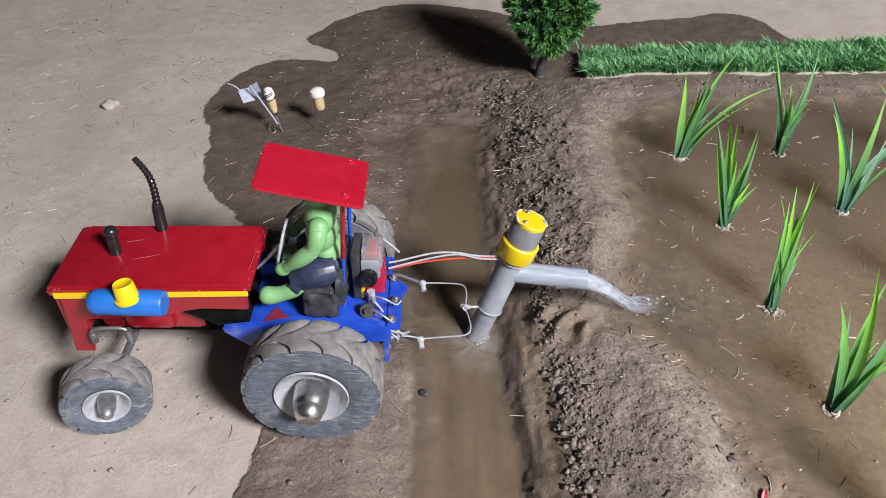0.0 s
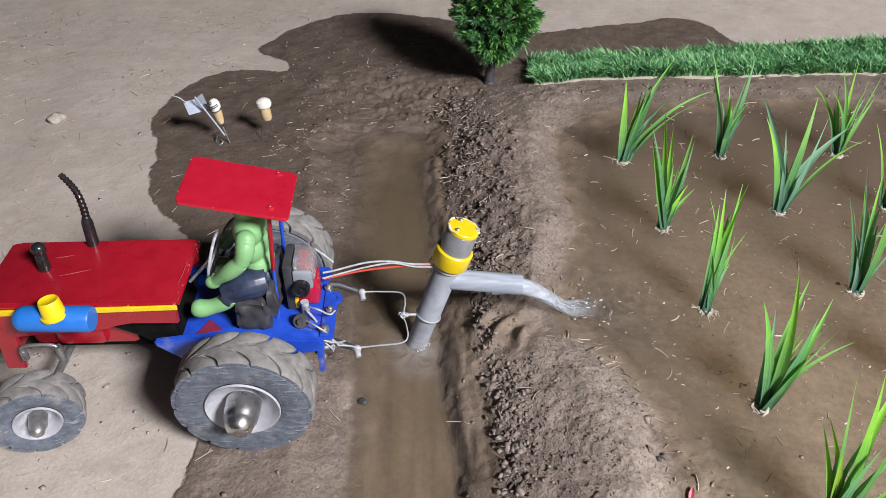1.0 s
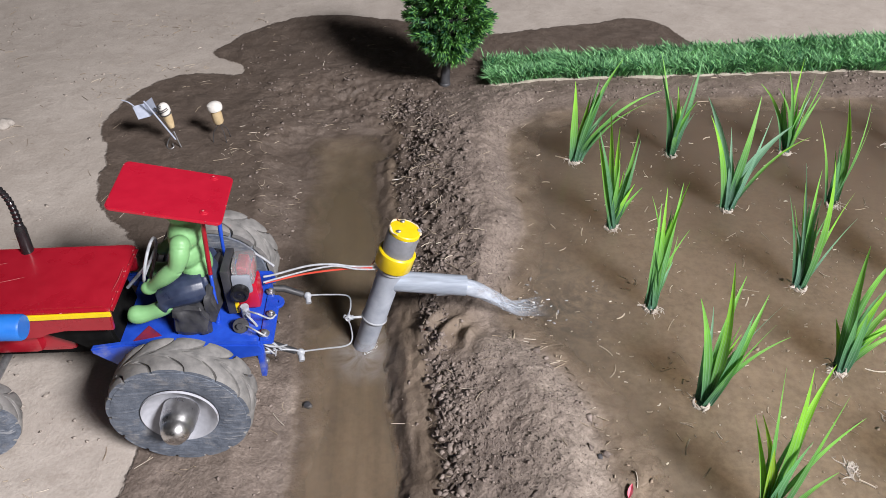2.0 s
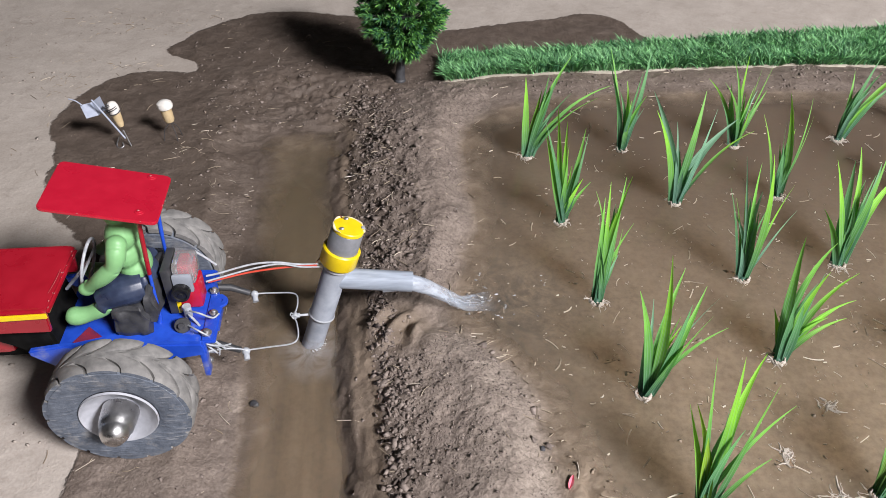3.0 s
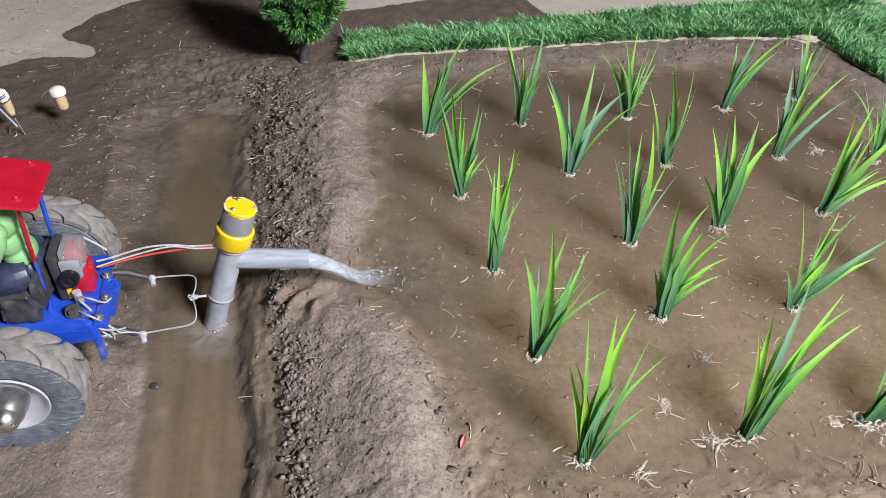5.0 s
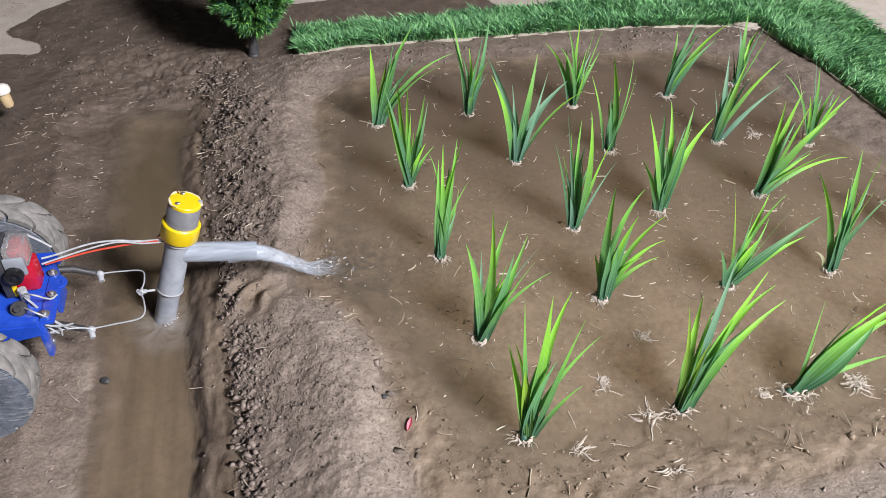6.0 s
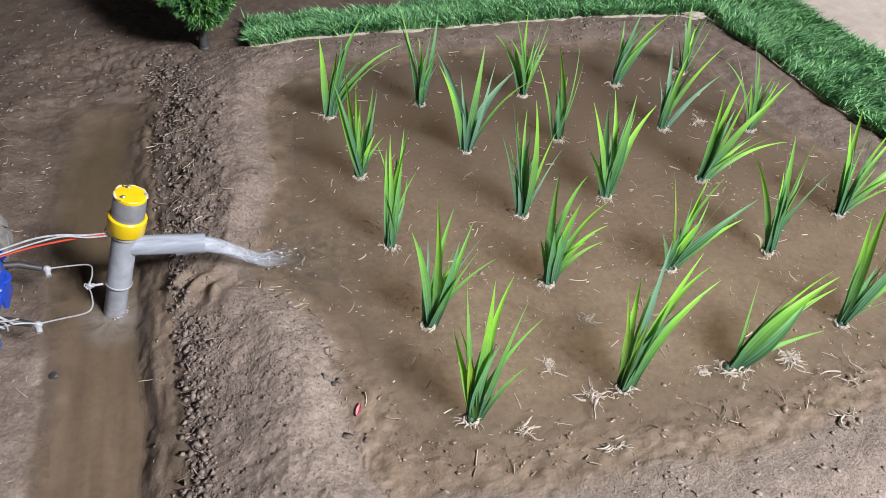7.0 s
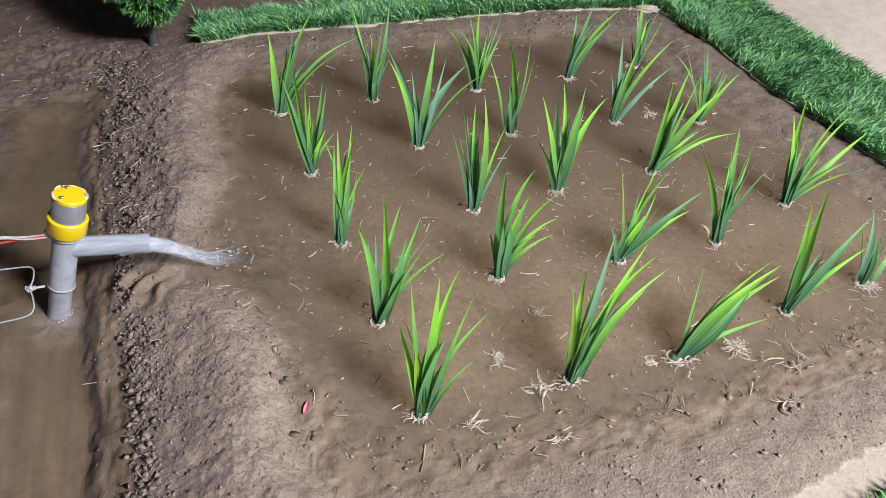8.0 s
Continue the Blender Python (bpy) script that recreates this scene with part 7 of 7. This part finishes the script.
root_clump(0.416, 0.268, 0.030, 9, "white branching roots pulled up beside a rice plant", 61)
root_clump(0.392, 0.306, 0.016, 14, "small pale clump of dry roots afloat", 62, turn=1.2)
root_clump(0.350, 0.250, 0.020, 6, "thin white root twigs afloat on the mud", 63, turn=0.4)
root_clump(0.444, 0.345, 0.016, 10, "small pale clump of dry roots afloat", 64)
root_clump(0.598, 0.266, 0.026, 22, "tangled pale root clump afloat on the mud", 65)
root_clump(0.548, 0.262, 0.026, 7, "white root strands beside a leaning rice plant", 66)
root_clump(0.513, 0.272, 0.014, 8, "small pale clump of dry roots afloat", 67)
root_clump(0.713, 0.617, 0.030, 7, "white root strands afloat on the water", 68, turn=0.3)
root_clump(0.412, 0.222, 0.022, 6, "thin pale roots lying in the shallows", 69, turn=0.2)
root_clump(0.640, 0.236, 0.045, 4, "long dry stalks lying in the shallows", 70, turn=0.3)
root_clump(0.608, 0.203, 0.030, 3, "pale root strand on the wet bank", 71, 0.003, 0.0)
root_clump(0.775, 0.300, 0.020, 16, "tangled pale root clump beside a rice plant", 72)

bm = bmesh.new()
rows = []
for i in range(7):
    t = i / 6
    w = 0.0019 * math.sin(math.pi * (0.08 + 0.9 * t))
    rows.append([bm.verts.new((0.2305 + 0.005 * t + w * k * 0.8, 0.290 + 0.010 * t - w * k * 0.5, 0.0015 + 0.0012 * abs(k) + 0.001 * t)) for k in (-1, 0, 1)])
for a, b in zip(rows, rows[1:]):
    for k in range(2):
        bm.faces.new((a[k], a[k + 1], b[k + 1], b[k]))
ret = bmesh.ops.extrude_face_region(bm, geom=bm.faces[:])
for g in ret["geom"]:
    if isinstance(g, bmesh.types.BMVert):
        g.co.z += 0.0003
tagged(part("petal", bm, PINK), "fallen pink petal at the water's edge", "petal")


def stone(x, y, s, mat, label, seed):
    rnd = random.Random(seed)
    bm = bmesh.new()
    bmesh.ops.create_icosphere(bm, subdivisions=3, radius=1)
    for v in bm.verts:
        k = 1 + 0.3 * noise.noise(v.co * 1.6 + Vector((seed, 0, 0)))
        v.co = Vector((v.co.x * s * k * 1.25, v.co.y * s * k, v.co.z * s * k * 0.7))
    bmesh.ops.transform(bm, matrix=pose(x, y, height(x, y) + s * 0.35, 0, 0, rnd.uniform(0, 360)), verts=bm.verts)
    tagged(part("pebble", bm, mat), label, "pebble", "pebbles")


def sand_mound(x, y, w, label, seed):
    """A low uneven heap of pale earth."""
    bm = bmesh.new()
    bmesh.ops.create_icosphere(bm, subdivisions=4, radius=1)
    for v in bm.verts:
        k = 1 + 0.35 * noise.noise(v.co * 2.2 + Vector((seed, 0, 0))) + 0.12 * noise.noise(v.co * 7)
        v.co = Vector((v.co.x * w * k, v.co.y * w * 0.45 * k, v.co.z * w * 0.28 * k))
    bmesh.ops.transform(bm, matrix=pose(x, y, height(x, y) + 0.001, 0, 0, -20), verts=bm.verts)
    tagged(part("earth_mound", bm, SAND_LUMP), label, "earth mound")


sand_mound(0.866, 0.897, 0.022, "pale earth heaped where the grass strips meet", 3)
stone(-0.376, 0.806, 0.0085, STONE, "pale pebble lying on dry sand", 1)
stone(0.006, 0.396, 0.0032, DARK, "small dark pebble at the ditch edge", 2)
stone(0.219, 0.324, 0.0020, DARK, "small dark pebble on the bank", 3)
stone(0.280, 0.320, 0.0030, STONE, "small pebble in the shallow water", 4)
stone(0.562, 0.222, 0.0026, SILT_LUMP, "brown pebble in the shallow water", 5)
